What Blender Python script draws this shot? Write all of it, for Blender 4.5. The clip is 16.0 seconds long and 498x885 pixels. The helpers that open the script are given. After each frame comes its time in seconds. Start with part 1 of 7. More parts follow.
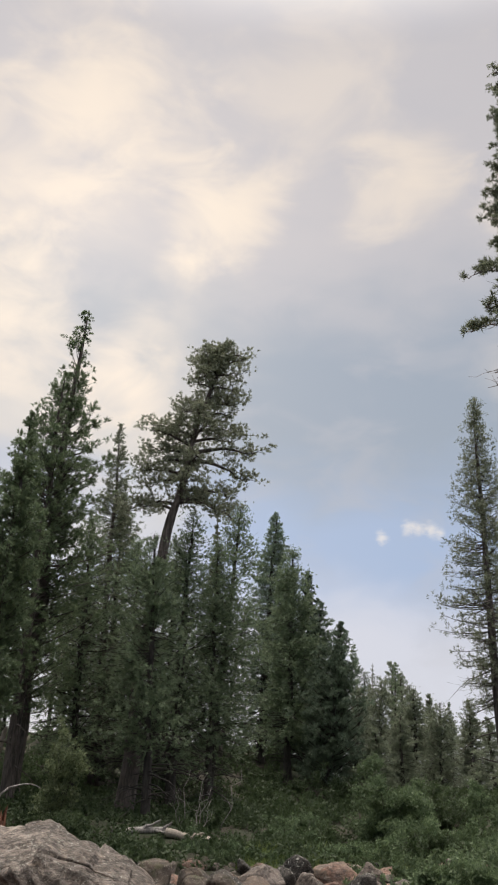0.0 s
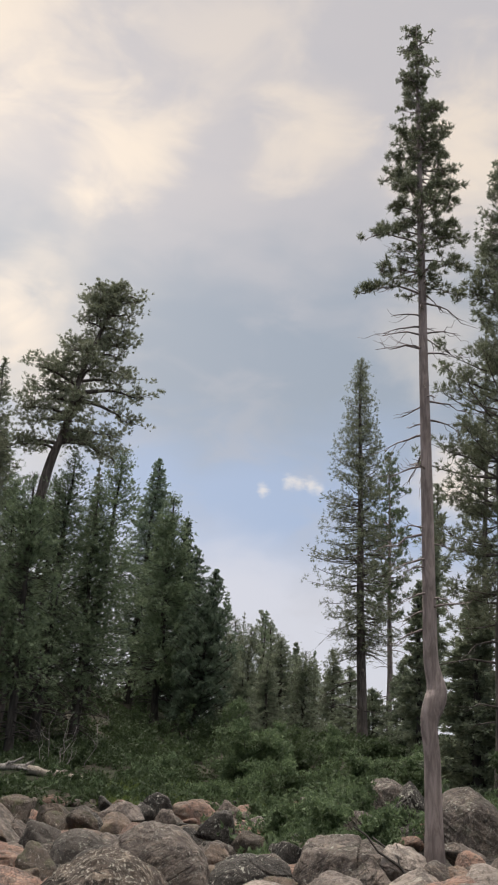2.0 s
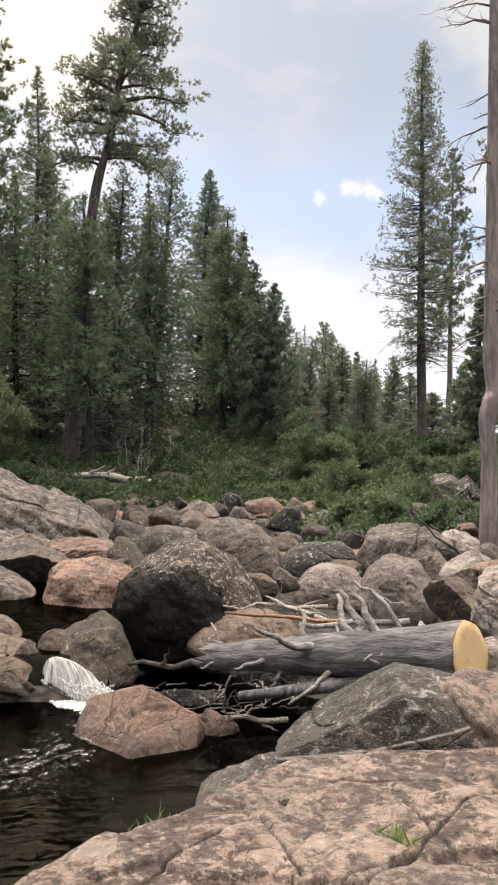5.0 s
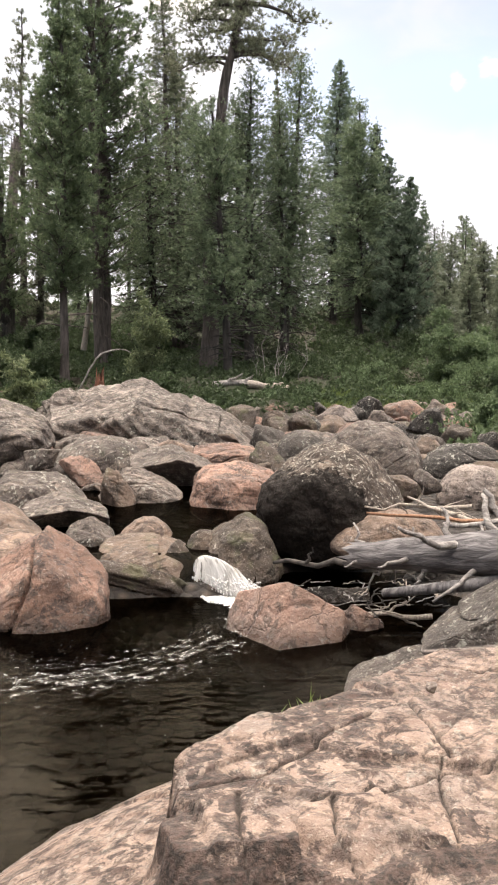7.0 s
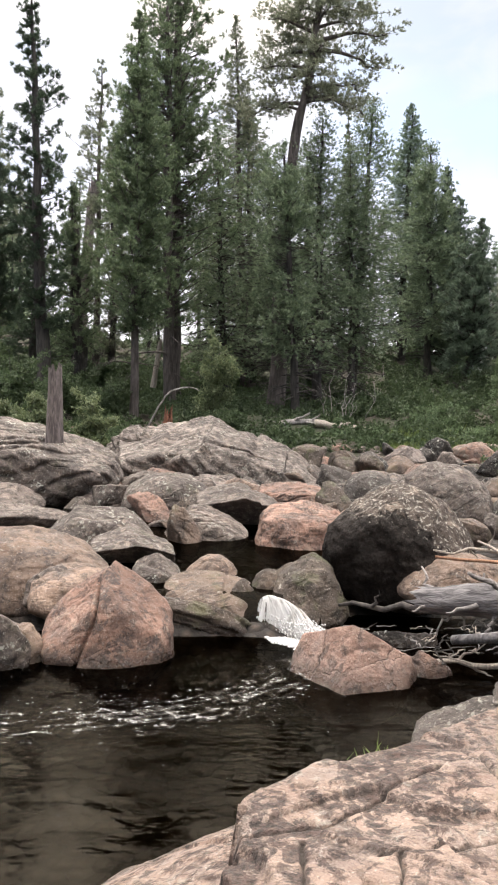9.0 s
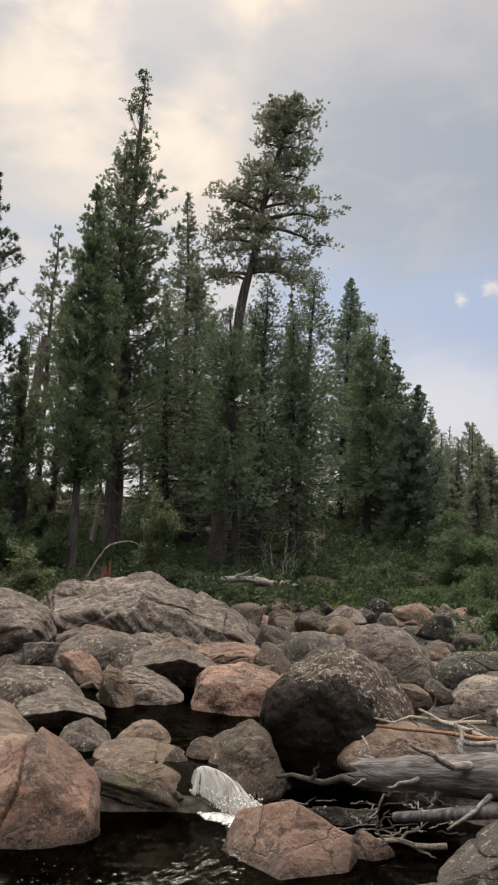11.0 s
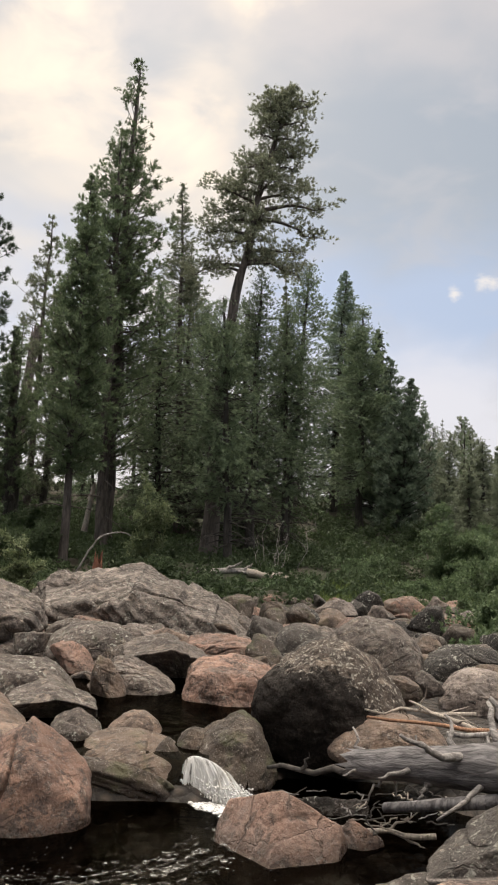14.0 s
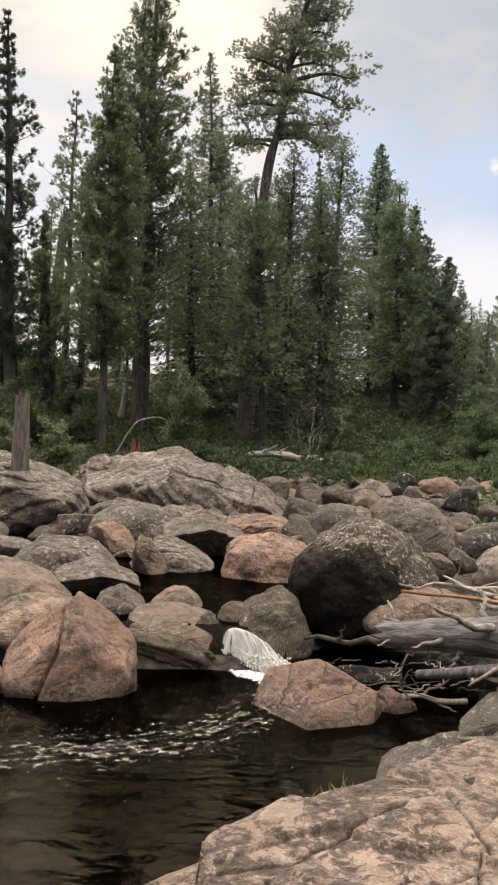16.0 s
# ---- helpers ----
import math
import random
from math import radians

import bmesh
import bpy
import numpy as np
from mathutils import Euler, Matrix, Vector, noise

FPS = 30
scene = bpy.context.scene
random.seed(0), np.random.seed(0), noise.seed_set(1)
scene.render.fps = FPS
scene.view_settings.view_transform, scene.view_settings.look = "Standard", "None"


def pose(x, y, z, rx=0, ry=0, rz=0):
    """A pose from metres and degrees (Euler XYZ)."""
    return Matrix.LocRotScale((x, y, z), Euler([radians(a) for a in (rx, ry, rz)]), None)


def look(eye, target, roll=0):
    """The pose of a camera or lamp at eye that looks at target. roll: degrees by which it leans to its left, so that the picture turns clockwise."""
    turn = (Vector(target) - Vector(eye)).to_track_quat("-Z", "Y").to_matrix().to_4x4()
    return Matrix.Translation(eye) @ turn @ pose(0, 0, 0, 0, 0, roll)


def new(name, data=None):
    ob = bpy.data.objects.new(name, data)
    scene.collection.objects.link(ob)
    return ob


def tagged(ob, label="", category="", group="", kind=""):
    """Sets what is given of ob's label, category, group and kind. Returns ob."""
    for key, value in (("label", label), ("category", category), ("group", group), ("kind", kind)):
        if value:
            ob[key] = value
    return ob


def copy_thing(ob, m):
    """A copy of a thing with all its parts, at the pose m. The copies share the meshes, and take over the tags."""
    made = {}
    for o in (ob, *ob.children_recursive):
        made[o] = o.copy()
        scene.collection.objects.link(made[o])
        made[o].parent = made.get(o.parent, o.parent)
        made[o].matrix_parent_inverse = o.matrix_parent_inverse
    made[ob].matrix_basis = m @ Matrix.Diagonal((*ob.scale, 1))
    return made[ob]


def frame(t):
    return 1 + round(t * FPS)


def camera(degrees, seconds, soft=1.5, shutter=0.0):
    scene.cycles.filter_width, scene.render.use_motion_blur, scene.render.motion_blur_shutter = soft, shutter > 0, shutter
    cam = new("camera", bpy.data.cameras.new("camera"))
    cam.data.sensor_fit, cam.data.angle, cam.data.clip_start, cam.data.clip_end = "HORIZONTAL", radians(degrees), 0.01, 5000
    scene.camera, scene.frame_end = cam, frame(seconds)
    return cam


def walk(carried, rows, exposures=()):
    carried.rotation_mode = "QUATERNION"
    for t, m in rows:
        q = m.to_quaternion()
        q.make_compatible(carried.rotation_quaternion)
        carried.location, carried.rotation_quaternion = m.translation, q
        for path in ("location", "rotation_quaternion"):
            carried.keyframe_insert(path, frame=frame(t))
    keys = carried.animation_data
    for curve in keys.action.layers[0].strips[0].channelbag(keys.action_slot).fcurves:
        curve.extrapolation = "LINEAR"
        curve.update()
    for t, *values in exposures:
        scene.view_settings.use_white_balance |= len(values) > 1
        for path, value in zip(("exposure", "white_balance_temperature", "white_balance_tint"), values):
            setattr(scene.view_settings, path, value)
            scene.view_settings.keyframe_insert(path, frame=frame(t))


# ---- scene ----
cam = camera(32.44, 16.0, soft=2.0)
# Seconds, place (x, y, z), turn in degrees about x, y and z. z = 0 is the lower pool's surface.
ROWS = [
    (0.0, 0.004, -0.006, 2.720, 112.99, -3.56, -5.72),
    (0.5, 0.017, -0.005, 2.714, 112.06, -3.60, -8.17),
    (1.0, 0.025, -0.014, 2.705, 111.16, -3.90, -10.35),
    (1.5, 0.024, -0.007, 2.706, 110.86, -4.21, -12.59),
    (2.0, 0.024, -0.004, 2.709, 110.13, -4.46, -14.19),
    (2.5, 0.023, -0.015, 2.706, 107.04, -4.57, -14.44),
    (3.0, 0.032, -0.003, 2.718, 102.46, -4.30, -13.86),
    (5.5, 0.041, 0.013, 2.687, 88.65, -1.74, -8.55),
    (6.0, 0.036, 0.012, 2.673, 86.41, -1.51, -6.08),
    (6.5, 0.027, 0.012, 2.661, 85.11, -0.89, -3.43),
    (7.0, 0.018, -0.008, 2.660, 84.39, -0.61, -0.77),
    (7.5, -0.003, -0.010, 2.652, 83.49, -0.91, 2.18),
    (8.0, -0.007, -0.012, 2.648, 81.75, -1.30, 4.13),
    (8.5, -0.014, -0.015, 2.642, 82.10, -1.30, 4.68),
    (9.0, -0.001, 0.006, 2.664, 86.90, -1.33, 3.69),
    (9.5, 0.003, 0.015, 2.702, 93.42, -1.89, 1.67),
    (10.0, 0.001, 0.006, 2.715, 97.20, -2.62, -0.23),
    (12.5, -0.003, -0.007, 2.707, 97.50, -2.69, -0.30),
    (13.0, -0.000, 0.000, 2.700, 97.65, -2.77, -0.37),
    (13.5, -0.008, 0.001, 2.701, 97.28, -2.92, -0.54),
    (14.0, -0.010, 0.004, 2.701, 96.87, -3.06, -0.82),
    (14.5, -0.010, 0.002, 2.699, 96.38, -3.13, -1.02),
    (15.0, -0.013, 0.000, 2.691, 94.69, -3.18, -0.42),
    (15.5, -0.016, 0.004, 2.675, 91.94, -2.95, 0.53),
    (16.0, -0.018, 0.002, 2.664, 89.07, -2.43, 1.51),
]
EXPOSURES = [
    (0.0, -0.02, 6500, 10), (2.0, -0.04, 6500, 10), (3.0, 0.18, 6400, 10), (5.5, 0.68, 6750, 12), (7.0, 0.94, 6750, 13), (8.0, 1.06, 6650, 13),
    (8.5, 1.10, 6400, 12), (9.0, 0.94, 6400, 12), (9.5, 0.5, 6450, 12), (10.0, 0.0, 6800, 11), (12.5, 0.15, 6750, 10), (14.0, 0.2, 6800, 10), (15.0, 0.22, 6800, 10), (15.5, 0.22, 6900, 10), (16.0, 0.42, 7050, 11),
]
walk(cam, [(t, pose(*row)) for t, *row in ROWS], EXPOSURES)

# ---- sky and sun: a bright evening overcast with the sun behind cloud, ahead and to the left ----
SUN_AZ, SUN_EL = radians(-9.5), radians(34.0)
SUN_DIR = Vector((math.sin(SUN_AZ) * math.cos(SUN_EL), math.cos(SUN_AZ) * math.cos(SUN_EL), math.sin(SUN_EL)))


class Nodes:
    """Short way to wire a node tree."""

    def __init__(self, tree):
        self.tree = tree
        tree.nodes.clear()

    def add(self, kind, links=None, **values):
        n = self.tree.nodes.new(kind)
        for key, value in values.items():
            setattr(n, key, value)
        for key, value in (links or {}).items():
            sock = n.inputs[key]
            if isinstance(value, bpy.types.NodeSocket):
                self.tree.links.new(value, sock)
            else:
                sock.default_value = value
        return n

    def math(self, op, a, b=0.0, clamp=False):
        return self.add("ShaderNodeMath", {0: a, 1: b}, operation=op, use_clamp=clamp).outputs[0]

    def noise(self, vec, scale, detail=4.0, rough=0.55, distort=0.0):
        return self.add("ShaderNodeTexNoise", {"Vector": vec, "Scale": scale, "Detail": detail, "Roughness": rough, "Distortion": distort}).outputs["Fac"]

    def span(self, fac, lo, hi, a=0.0, b=1.0):
        return self.add("ShaderNodeMapRange", {"Value": fac, "From Min": lo, "From Max": hi, "To Min": a, "To Max": b}, interpolation_type="SMOOTHSTEP").outputs[0]

    def mix(self, fac, a, b, blend="MIX"):
        n = self.add("ShaderNodeMix", data_type="RGBA", blend_type=blend)
        for i, v in ((0, fac), (6, a), (7, b)):
            if isinstance(v, bpy.types.NodeSocket):
                self.tree.links.new(v, n.inputs[i])
            else:
                n.inputs[i].default_value = v if i == 0 else (*v, 1.0)
        return n.outputs[2]


world = bpy.data.worlds.new("sky")
scene.world = world
world.use_nodes = True
w = Nodes(world.node_tree)
direction = w.add("ShaderNodeTexCoord").outputs["Generated"]
sky = w.add("ShaderNodeTexSky", sky_type="NISHITA", sun_disc=False, sun_elevation=SUN_EL, sun_rotation=SUN_AZ, air_density=1.0, dust_density=1.5)
blue = w.mix(1.0, sky.outputs[0], (0.085, 0.085, 0.085), "MULTIPLY")
flat = w.add("ShaderNodeVectorMath", {0: direction, 1: (1.0, 1.0, 1.9)}, operation="MULTIPLY").outputs[0]
flat = w.add("ShaderNodeVectorMath", {0: flat, 1: (3.1, 1.7, 0.4)}, operation="ADD").outputs[0]
lump = w.noise(flat, 5.0, 3.0, 0.5, 0.3)
wisp = w.noise(flat, 11.0, 4.0, 0.5, 0.4)
split = w.add("ShaderNodeSeparateXYZ", {0: direction})
height = w.math("ADD", split.outputs["Z"], w.math("MULTIPLY", w.math("SUBTRACT", lump, 0.5), 0.12))
height = w.math("ADD", height, w.math("MULTIPLY", w.math("SUBTRACT", wisp, 0.5), 0.07))
cloud = w.mix(w.span(height, 0.17, 0.27), (0.68, 0.69, 0.77), (0.41, 0.51, 0.70))
cloud = w.mix(w.span(height, 0.27, 0.40), cloud, (0.365, 0.42, 0.495))
cloud = w.mix(w.span(height, 0.46, 0.62), cloud, (0.62, 0.59, 0.60))
cloud = w.mix(w.span(wisp, 0.45, 0.72, 0.0, 0.35), cloud, (0.56, 0.55, 0.58))


def way_to(az, el):
    az, el = radians(az), radians(el)
    return (math.sin(az) * math.cos(el), math.cos(az) * math.cos(el), math.sin(el))


def toward(az, el, wide, ragged):
    """1 at a point of the sky, fading to 0 at `wide` degrees off, with a ragged edge."""
    near = w.add("ShaderNodeVectorMath", {0: direction, 1: way_to(az, el)}, operation="DOT_PRODUCT").outputs["Value"]
    off = w.math("MULTIPLY", w.math("ARCCOSINE", w.math("MINIMUM", near, 1.0)), 180 / math.pi)
    off = w.math("ADD", off, w.math("MULTIPLY", w.math("SUBTRACT", 0.5, ragged), wide * 2.2))
    return w.span(off, wide * 1.15, wide * -0.1)


# the lit haze round the hidden sun, then single lumps of lit cloud
cloud = w.mix(w.math("MULTIPLY", toward(-13.0, 24.0, 14.0, lump), 0.8), cloud, (0.86, 0.77, 0.67))
curl = w.noise(flat, 9.0, 4.0, 0.55, 0.5)
for az, el, wide, much in ((-10.0, 42.6, 6.5, 0.9), (-15.5, 38.0, 6.0, 0.7), (0.6, 37.0, 4.0, 0.9), (3.4, 39.0, 3.0, 0.6), (16.4, 40.5, 4.6, 0.75), (13.0, 38.6, 3.0, 0.4), (-5.2, 26.0, 3.8, 1.0), (-1.4, 34.4, 2.6, 1.0), (-3.6, 30.0, 3.2, 0.4), (-15.5, 29.0, 6.0, 0.8), (8.0, 46.0, 6.0, 0.45), (27.5, 39.0, 6.5, 0.9), (26.0, 27.0, 4.5, 0.35), (27.0, 17.5, 3.5, 0.8)):
    cloud = w.mix(w.math("MULTIPLY", toward(az, el, wide, curl), much), cloud, (0.97, 0.835, 0.69))
# two small puffs low in the clear strip
fine = w.noise(flat, 42.0, 5.0, 0.6, 0.3)
for az, el, wide in ((15.6, 17.7, 0.55), (16.3, 17.55, 0.6), (17.1, 17.5, 0.6), (17.8, 17.3, 0.5), (13.8, 17.0, 0.5)):
    cloud = w.mix(w.math("MULTIPLY", toward(az, el, wide, fine), 0.7), cloud, (0.92, 0.85, 0.78))
full = w.mix(0.9, blue, cloud)
# an overcast sky grows brighter towards the zenith
lift = w.span(split.outputs["Z"], 0.74, 0.98, 1.0, 7.6)
full = w.mix(w.span(lift, 1.0, 1.8), full, (0.68, 0.635, 0.575))
w.add("ShaderNodeOutputWorld", {"Surface": w.add("ShaderNodeBackground", {"Color": full, "Strength": lift}).outputs[0]})

sun = new("sun", bpy.data.lights.new("sun", "SUN"))
sun.data.energy, sun.data.angle, sun.data.color = 1.6, radians(40), (1.0, 0.88, 0.72)
sun.matrix_world = look(SUN_DIR * 100, (0, 0, 0))

# ---- small tools for shapes ----
def lattice(seed):
    return np.random.default_rng(seed).random((64, 64, 64), dtype=np.float32)


LATTICE = lattice(7)


def soft_noise(p, scale):
    """Smooth value noise from -1 to 1 at the points p."""
    q = p * scale
    i = np.floor(q).astype(int)
    f = q - i
    f = f * f * (3 - 2 * f)
    out = 0
    for dx in (0, 1):
        for dy in (0, 1):
            for dz in (0, 1):
                wgt = (f[:, 0] if dx else 1 - f[:, 0]) * (f[:, 1] if dy else 1 - f[:, 1]) * (f[:, 2] if dz else 1 - f[:, 2])
                out = out + wgt * LATTICE[(i[:, 0] + dx) % 64, (i[:, 1] + dy) % 64, (i[:, 2] + dz) % 64]
    return out * 2 - 1


def fbm(p, scale, octaves=4, gain=0.5):
    total, amp = 0, 1.0
    for k in range(octaves):
        total = total + amp * soft_noise(p + 17.3 * k, scale * 2 ** k)
        amp *= gain
    return total


def mesh_of(name, verts, faces, smooth=True):
    """A mesh from arrays; faces all have the same number of corners."""
    verts, faces = np.asarray(verts, np.float32), np.asarray(faces, np.int32)
    me = bpy.data.meshes.new(name)
    me.vertices.add(len(verts))
    me.vertices.foreach_set("co", verts.ravel())
    k = faces.shape[1]
    me.loops.add(faces.size)
    me.loops.foreach_set("vertex_index", faces.ravel())
    me.polygons.add(len(faces))
    me.polygons.foreach_set("loop_start", np.arange(0, faces.size, k, dtype=np.int32))
    me.polygons.foreach_set("loop_total", np.full(len(faces), k, np.int32))
    me.polygons.foreach_set("use_smooth", np.full(len(faces), smooth))
    me.update(calc_edges=True)
    return me


def piece(name, me, material, parent=None, label=""):
    ob = new(name, me)
    if material and not me.materials:
        me.materials.append(material)
    ob.parent = parent
    return tagged(ob, label) if label else ob


def part(name, bm, material, parent=None, label=""):
    me = bpy.data.meshes.new(name)
    bm.to_mesh(me)
    bm.free()
    for f in me.polygons:
        f.use_smooth = True
    return piece(name, me, material, parent, label)


def tube(points, radii, sides=8, cap=False):
    """Vertices and quads of a bent, tapered tube."""
    pts, n = np.asarray(points, float), len(points)
    tang = np.gradient(pts, axis=0)
    tang /= np.linalg.norm(tang, axis=1, keepdims=True) + 1e-9
    ref = np.array([0.0, 0.0, 1.0]) if abs(tang[:, 2]).mean() < 0.8 else np.array([1.0, 0.0, 0.0])
    u = np.cross(tang, ref)
    u /= np.linalg.norm(u, axis=1, keepdims=True) + 1e-9
    v = np.cross(tang, u)
    radii = np.asarray(radii, float)
    if cap:
        pts, u, v = (np.concatenate([q[:1], q, q[-1:]]) for q in (pts, u, v))
        radii, n = np.concatenate([radii[:1] * 0.03, radii, radii[-1:] * 0.03]), n + 2
    a = np.arange(sides) * 2 * np.pi / sides
    ring = np.cos(a)[None, :, None] * u[:, None] + np.sin(a)[None, :, None] * v[:, None]
    verts = (pts[:, None] + ring * np.asarray(radii, float)[:, None, None]).reshape(-1, 3)
    k, j = np.meshgrid(np.arange(n - 1), np.arange(sides), indexing="ij")
    a0, a1 = k * sides + j, k * sides + (j + 1) % sides
    faces = np.stack([a0, a1, a1 + sides, a0 + sides], -1).reshape(-1, 4)
    return verts, faces


def merge(shapes):
    """Join (verts, faces) pairs into one."""
    vs, fs, base = [], [], 0
    for v, f in shapes:
        vs.append(v)
        fs.append(np.asarray(f) + base)
        base += len(v)
    return np.concatenate(vs), np.concatenate(fs)


def unit_sphere(sub):
    bm = bmesh.new()
    bmesh.ops.create_icosphere(bm, subdivisions=sub, radius=1.0)
    v = np.array([x.co[:] for x in bm.verts])
    f = np.array([[x.index for x in p.verts] for p in bm.faces])
    bm.free()
    return v / np.linalg.norm(v, axis=1, keepdims=True), f


SPHERES = {k: unit_sphere(k) for k in (2, 3, 4, 5, 6, 7)}

# ---- materials ----
def surface(name):
    m = bpy.data.materials.new(name)
    m.use_nodes = True
    return m, Nodes(m.node_tree)


def own_coords(n, offset=True):
    co = n.add("ShaderNodeTexCoord").outputs["Object"]
    if not offset:
        return co
    rnd = n.add("ShaderNodeObjectInfo").outputs["Random"]
    return n.add("ShaderNodeVectorMath", {0: co, 1: n.math("MULTIPLY", rnd, 91.0)}, operation="ADD").outputs[0]


def bump(n, height, strength, distance, normal=None):
    links = {"Height": height, "Strength": strength, "Distance": distance}
    if normal:
        links["Normal"] = normal
    return n.add("ShaderNodeBump", links).outputs[0]


def finish(n, color, rough, normal=None, **more):
    links = {"Base Color": color, "Roughness": rough}
    if normal:
        links["Normal"] = normal
    for key, value in more.items():
        links[key.replace("_", " ")] = value
    p = n.add("ShaderNodeBsdfPrincipled", links)
    n.add("ShaderNodeOutputMaterial", {"Surface": p.outputs[0]})
    return p


def granite(name, light, dark, stain=(0.05, 0.04, 0.035), stain_at=(0.56, 0.7), lichen=0.0, lichen_color=(0.5, 0.5, 0.44), bands=0.0, moss=0.0, scale=1.0, crust=0.0, dunes=0.6, joints=0.4, grown=False, veined=False, streaks=0.6, pales=0.6, skins=((0.022, 0.017, 0.015), (0.11, 0.072, 0.060)), shine=0.5):
    """Weathered granite: broad tone change, stains, grain, lichen spots, fine relief."""
    m, n = surface(name)
    co = own_coords(n)
    broad = n.noise(co, 1.6 * scale, 5.0, 0.6, 0.4)
    color = n.mix(n.span(broad, 0.3, 0.7), light, dark)
    tint = n.add("ShaderNodeObjectInfo").outputs["Random"]
    color = n.mix(n.math("MULTIPLY", tint, 0.6), color, tuple(0.72 * c for c in dark))
    grey = n.span(n.noise(co, 3.2 * scale, 4.0, 0.6, 0.8), 0.42, 0.66)
    color = n.mix(n.math("MULTIPLY", grey, 0.55), color, tuple(0.5 * c + 0.5 * sum(dark) / 3 for c in dark))
    mid = n.noise(co, 5.5 * scale, 6.0, 0.65, 0.3)
    color = n.mix(n.math("MULTIPLY", n.span(mid, *stain_at), 0.85), color, stain)
    if bands:
        sq = n.add("ShaderNodeVectorMath", {0: co, 1: (1.2, 1.2, 9.0)}, operation="MULTIPLY").outputs[0]
        lay = n.noise(sq, 1.6, 4.0, 0.6, 0.6)
        color = n.mix(n.math("MULTIPLY", n.span(lay, 0.5, 0.66), bands), color, tuple(0.3 * c for c in dark))
    # bedding: fine streaks along one dip of the stone
    dip = n.add("ShaderNodeVectorRotate", {"Vector": co, "Axis": (0.6, 0.75, 0.25), "Angle": n.math("MULTIPLY", tint, 1.3)}).outputs[0]
    dip = n.add("ShaderNodeVectorMath", {0: dip, 1: (1.6, 1.6, 17.0)}, operation="MULTIPLY").outputs[0]
    streak = n.noise(dip, 1.0, 6.0, 0.65, 0.7)
    here = n.span(n.noise(co, 1.1, 3.0, 0.6, 0.3), 0.42, 0.60)
    color = n.mix(n.math("MULTIPLY", n.math("MULTIPLY", n.span(streak, 0.52, 0.66), here), streaks), color, tuple(0.28 * c for c in dark))
    color = n.mix(n.math("MULTIPLY", n.span(streak, 0.44, 0.34), 0.6 * streaks), color, tuple(min(0.7, 1.25 * c + 0.04) for c in light))
    # patches of dark and pale crust lichen, broken up fine
    rough_patch = n.span(n.noise(co, 4.3 * scale, 9.0, 0.78, 0.4), 0.53, 0.60)
    color = n.mix(n.math("MULTIPLY", rough_patch, 0.7), color, (0.060, 0.049, 0.043))
    pale_patch = n.span(n.noise(co, 7.7 * scale, 8.0, 0.75, 0.5), 0.595, 0.66)
    color = n.mix(n.math("MULTIPLY", pale_patch, pales), color, (0.52, 0.48, 0.43))
    grain = n.noise(co, 85.0, 3.0, 0.7)
    color = n.mix(n.span(grain, 0.56, 0.72, 0.0, 0.35), color, (0.06, 0.055, 0.05))
    color = n.mix(n.span(n.noise(co, 60.0, 2.0, 0.6), 0.58, 0.72, 0.0, 0.45), color, (0.62, 0.55, 0.48))
    if lichen:
        patch = n.span(n.noise(co, 2.2 * scale, 3.0, 0.6), 0.42, 0.6)
        spots = n.span(n.noise(co, 15.0 * scale, 3.0, 0.55, 0.5), 0.57, 0.64)
        color = n.mix(n.math("MULTIPLY", n.math("MULTIPLY", spots, patch), lichen), color, lichen_color)
        black = n.span(n.noise(co, 11.0 * scale, 5.0, 0.65, 0.6), 0.56, 0.64)
        color = n.mix(n.math("MULTIPLY", black, 0.7 * lichen), color, (0.035, 0.033, 0.03))
    if moss:
        green = n.span(n.noise(co, 3.0, 4.0, 0.6), 0.52, 0.66)
        color = n.mix(n.math("MULTIPLY", green, moss), color, (0.09, 0.11, 0.04))
    if crust:
        edge = n.span(n.noise(co, 2.6, 9.0, 0.74, 0.9), 0.515, 0.57)
        specks = n.span(n.noise(co, 13.0, 6.0, 0.7, 0.5), 0.545, 0.59)
        color = n.mix(n.math("MULTIPLY", specks, 0.65 * crust), color, (0.085, 0.062, 0.052))
        flecks = n.span(n.noise(co, 26.0, 5.0, 0.7), 0.35, 0.55)
        color = n.mix(n.math("MULTIPLY", n.math("MULTIPLY", edge, flecks), crust), color, (0.055, 0.042, 0.038))
        pale = n.span(n.noise(co, 4.1, 8.0, 0.7, 0.7), 0.57, 0.63)
        color = n.mix(n.math("MULTIPLY", pale, 0.28 * crust), color, (0.62, 0.50, 0.40))
    line = n.add("ShaderNodeVectorMath", {0: co, 1: n.math("MULTIPLY", n.noise(co, 3.0, 4.0, 0.6), 0.35)}, operation="ADD").outputs[0]
    line = n.add("ShaderNodeVectorMath", {0: line, 1: (1.0, 1.0, 2.2)}, operation="MULTIPLY").outputs[0]
    joint = n.add("ShaderNodeTexVoronoi", {"Vector": line, "Scale": 0.9}, feature="DISTANCE_TO_EDGE").outputs["Distance"]
    joint = n.math("MULTIPLY", n.span(joint, 0.003, 0.014, 1.0, 0.0), n.span(n.noise(co, 0.9, 2.0), 0.45, 0.55))
    color = n.mix(n.math("MULTIPLY", joint, joints), color, (0.03, 0.024, 0.02))
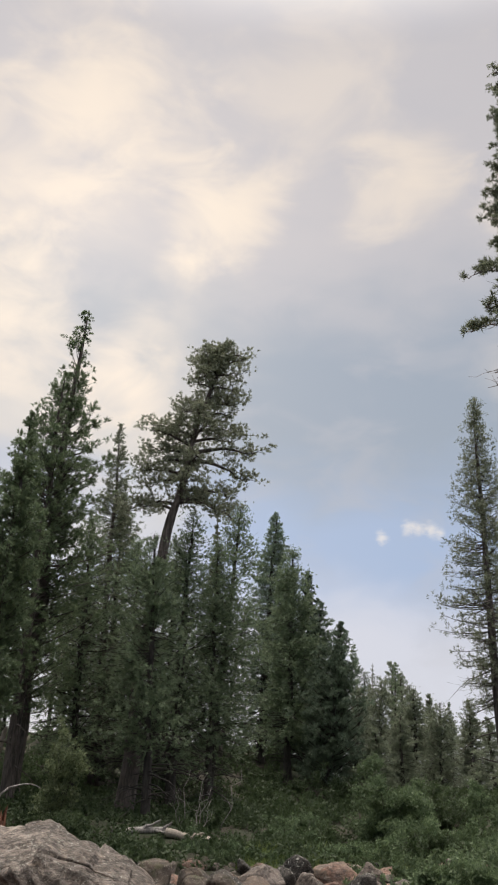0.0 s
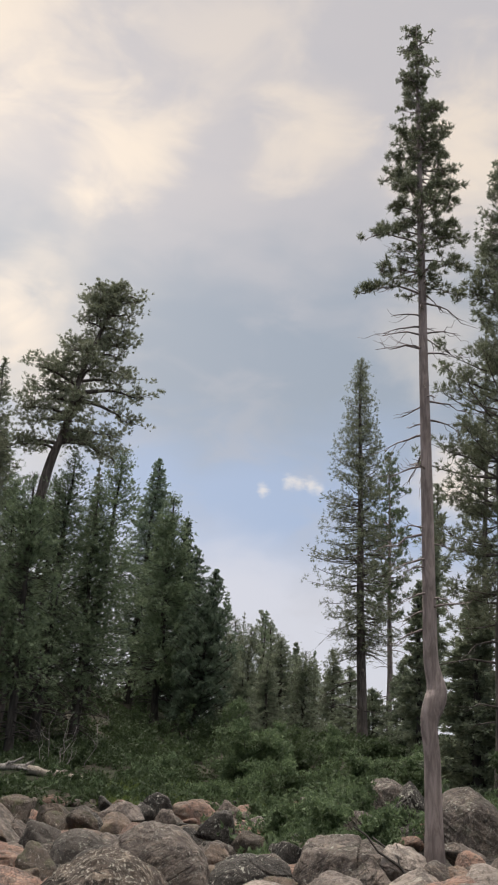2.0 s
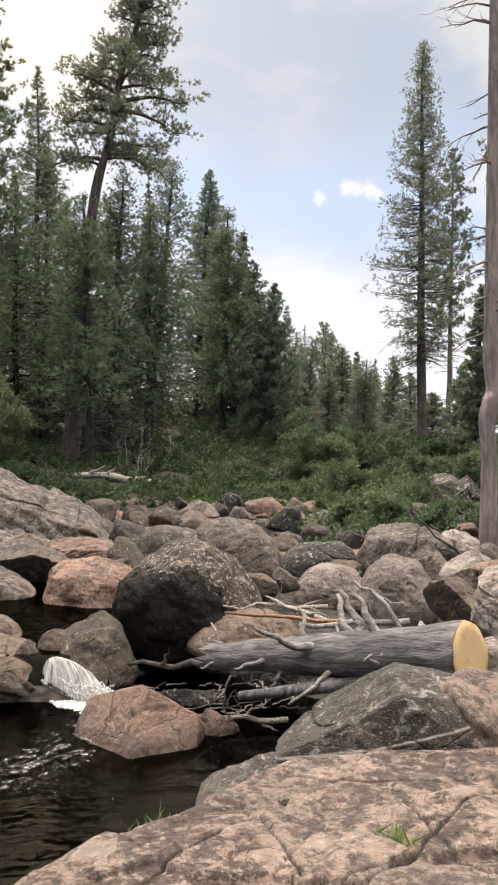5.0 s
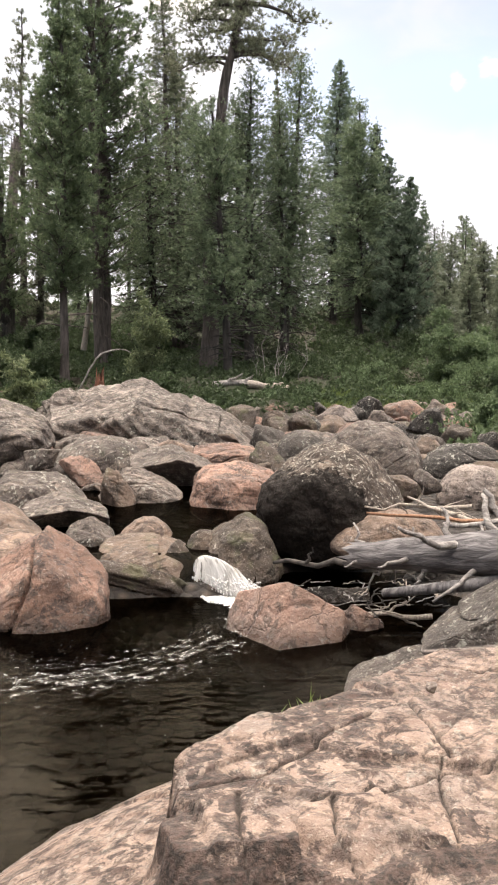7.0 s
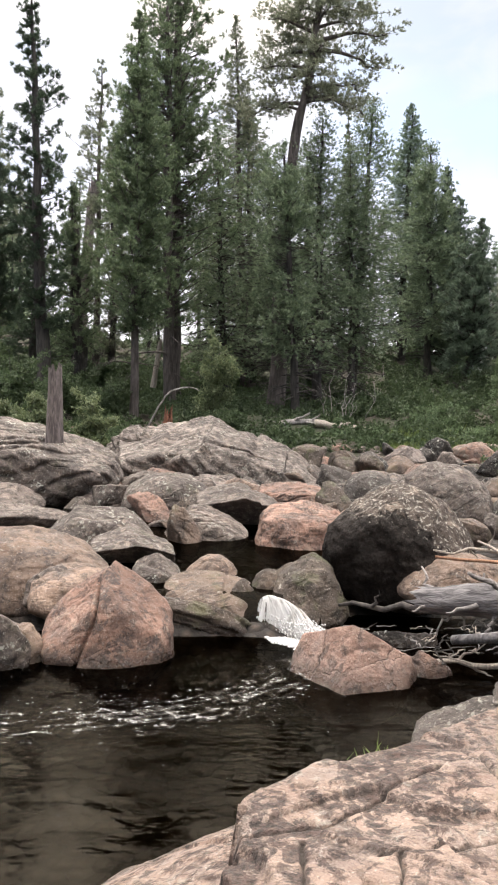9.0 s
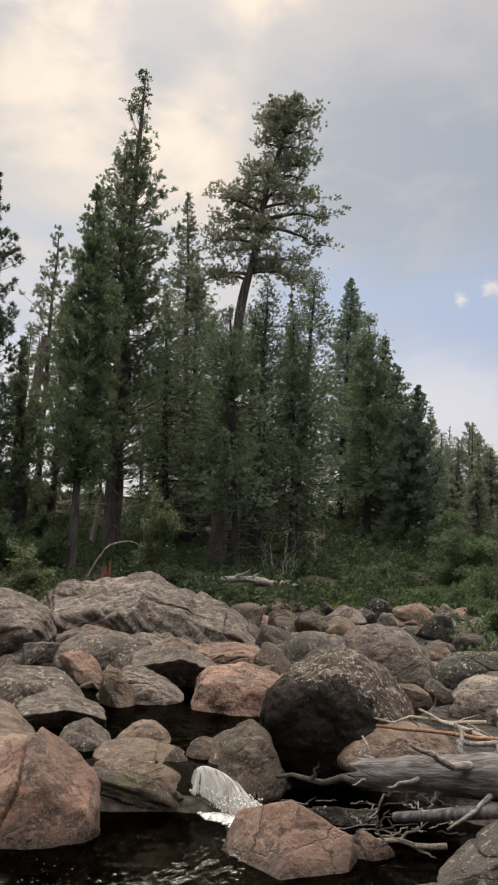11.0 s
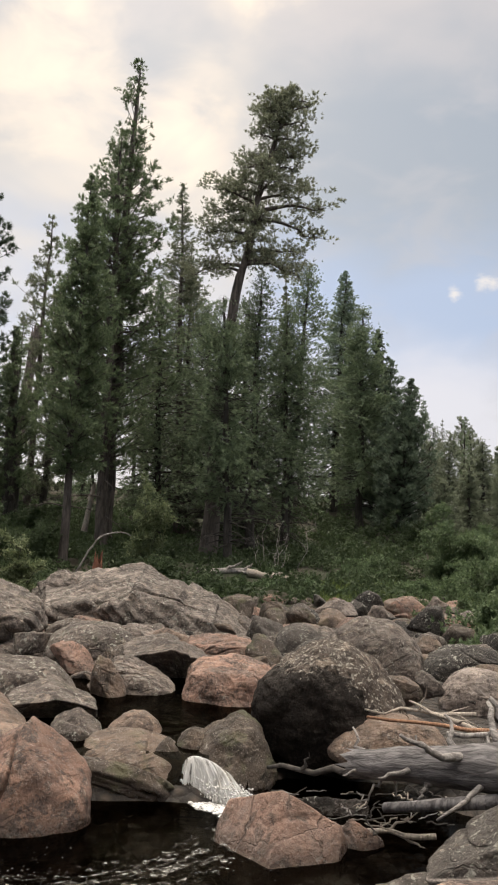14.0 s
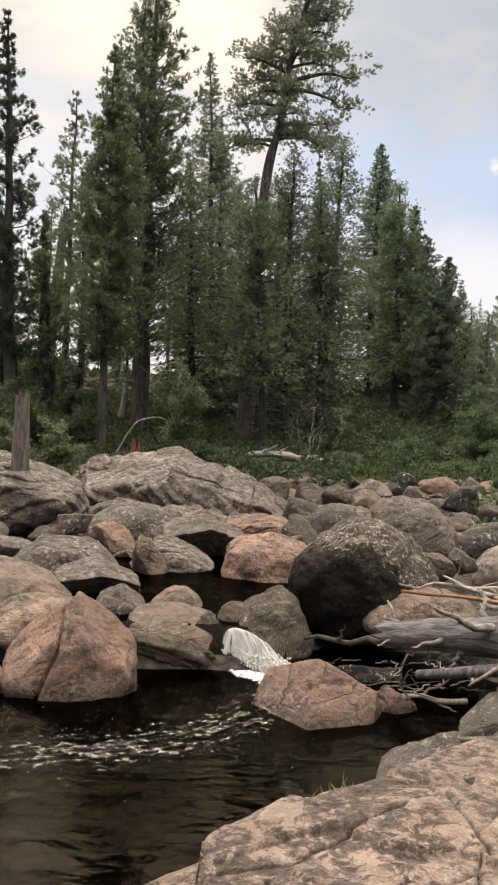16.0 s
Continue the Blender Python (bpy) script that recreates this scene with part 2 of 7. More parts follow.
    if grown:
        # attributes carry dark lichen crust, stain with painted shade, and painted crack shade
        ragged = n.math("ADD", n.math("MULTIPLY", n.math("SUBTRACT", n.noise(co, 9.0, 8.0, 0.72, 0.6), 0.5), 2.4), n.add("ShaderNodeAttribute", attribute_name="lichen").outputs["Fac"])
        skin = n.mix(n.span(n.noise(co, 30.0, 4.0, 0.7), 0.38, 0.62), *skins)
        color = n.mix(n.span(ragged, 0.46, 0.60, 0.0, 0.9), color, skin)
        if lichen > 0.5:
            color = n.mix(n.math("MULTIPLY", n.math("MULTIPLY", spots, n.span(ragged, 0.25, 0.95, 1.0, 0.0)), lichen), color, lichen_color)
        color = n.mix(n.add("ShaderNodeAttribute", attribute_name="crack_shade").outputs["Fac"], color, (0.035, 0.025, 0.02))
    if veined:
        color = n.mix(n.add("ShaderNodeAttribute", attribute_name="vein").outputs["Fac"], color, (0.60, 0.53, 0.48))
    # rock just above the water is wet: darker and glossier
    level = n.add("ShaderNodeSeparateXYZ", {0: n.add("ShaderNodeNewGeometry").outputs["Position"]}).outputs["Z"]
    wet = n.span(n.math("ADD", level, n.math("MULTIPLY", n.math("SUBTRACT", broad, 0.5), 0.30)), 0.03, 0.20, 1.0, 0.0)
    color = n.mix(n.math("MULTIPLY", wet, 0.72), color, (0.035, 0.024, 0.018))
    h = n.math("ADD", n.math("MULTIPLY", mid, 0.7), n.math("MULTIPLY", grain, 0.22))
    h = n.math("SUBTRACT", h, n.math("MULTIPLY", n.math("MULTIPLY", n.span(streak, 0.52, 0.66), here), 0.6 * streaks))
    h = n.math("SUBTRACT", h, n.math("MULTIPLY", joint, 0.8 * joints))
    h = n.math("ADD", h, n.math("MULTIPLY", n.noise(co, 17.0, 6.0, 0.7), 0.6))
    coarse = n.noise(co, 2.4, 4.0, 0.6, 0.5)
    nb = bump(n, h, 1.0, 0.055, bump(n, coarse, dunes, 0.09))
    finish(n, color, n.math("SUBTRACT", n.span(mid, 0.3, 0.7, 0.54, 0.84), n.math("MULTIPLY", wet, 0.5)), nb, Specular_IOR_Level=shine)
    return m


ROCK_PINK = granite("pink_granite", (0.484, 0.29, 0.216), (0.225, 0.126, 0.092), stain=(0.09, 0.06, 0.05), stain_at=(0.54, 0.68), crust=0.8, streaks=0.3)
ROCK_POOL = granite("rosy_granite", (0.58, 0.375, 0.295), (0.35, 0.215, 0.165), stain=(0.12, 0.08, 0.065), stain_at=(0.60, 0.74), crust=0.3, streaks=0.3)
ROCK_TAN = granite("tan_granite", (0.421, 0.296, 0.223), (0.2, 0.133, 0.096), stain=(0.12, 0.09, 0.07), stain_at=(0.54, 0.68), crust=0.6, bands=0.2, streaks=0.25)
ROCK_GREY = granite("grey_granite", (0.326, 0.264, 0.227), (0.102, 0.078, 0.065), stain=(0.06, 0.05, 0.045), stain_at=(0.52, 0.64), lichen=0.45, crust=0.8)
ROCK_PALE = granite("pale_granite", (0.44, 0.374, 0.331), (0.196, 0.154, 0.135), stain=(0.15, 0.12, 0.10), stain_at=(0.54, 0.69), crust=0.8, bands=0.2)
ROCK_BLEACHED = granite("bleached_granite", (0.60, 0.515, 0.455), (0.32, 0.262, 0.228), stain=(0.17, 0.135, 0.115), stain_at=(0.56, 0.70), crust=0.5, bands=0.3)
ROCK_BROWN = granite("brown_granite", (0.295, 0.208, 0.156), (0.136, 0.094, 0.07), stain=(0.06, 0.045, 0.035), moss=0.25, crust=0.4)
# the near-black skins paint algae stain and the shade of the leaning face
ROCK_STAIN_SHADE = granite("stain_shaded_granite", (0.19, 0.152, 0.128), (0.075, 0.060, 0.050), stain=(0.05, 0.042, 0.036), stain_at=(0.52, 0.64), lichen=0.7, lichen_color=(0.52, 0.49, 0.43), scale=1.5, crust=0.9, joints=0.0, grown=True, streaks=0.15, shine=0.15, skins=((0.006, 0.005, 0.0045), (0.022, 0.017, 0.015)))
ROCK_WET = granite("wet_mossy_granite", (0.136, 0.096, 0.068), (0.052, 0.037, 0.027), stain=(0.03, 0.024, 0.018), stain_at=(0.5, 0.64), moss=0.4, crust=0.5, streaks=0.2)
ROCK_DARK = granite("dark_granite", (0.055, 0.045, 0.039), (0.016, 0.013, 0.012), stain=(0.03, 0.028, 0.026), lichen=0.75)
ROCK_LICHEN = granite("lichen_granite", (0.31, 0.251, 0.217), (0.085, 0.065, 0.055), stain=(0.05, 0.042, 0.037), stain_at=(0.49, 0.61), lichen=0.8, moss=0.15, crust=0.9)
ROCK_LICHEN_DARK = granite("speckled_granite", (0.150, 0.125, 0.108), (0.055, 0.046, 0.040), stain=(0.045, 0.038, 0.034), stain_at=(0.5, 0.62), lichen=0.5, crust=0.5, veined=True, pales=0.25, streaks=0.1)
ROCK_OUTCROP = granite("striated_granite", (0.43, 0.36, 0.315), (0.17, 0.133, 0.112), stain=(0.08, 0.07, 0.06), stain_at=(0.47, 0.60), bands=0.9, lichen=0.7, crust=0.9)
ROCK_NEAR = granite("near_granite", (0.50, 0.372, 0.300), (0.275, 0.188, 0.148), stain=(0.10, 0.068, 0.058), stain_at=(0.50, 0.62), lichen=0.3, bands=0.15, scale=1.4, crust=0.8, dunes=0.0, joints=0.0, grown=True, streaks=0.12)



def bark(name, light, dark, scale=1.0):
    m, n = surface(name)
    co = own_coords(n)
    up = n.add("ShaderNodeVectorMath", {0: co, 1: (9.0 * scale, 9.0 * scale, 1.6 * scale)}, operation="MULTIPLY").outputs[0]
    plates = n.noise(up, 1.0, 5.0, 0.65, 0.5)
    color = n.mix(n.span(plates, 0.35, 0.65), dark, light)
    blot = n.noise(co, 0.9, 3.0, 0.6)
    color = n.mix(n.span(blot, 0.45, 0.75, 0.0, 0.5), color, tuple(0.5 * c for c in dark))
    finish(n, color, 0.9, bump(n, plates, 0.9, 0.04))
    return m


BARK_PINE = bark("pine_bark", (0.36, 0.302, 0.295), (0.185, 0.152, 0.148))
BARK_DARK = bark("dark_bark", (0.085, 0.074, 0.067), (0.034, 0.030, 0.028))
BARK_MID = bark("greyish_bark", (0.15, 0.125, 0.115), (0.055, 0.046, 0.042))
BARK_DEAD = bark("bleached_wood", (0.42, 0.39, 0.37), (0.17, 0.155, 0.15), 2.0)
BARK_POST = bark("post_wood", (0.24, 0.20, 0.19), (0.085, 0.07, 0.068), 2.0)
BARK_LOG = bark("weathered_log", (0.235, 0.222, 0.225), (0.070, 0.065, 0.068), 1.5)
BARK_RUST = bark("rusty_rotten_wood", (0.30, 0.12, 0.07), (0.12, 0.05, 0.03), 3.0)
STICK_ORANGE = bark("peeled_orange_stick", (0.52, 0.30, 0.19), (0.33, 0.17, 0.10), 5.0)
STICK_PALE = bark("pale_driftwood", (0.60, 0.53, 0.46), (0.34, 0.29, 0.25), 5.0)


def leafy(name, light, dark, gloss=0.55):
    m, n = surface(name)
    rnd = n.add("ShaderNodeNewGeometry").outputs["Random Per Island"]
    color = n.mix(rnd, dark, light)
    tree = n.add("ShaderNodeObjectInfo").outputs["Random"]
    color = n.mix(n.math("MULTIPLY", tree, 0.35), color, tuple(0.6 * c for c in dark))
    front = n.add("ShaderNodeBsdfPrincipled", {"Base Color": color, "Roughness": gloss})
    back = n.add("ShaderNodeBsdfTranslucent", {"Color": color})
    n.add("ShaderNodeOutputMaterial", {"Surface": n.add("ShaderNodeMixShader", {0: 0.45, 1: front.outputs[0], 2: back.outputs[0]}).outputs[0]})
    return m


NEEDLES_PINE = leafy("pine_needles", (0.250, 0.318, 0.178), (0.112, 0.152, 0.086))
NEEDLES_FIR = leafy("fir_needles", (0.290, 0.365, 0.220), (0.130, 0.178, 0.110))
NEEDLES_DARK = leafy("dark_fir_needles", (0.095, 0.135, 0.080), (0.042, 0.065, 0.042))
# paler to paint in haze and back light; also lightens some nearer firs
NEEDLES_HAZE_LIT = leafy("haze_lit_needles", (0.34, 0.385, 0.27), (0.18, 0.21, 0.15))
NEEDLES_SPARSE = leafy("greyish_needles", (0.315, 0.345, 0.235), (0.155, 0.176, 0.118))
NEEDLES_HILL = leafy("bluish_fir_needles", (0.300, 0.385, 0.270), (0.140, 0.190, 0.135))
NEEDLES_OLD = leafy("old_pine_needles", (0.37, 0.395, 0.275), (0.190, 0.210, 0.145))
LEAF_WILLOW = leafy("willow_leaves", (0.215, 0.295, 0.150), (0.092, 0.138, 0.070))
LEAF_SHRUB = leafy("shrub_leaves", (0.270, 0.315, 0.170), (0.115, 0.150, 0.075))
LEAF_DARK = leafy("dark_shrub_leaves", (0.115, 0.160, 0.075), (0.050, 0.078, 0.036))
GRASS = leafy("grass_blades", (0.240, 0.300, 0.090), (0.110, 0.160, 0.050))


def earth():
    m, n = surface("forest_floor")
    co = own_coords(n, False)
    a = n.noise(co, 0.35, 5.0, 0.6)
    b = n.noise(co, 3.0, 6.0, 0.7)
    c = n.noise(co, 24.0, 3.0, 0.7)
    color = n.mix(n.span(a, 0.4, 0.62), (0.045, 0.037, 0.025), (0.033, 0.042, 0.020))
    color = n.mix(n.span(b, 0.5, 0.68, 0.0, 0.45), color, (0.055, 0.046, 0.032))
    color = n.mix(n.span(c, 0.55, 0.7, 0.0, 0.6), color, (0.035, 0.028, 0.022))
    finish(n, color, 0.95, bump(n, n.math("ADD", b, n.math("MULTIPLY", c, 0.4)), 0.9, 0.08))
    return m


EARTH = earth()


def stream_bed():
    m, n = surface("dark_stream_gravel")
    co = own_coords(n, False)
    cell = n.add("ShaderNodeTexVoronoi", {"Vector": co, "Scale": 7.0})
    small = n.noise(co, 22.0, 5.0, 0.7)
    color = n.mix(n.span(cell.outputs["Distance"], 0.1, 0.6), (0.07, 0.052, 0.04), (0.018, 0.014, 0.012))
    color = n.mix(n.span(small, 0.5, 0.7, 0.0, 0.7), color, (0.05, 0.04, 0.03))
    h = n.math("SUBTRACT", n.math("MULTIPLY", small, 0.3), cell.outputs["Distance"])
    finish(n, color, 0.7, bump(n, h, 1.0, 0.1))
    return m


STREAM_BED = stream_bed()


def water_surface():
    m, n = surface("dark_stream_water")
    co = own_coords(n, False)
    long = n.add("ShaderNodeVectorMath", {0: co, 1: (1.0, 3.2, 1.0)}, operation="MULTIPLY").outputs[0]
    r1 = n.noise(long, 2.6, 2.0, 0.5, 0.8)
    r2 = n.noise(long, 12.0, 3.0, 0.6, 0.4)
    nb = bump(n, n.math("ADD", n.math("MULTIPLY", r1, 0.45), n.math("MULTIPLY", n.math("MULTIPLY", r2, 0.36), n.span(n.noise(co, 0.9, 3.0, 0.6, 0.5), 0.40, 0.62, 0.05, 1.0))), 0.3, 0.06)
    gloss = n.add("ShaderNodeBsdfGlossy", {"Color": (0.16, 0.15, 0.13, 1), "Roughness": 0.05, "Normal": nb})
    depth = n.add("ShaderNodeBsdfTransparent", {"Color": (0.115, 0.084, 0.050, 1)})
    fres = n.add("ShaderNodeFresnel", {"IOR": 1.33, "Normal": nb})
    mixed = n.add("ShaderNodeMixShader", {0: fres.outputs[0], 1: depth.outputs[0], 2: gloss.outputs[0]})
    n.add("ShaderNodeOutputMaterial", {"Surface": mixed.outputs[0]})
    return m


def foam_surface():
    m, n = surface("white_foam")
    co = own_coords(n, False)
    h = n.noise(co, 30.0, 5.0, 0.7)
    white = n.add("ShaderNodeBsdfPrincipled", {"Base Color": n.mix(n.span(h, 0.35, 0.6), (0.40, 0.38, 0.35), (0.70, 0.69, 0.67)), "Roughness": 0.4, "Normal": bump(n, h, 0.8, 0.03)})
    clear = n.add("ShaderNodeBsdfTransparent")
    n.add("ShaderNodeOutputMaterial", {"Surface": n.add("ShaderNodeMixShader", {0: n.span(n.noise(co, 14.0, 5.0, 0.7), 0.38, 0.72, 0.02, 0.5), 1: clear.outputs[0], 2: white.outputs[0]}).outputs[0]})
    return m


WATER, FOAM = water_surface(), foam_surface()

# ---- ground: one sheet from the stream bed up to the wooded hill ----
def ground_height(x, y):
    # the rise behind the view, y below -8, is added to block low sky
    z = np.interp(y, (-200, -45, -8, 8.7, 9.6, 10, 11.5, 14, 20, 27, 30, 33, 42, 55, 62, 80, 150, 600), (16, 13, -.5, -.5, .28, .30, .30, .45, .7, 1.0, 1.3, 1.8, 2.6, 5, 6, 6.5, 8, 12))
    # the valley opens to the right, beyond the bend
    k = np.clip((x / np.maximum(y, 30) - 0.14) / 0.09, 0, 1) * (y > 30)
    z = z * (1 - k) + k * np.minimum(z, np.interp(y, (30, 45, 150, 600), (1.3, 2.6, 3.2, 8)))
    # a deep corner of the pool under the log
    z = z - (0.27 + 0.06 * np.sin(9 * x + 4 * y)) * np.clip((x - 0.2) / 0.25, 0, 1) * np.clip((2.7 - x) / 0.4, 0, 1) * np.clip((10.9 - y) / 0.4, 0, 1) * np.clip((y - 8.8) / 0.4, 0, 1)
    right = np.maximum(0, x - (3.2 + 0.12 * y))
    left = np.maximum(0, -x - (1.0 + 0.2 * y))
    return z + 1.6 * (1 - np.exp(-right * 0.18)) + 2.2 * (1 - np.exp(-left * 0.16)) * np.clip((y - 6) / 10, 0, 1)


def build_ground():
    xs = np.concatenate([np.linspace(-900, -40, 24)[:-1], np.linspace(-40, 40, 200), np.linspace(40, 900, 24)[1:]])
    ys = np.concatenate([np.linspace(-600, -8, 14)[:-1], np.linspace(-8, 70, 220), np.linspace(70, 1500, 30)[1:]])
    X, Y = np.meshgrid(xs, ys)
    p = np.stack([X.ravel(), Y.ravel(), np.zeros(X.size)], 1)
    z = ground_height(p[:, 0], p[:, 1])
    p[:, 2] = z + 0.12 * fbm(p, 0.7, 4) * np.clip((p[:, 1] - 4) / 6, 0.2, 1.5) + 0.35 * fbm(p, 0.09, 3) * np.clip((p[:, 1] - 33) / 15, 0, 1)
    # the bed lies deeper between the boulders
    p[:, 2] -= 0.20 * np.clip(p[:, 1] - 10.5, 0, 1) * np.clip((26.5 - p[:, 1]) / 1.5, 0, 1)
    n, k = len(xs), len(ys)
    j, i = np.meshgrid(np.arange(k - 1), np.arange(n - 1), indexing="ij")
    a = j * n + i
    me = mesh_of("ground", p, np.stack([a, a + 1, a + n + 1, a + n], -1).reshape(-1, 4))
    me.materials.append(EARTH)
    me.materials.append(STREAM_BED)
    face_y = p[a.ravel(), 1] + 1.5 * fbm(p[a.ravel()], 0.4, 3)
    me.polygons.foreach_set("material_index", ((face_y < 26.0) & (np.abs(p[a.ravel(), 0] - 0.5) < 7 + 0.1 * face_y)).astype(np.int32))
    return tagged(piece("ground", me, EARTH), "stony stream bed and needle-covered forest floor rising to a hill", "ground", kind="structure")


build_ground()

# ---- water ----
def water_sheet(name, x0, x1, y0, y1, step, z_of, label):
    xs, ys = np.arange(x0, x1, step), np.arange(y0, y1, step)
    X, Y = np.meshgrid(xs, ys)
    p = np.stack([X.ravel(), Y.ravel(), np.zeros(X.size)], 1)
    p[:, 2] = z_of(p[:, 0], p[:, 1]) + 0.004 * fbm(p * (1, 2.2, 1), 2.6, 3)
    n, k = len(xs), len(ys)
    j, i = np.meshgrid(np.arange(k - 1), np.arange(n - 1), indexing="ij")
    a = j * n + i
    me = mesh_of(name, p, np.stack([a, a + 1, a + n + 1, a + n], -1).reshape(-1, 4))
    return tagged(piece(name, me, WATER), label, "water", kind="structure")


water_sheet("water_pool", -14, 6, -3, 10.6, 0.08, lambda x, y: 0 * x, "dark brown rippled water of the lower pool")
water_sheet("water_upper", -3.0, 1.0, 9.4, 14.2, 0.05, lambda x, y: 0.40 + 0.03 * (y - 10) - 1.2 * np.clip(9.75 - y, 0, 1) - 0.7 * np.clip((x - 0.25) / 0.15, 0, 1) * np.clip((10.9 - y) / 0.3, 0, 1), "dark water of the small upper pool")

# ---- rocks ----
def rock(name, loc, size, turn, seed, material, label, group="", facet=12, sharp=9, rough=1.0, tilt=0, sub=5, planes=None, taper=0.18, layers=0.0, crack=None, vein=None, algae_shade=None, beds=0.026):
    """A boulder: a rounded many-faced block, worn and chipped. size: full width, depth and height. planes: its main faces, as way and distance."""
    rng = np.random.default_rng(seed)
    d, faces = SPHERES[sub]
    nrm = rng.normal(size=(facet, 3)) * (1.0, 1.0, 1.15)
    far = rng.uniform(0.50, 0.92, facet)
    if planes:
        nrm = np.array([q[:3] for q in planes] + [(0, 0.9, 0.2), (0, 0, -1.0)], float)
        far = np.array([q[3] for q in planes] + [0.9, 1.0])
    nrm /= np.linalg.norm(nrm, axis=1, keepdims=True)
    near = np.maximum(d @ nrm.T / far, 0) ** sharp
    r = (near.sum(1) + 0.86 ** sharp) ** (-1.0 / sharp)
    if 10 < sharp < 60:
        # edges and corners broken off along many small faces
        many = 7 if planes or name == "stone" else 14
        chip = rng.normal(size=(many, 3))
        chip /= np.linalg.norm(chip, axis=1, keepdims=True)
        reach = ((d * r[:, None]) @ chip.T).max(0) * rng.uniform(0.93 if planes else 0.86, 1.0, many)
        lean = d @ chip.T
        r = np.minimum(r, np.where(lean > 0.05, reach / np.maximum(lean, 0.05), 9.0).min(1))
    p = d * r[:, None]
    p[:, :2] *= (1 - taper * p[:, 2:3])
    lo, hi = p.min(0), p.max(0)
    p = (p - (lo + hi) / 2) / (hi - lo) * np.array(size)
    s = float(np.prod(size)) ** (1 / 3)
    off = rng.uniform(0, 50, 3)
    worn = 1.0 if sharp <= 10 else (0.45 if planes else 0.75)
    dent = worn * (0.035 * fbm(p / s + off, 1.4, 3) + 0.05 * (np.abs(fbm(p / s + off + 9, 2.6, 4, 0.55)) - 0.3)) + 0.011 * fbm(p / s + off + 19, 9.0, 3, 0.6)
    edge = np.abs(soft_noise(p / s + off + 31, 1.1))
    dent -= 0.05 * np.exp(-(edge / 0.03) ** 2) * np.clip(3 * soft_noise(p / s + off, 0.9), 0, 1)
    if crack:
        gap = (p / np.array(size)) @ np.array(crack[:3]) - crack[3] + 0.04 * soft_noise(p / s + off, 3.0)
        dent -= 0.10 * np.exp(-(gap / 0.014) ** 2) - 0.02 * np.sign(gap) * np.exp(-(gap / 0.25) ** 2)
    if layers:
        h = (p / s) @ np.array((0.42, -0.30, 0.86)) * 11.0 + 0.4 * fbm(p / s + off, 1.2, 3)
        saw = h - np.floor(h)
        thick = 0.5 + 0.5 * soft_noise(np.stack([np.floor(h), 0 * h, 0 * h], 1) + off, 1.7)
        dent += layers * thick * np.minimum(saw, (1 - saw) * 4)
    # thin beds along one dip, weathered back here and there
    dip = rng.normal(size=3) * (0.6, 0.5, 0.4) + (0, 0, 0.9)
    bed = (p / s) @ (dip / np.linalg.norm(dip)) * 6.5 + 0.9 * fbm(p / s + off + 44, 1.1, 3)
    bed = bed - np.floor(bed)
    dent -= beds * np.exp(-((bed - 0.5) / 0.09) ** 2) * np.clip(0.3 + 2.5 * soft_noise(p / s + off + 71, 1.3), 0, 1)
    dent += 0.5 * beds * (np.minimum(bed, 4 * (1 - bed)) - 0.4)
    flake = np.floor(3 * (soft_noise(p / s * (1, 1, 1.6) + off + 60, 1.8) + 1)) / 6
    p = p + d * ((dent + 0.055 * worn * flake) * rough * s)[:, None]
    me = mesh_of(name, p, faces)
    if vein:
        off_line = (p / np.array(size)) @ np.array(vein[:3]) - vein[3] + 0.02 * soft_noise(p / s + off, 2.0)
        me.attributes.new("vein", "FLOAT", "POINT").data.foreach_set("value", np.exp(-(off_line / 0.007) ** 2).astype(np.float32))
    if algae_shade:
        # one broken face blackened: part algae, part shade put into the colour
        wash = (p / np.array(size)) @ np.array(algae_shade[:3]) - algae_shade[3]
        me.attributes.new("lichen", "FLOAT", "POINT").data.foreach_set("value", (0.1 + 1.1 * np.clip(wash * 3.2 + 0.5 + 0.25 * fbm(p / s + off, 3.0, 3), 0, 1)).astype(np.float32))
    ob = piece(name, me, material)
    ob.matrix_world = pose(*loc, 0, tilt, turn)
    return tagged(ob, label, "rock" if name == "rock_outcrop" else name, group)


# the main faces of a water-worn boulder
ROUND = [(0, -1, 0.1, 0.80), (1, 0, 0.1, 0.86), (-1, 0, 0.1, 0.86), (0.08, -0.1, 1, 0.78), (0.05, -0.7, 0.72, 0.80), (0.7, -0.1, 0.66, 0.80), (-0.66, -0.1, 0.7, 0.78), (0.55, -0.62, 0.5, 0.82), (-0.6, -0.6, 0.45, 0.82)]
rock("boulder", (1.24, 10.64, 0.83), (1.76, 1.30, 1.50), -6, 11, ROCK_STAIN_SHADE, "large grey lichened boulder beside the log, face black from stain and painted shade", "river boulders", facet=16, sharp=6, rough=1.0, tilt=6, sub=6, planes=[(-0.30, -0.85, -0.30, 0.66), (-0.66, -0.2, 0.68, 0.66), (0.22, 0.0, 0.97, 0.90), (0.74, -0.3, 0.58, 0.60), (0.42, -0.84, 0.34, 0.74), (-0.1, -0.72, 0.68, 0.74), (-0.95, 0.1, -0.2, 0.85), (0.95, 0, -0.3, 0.95)], taper=0.05, algae_shade=(-0.42, -0.40, -0.80, -0.03), beds=0.012)
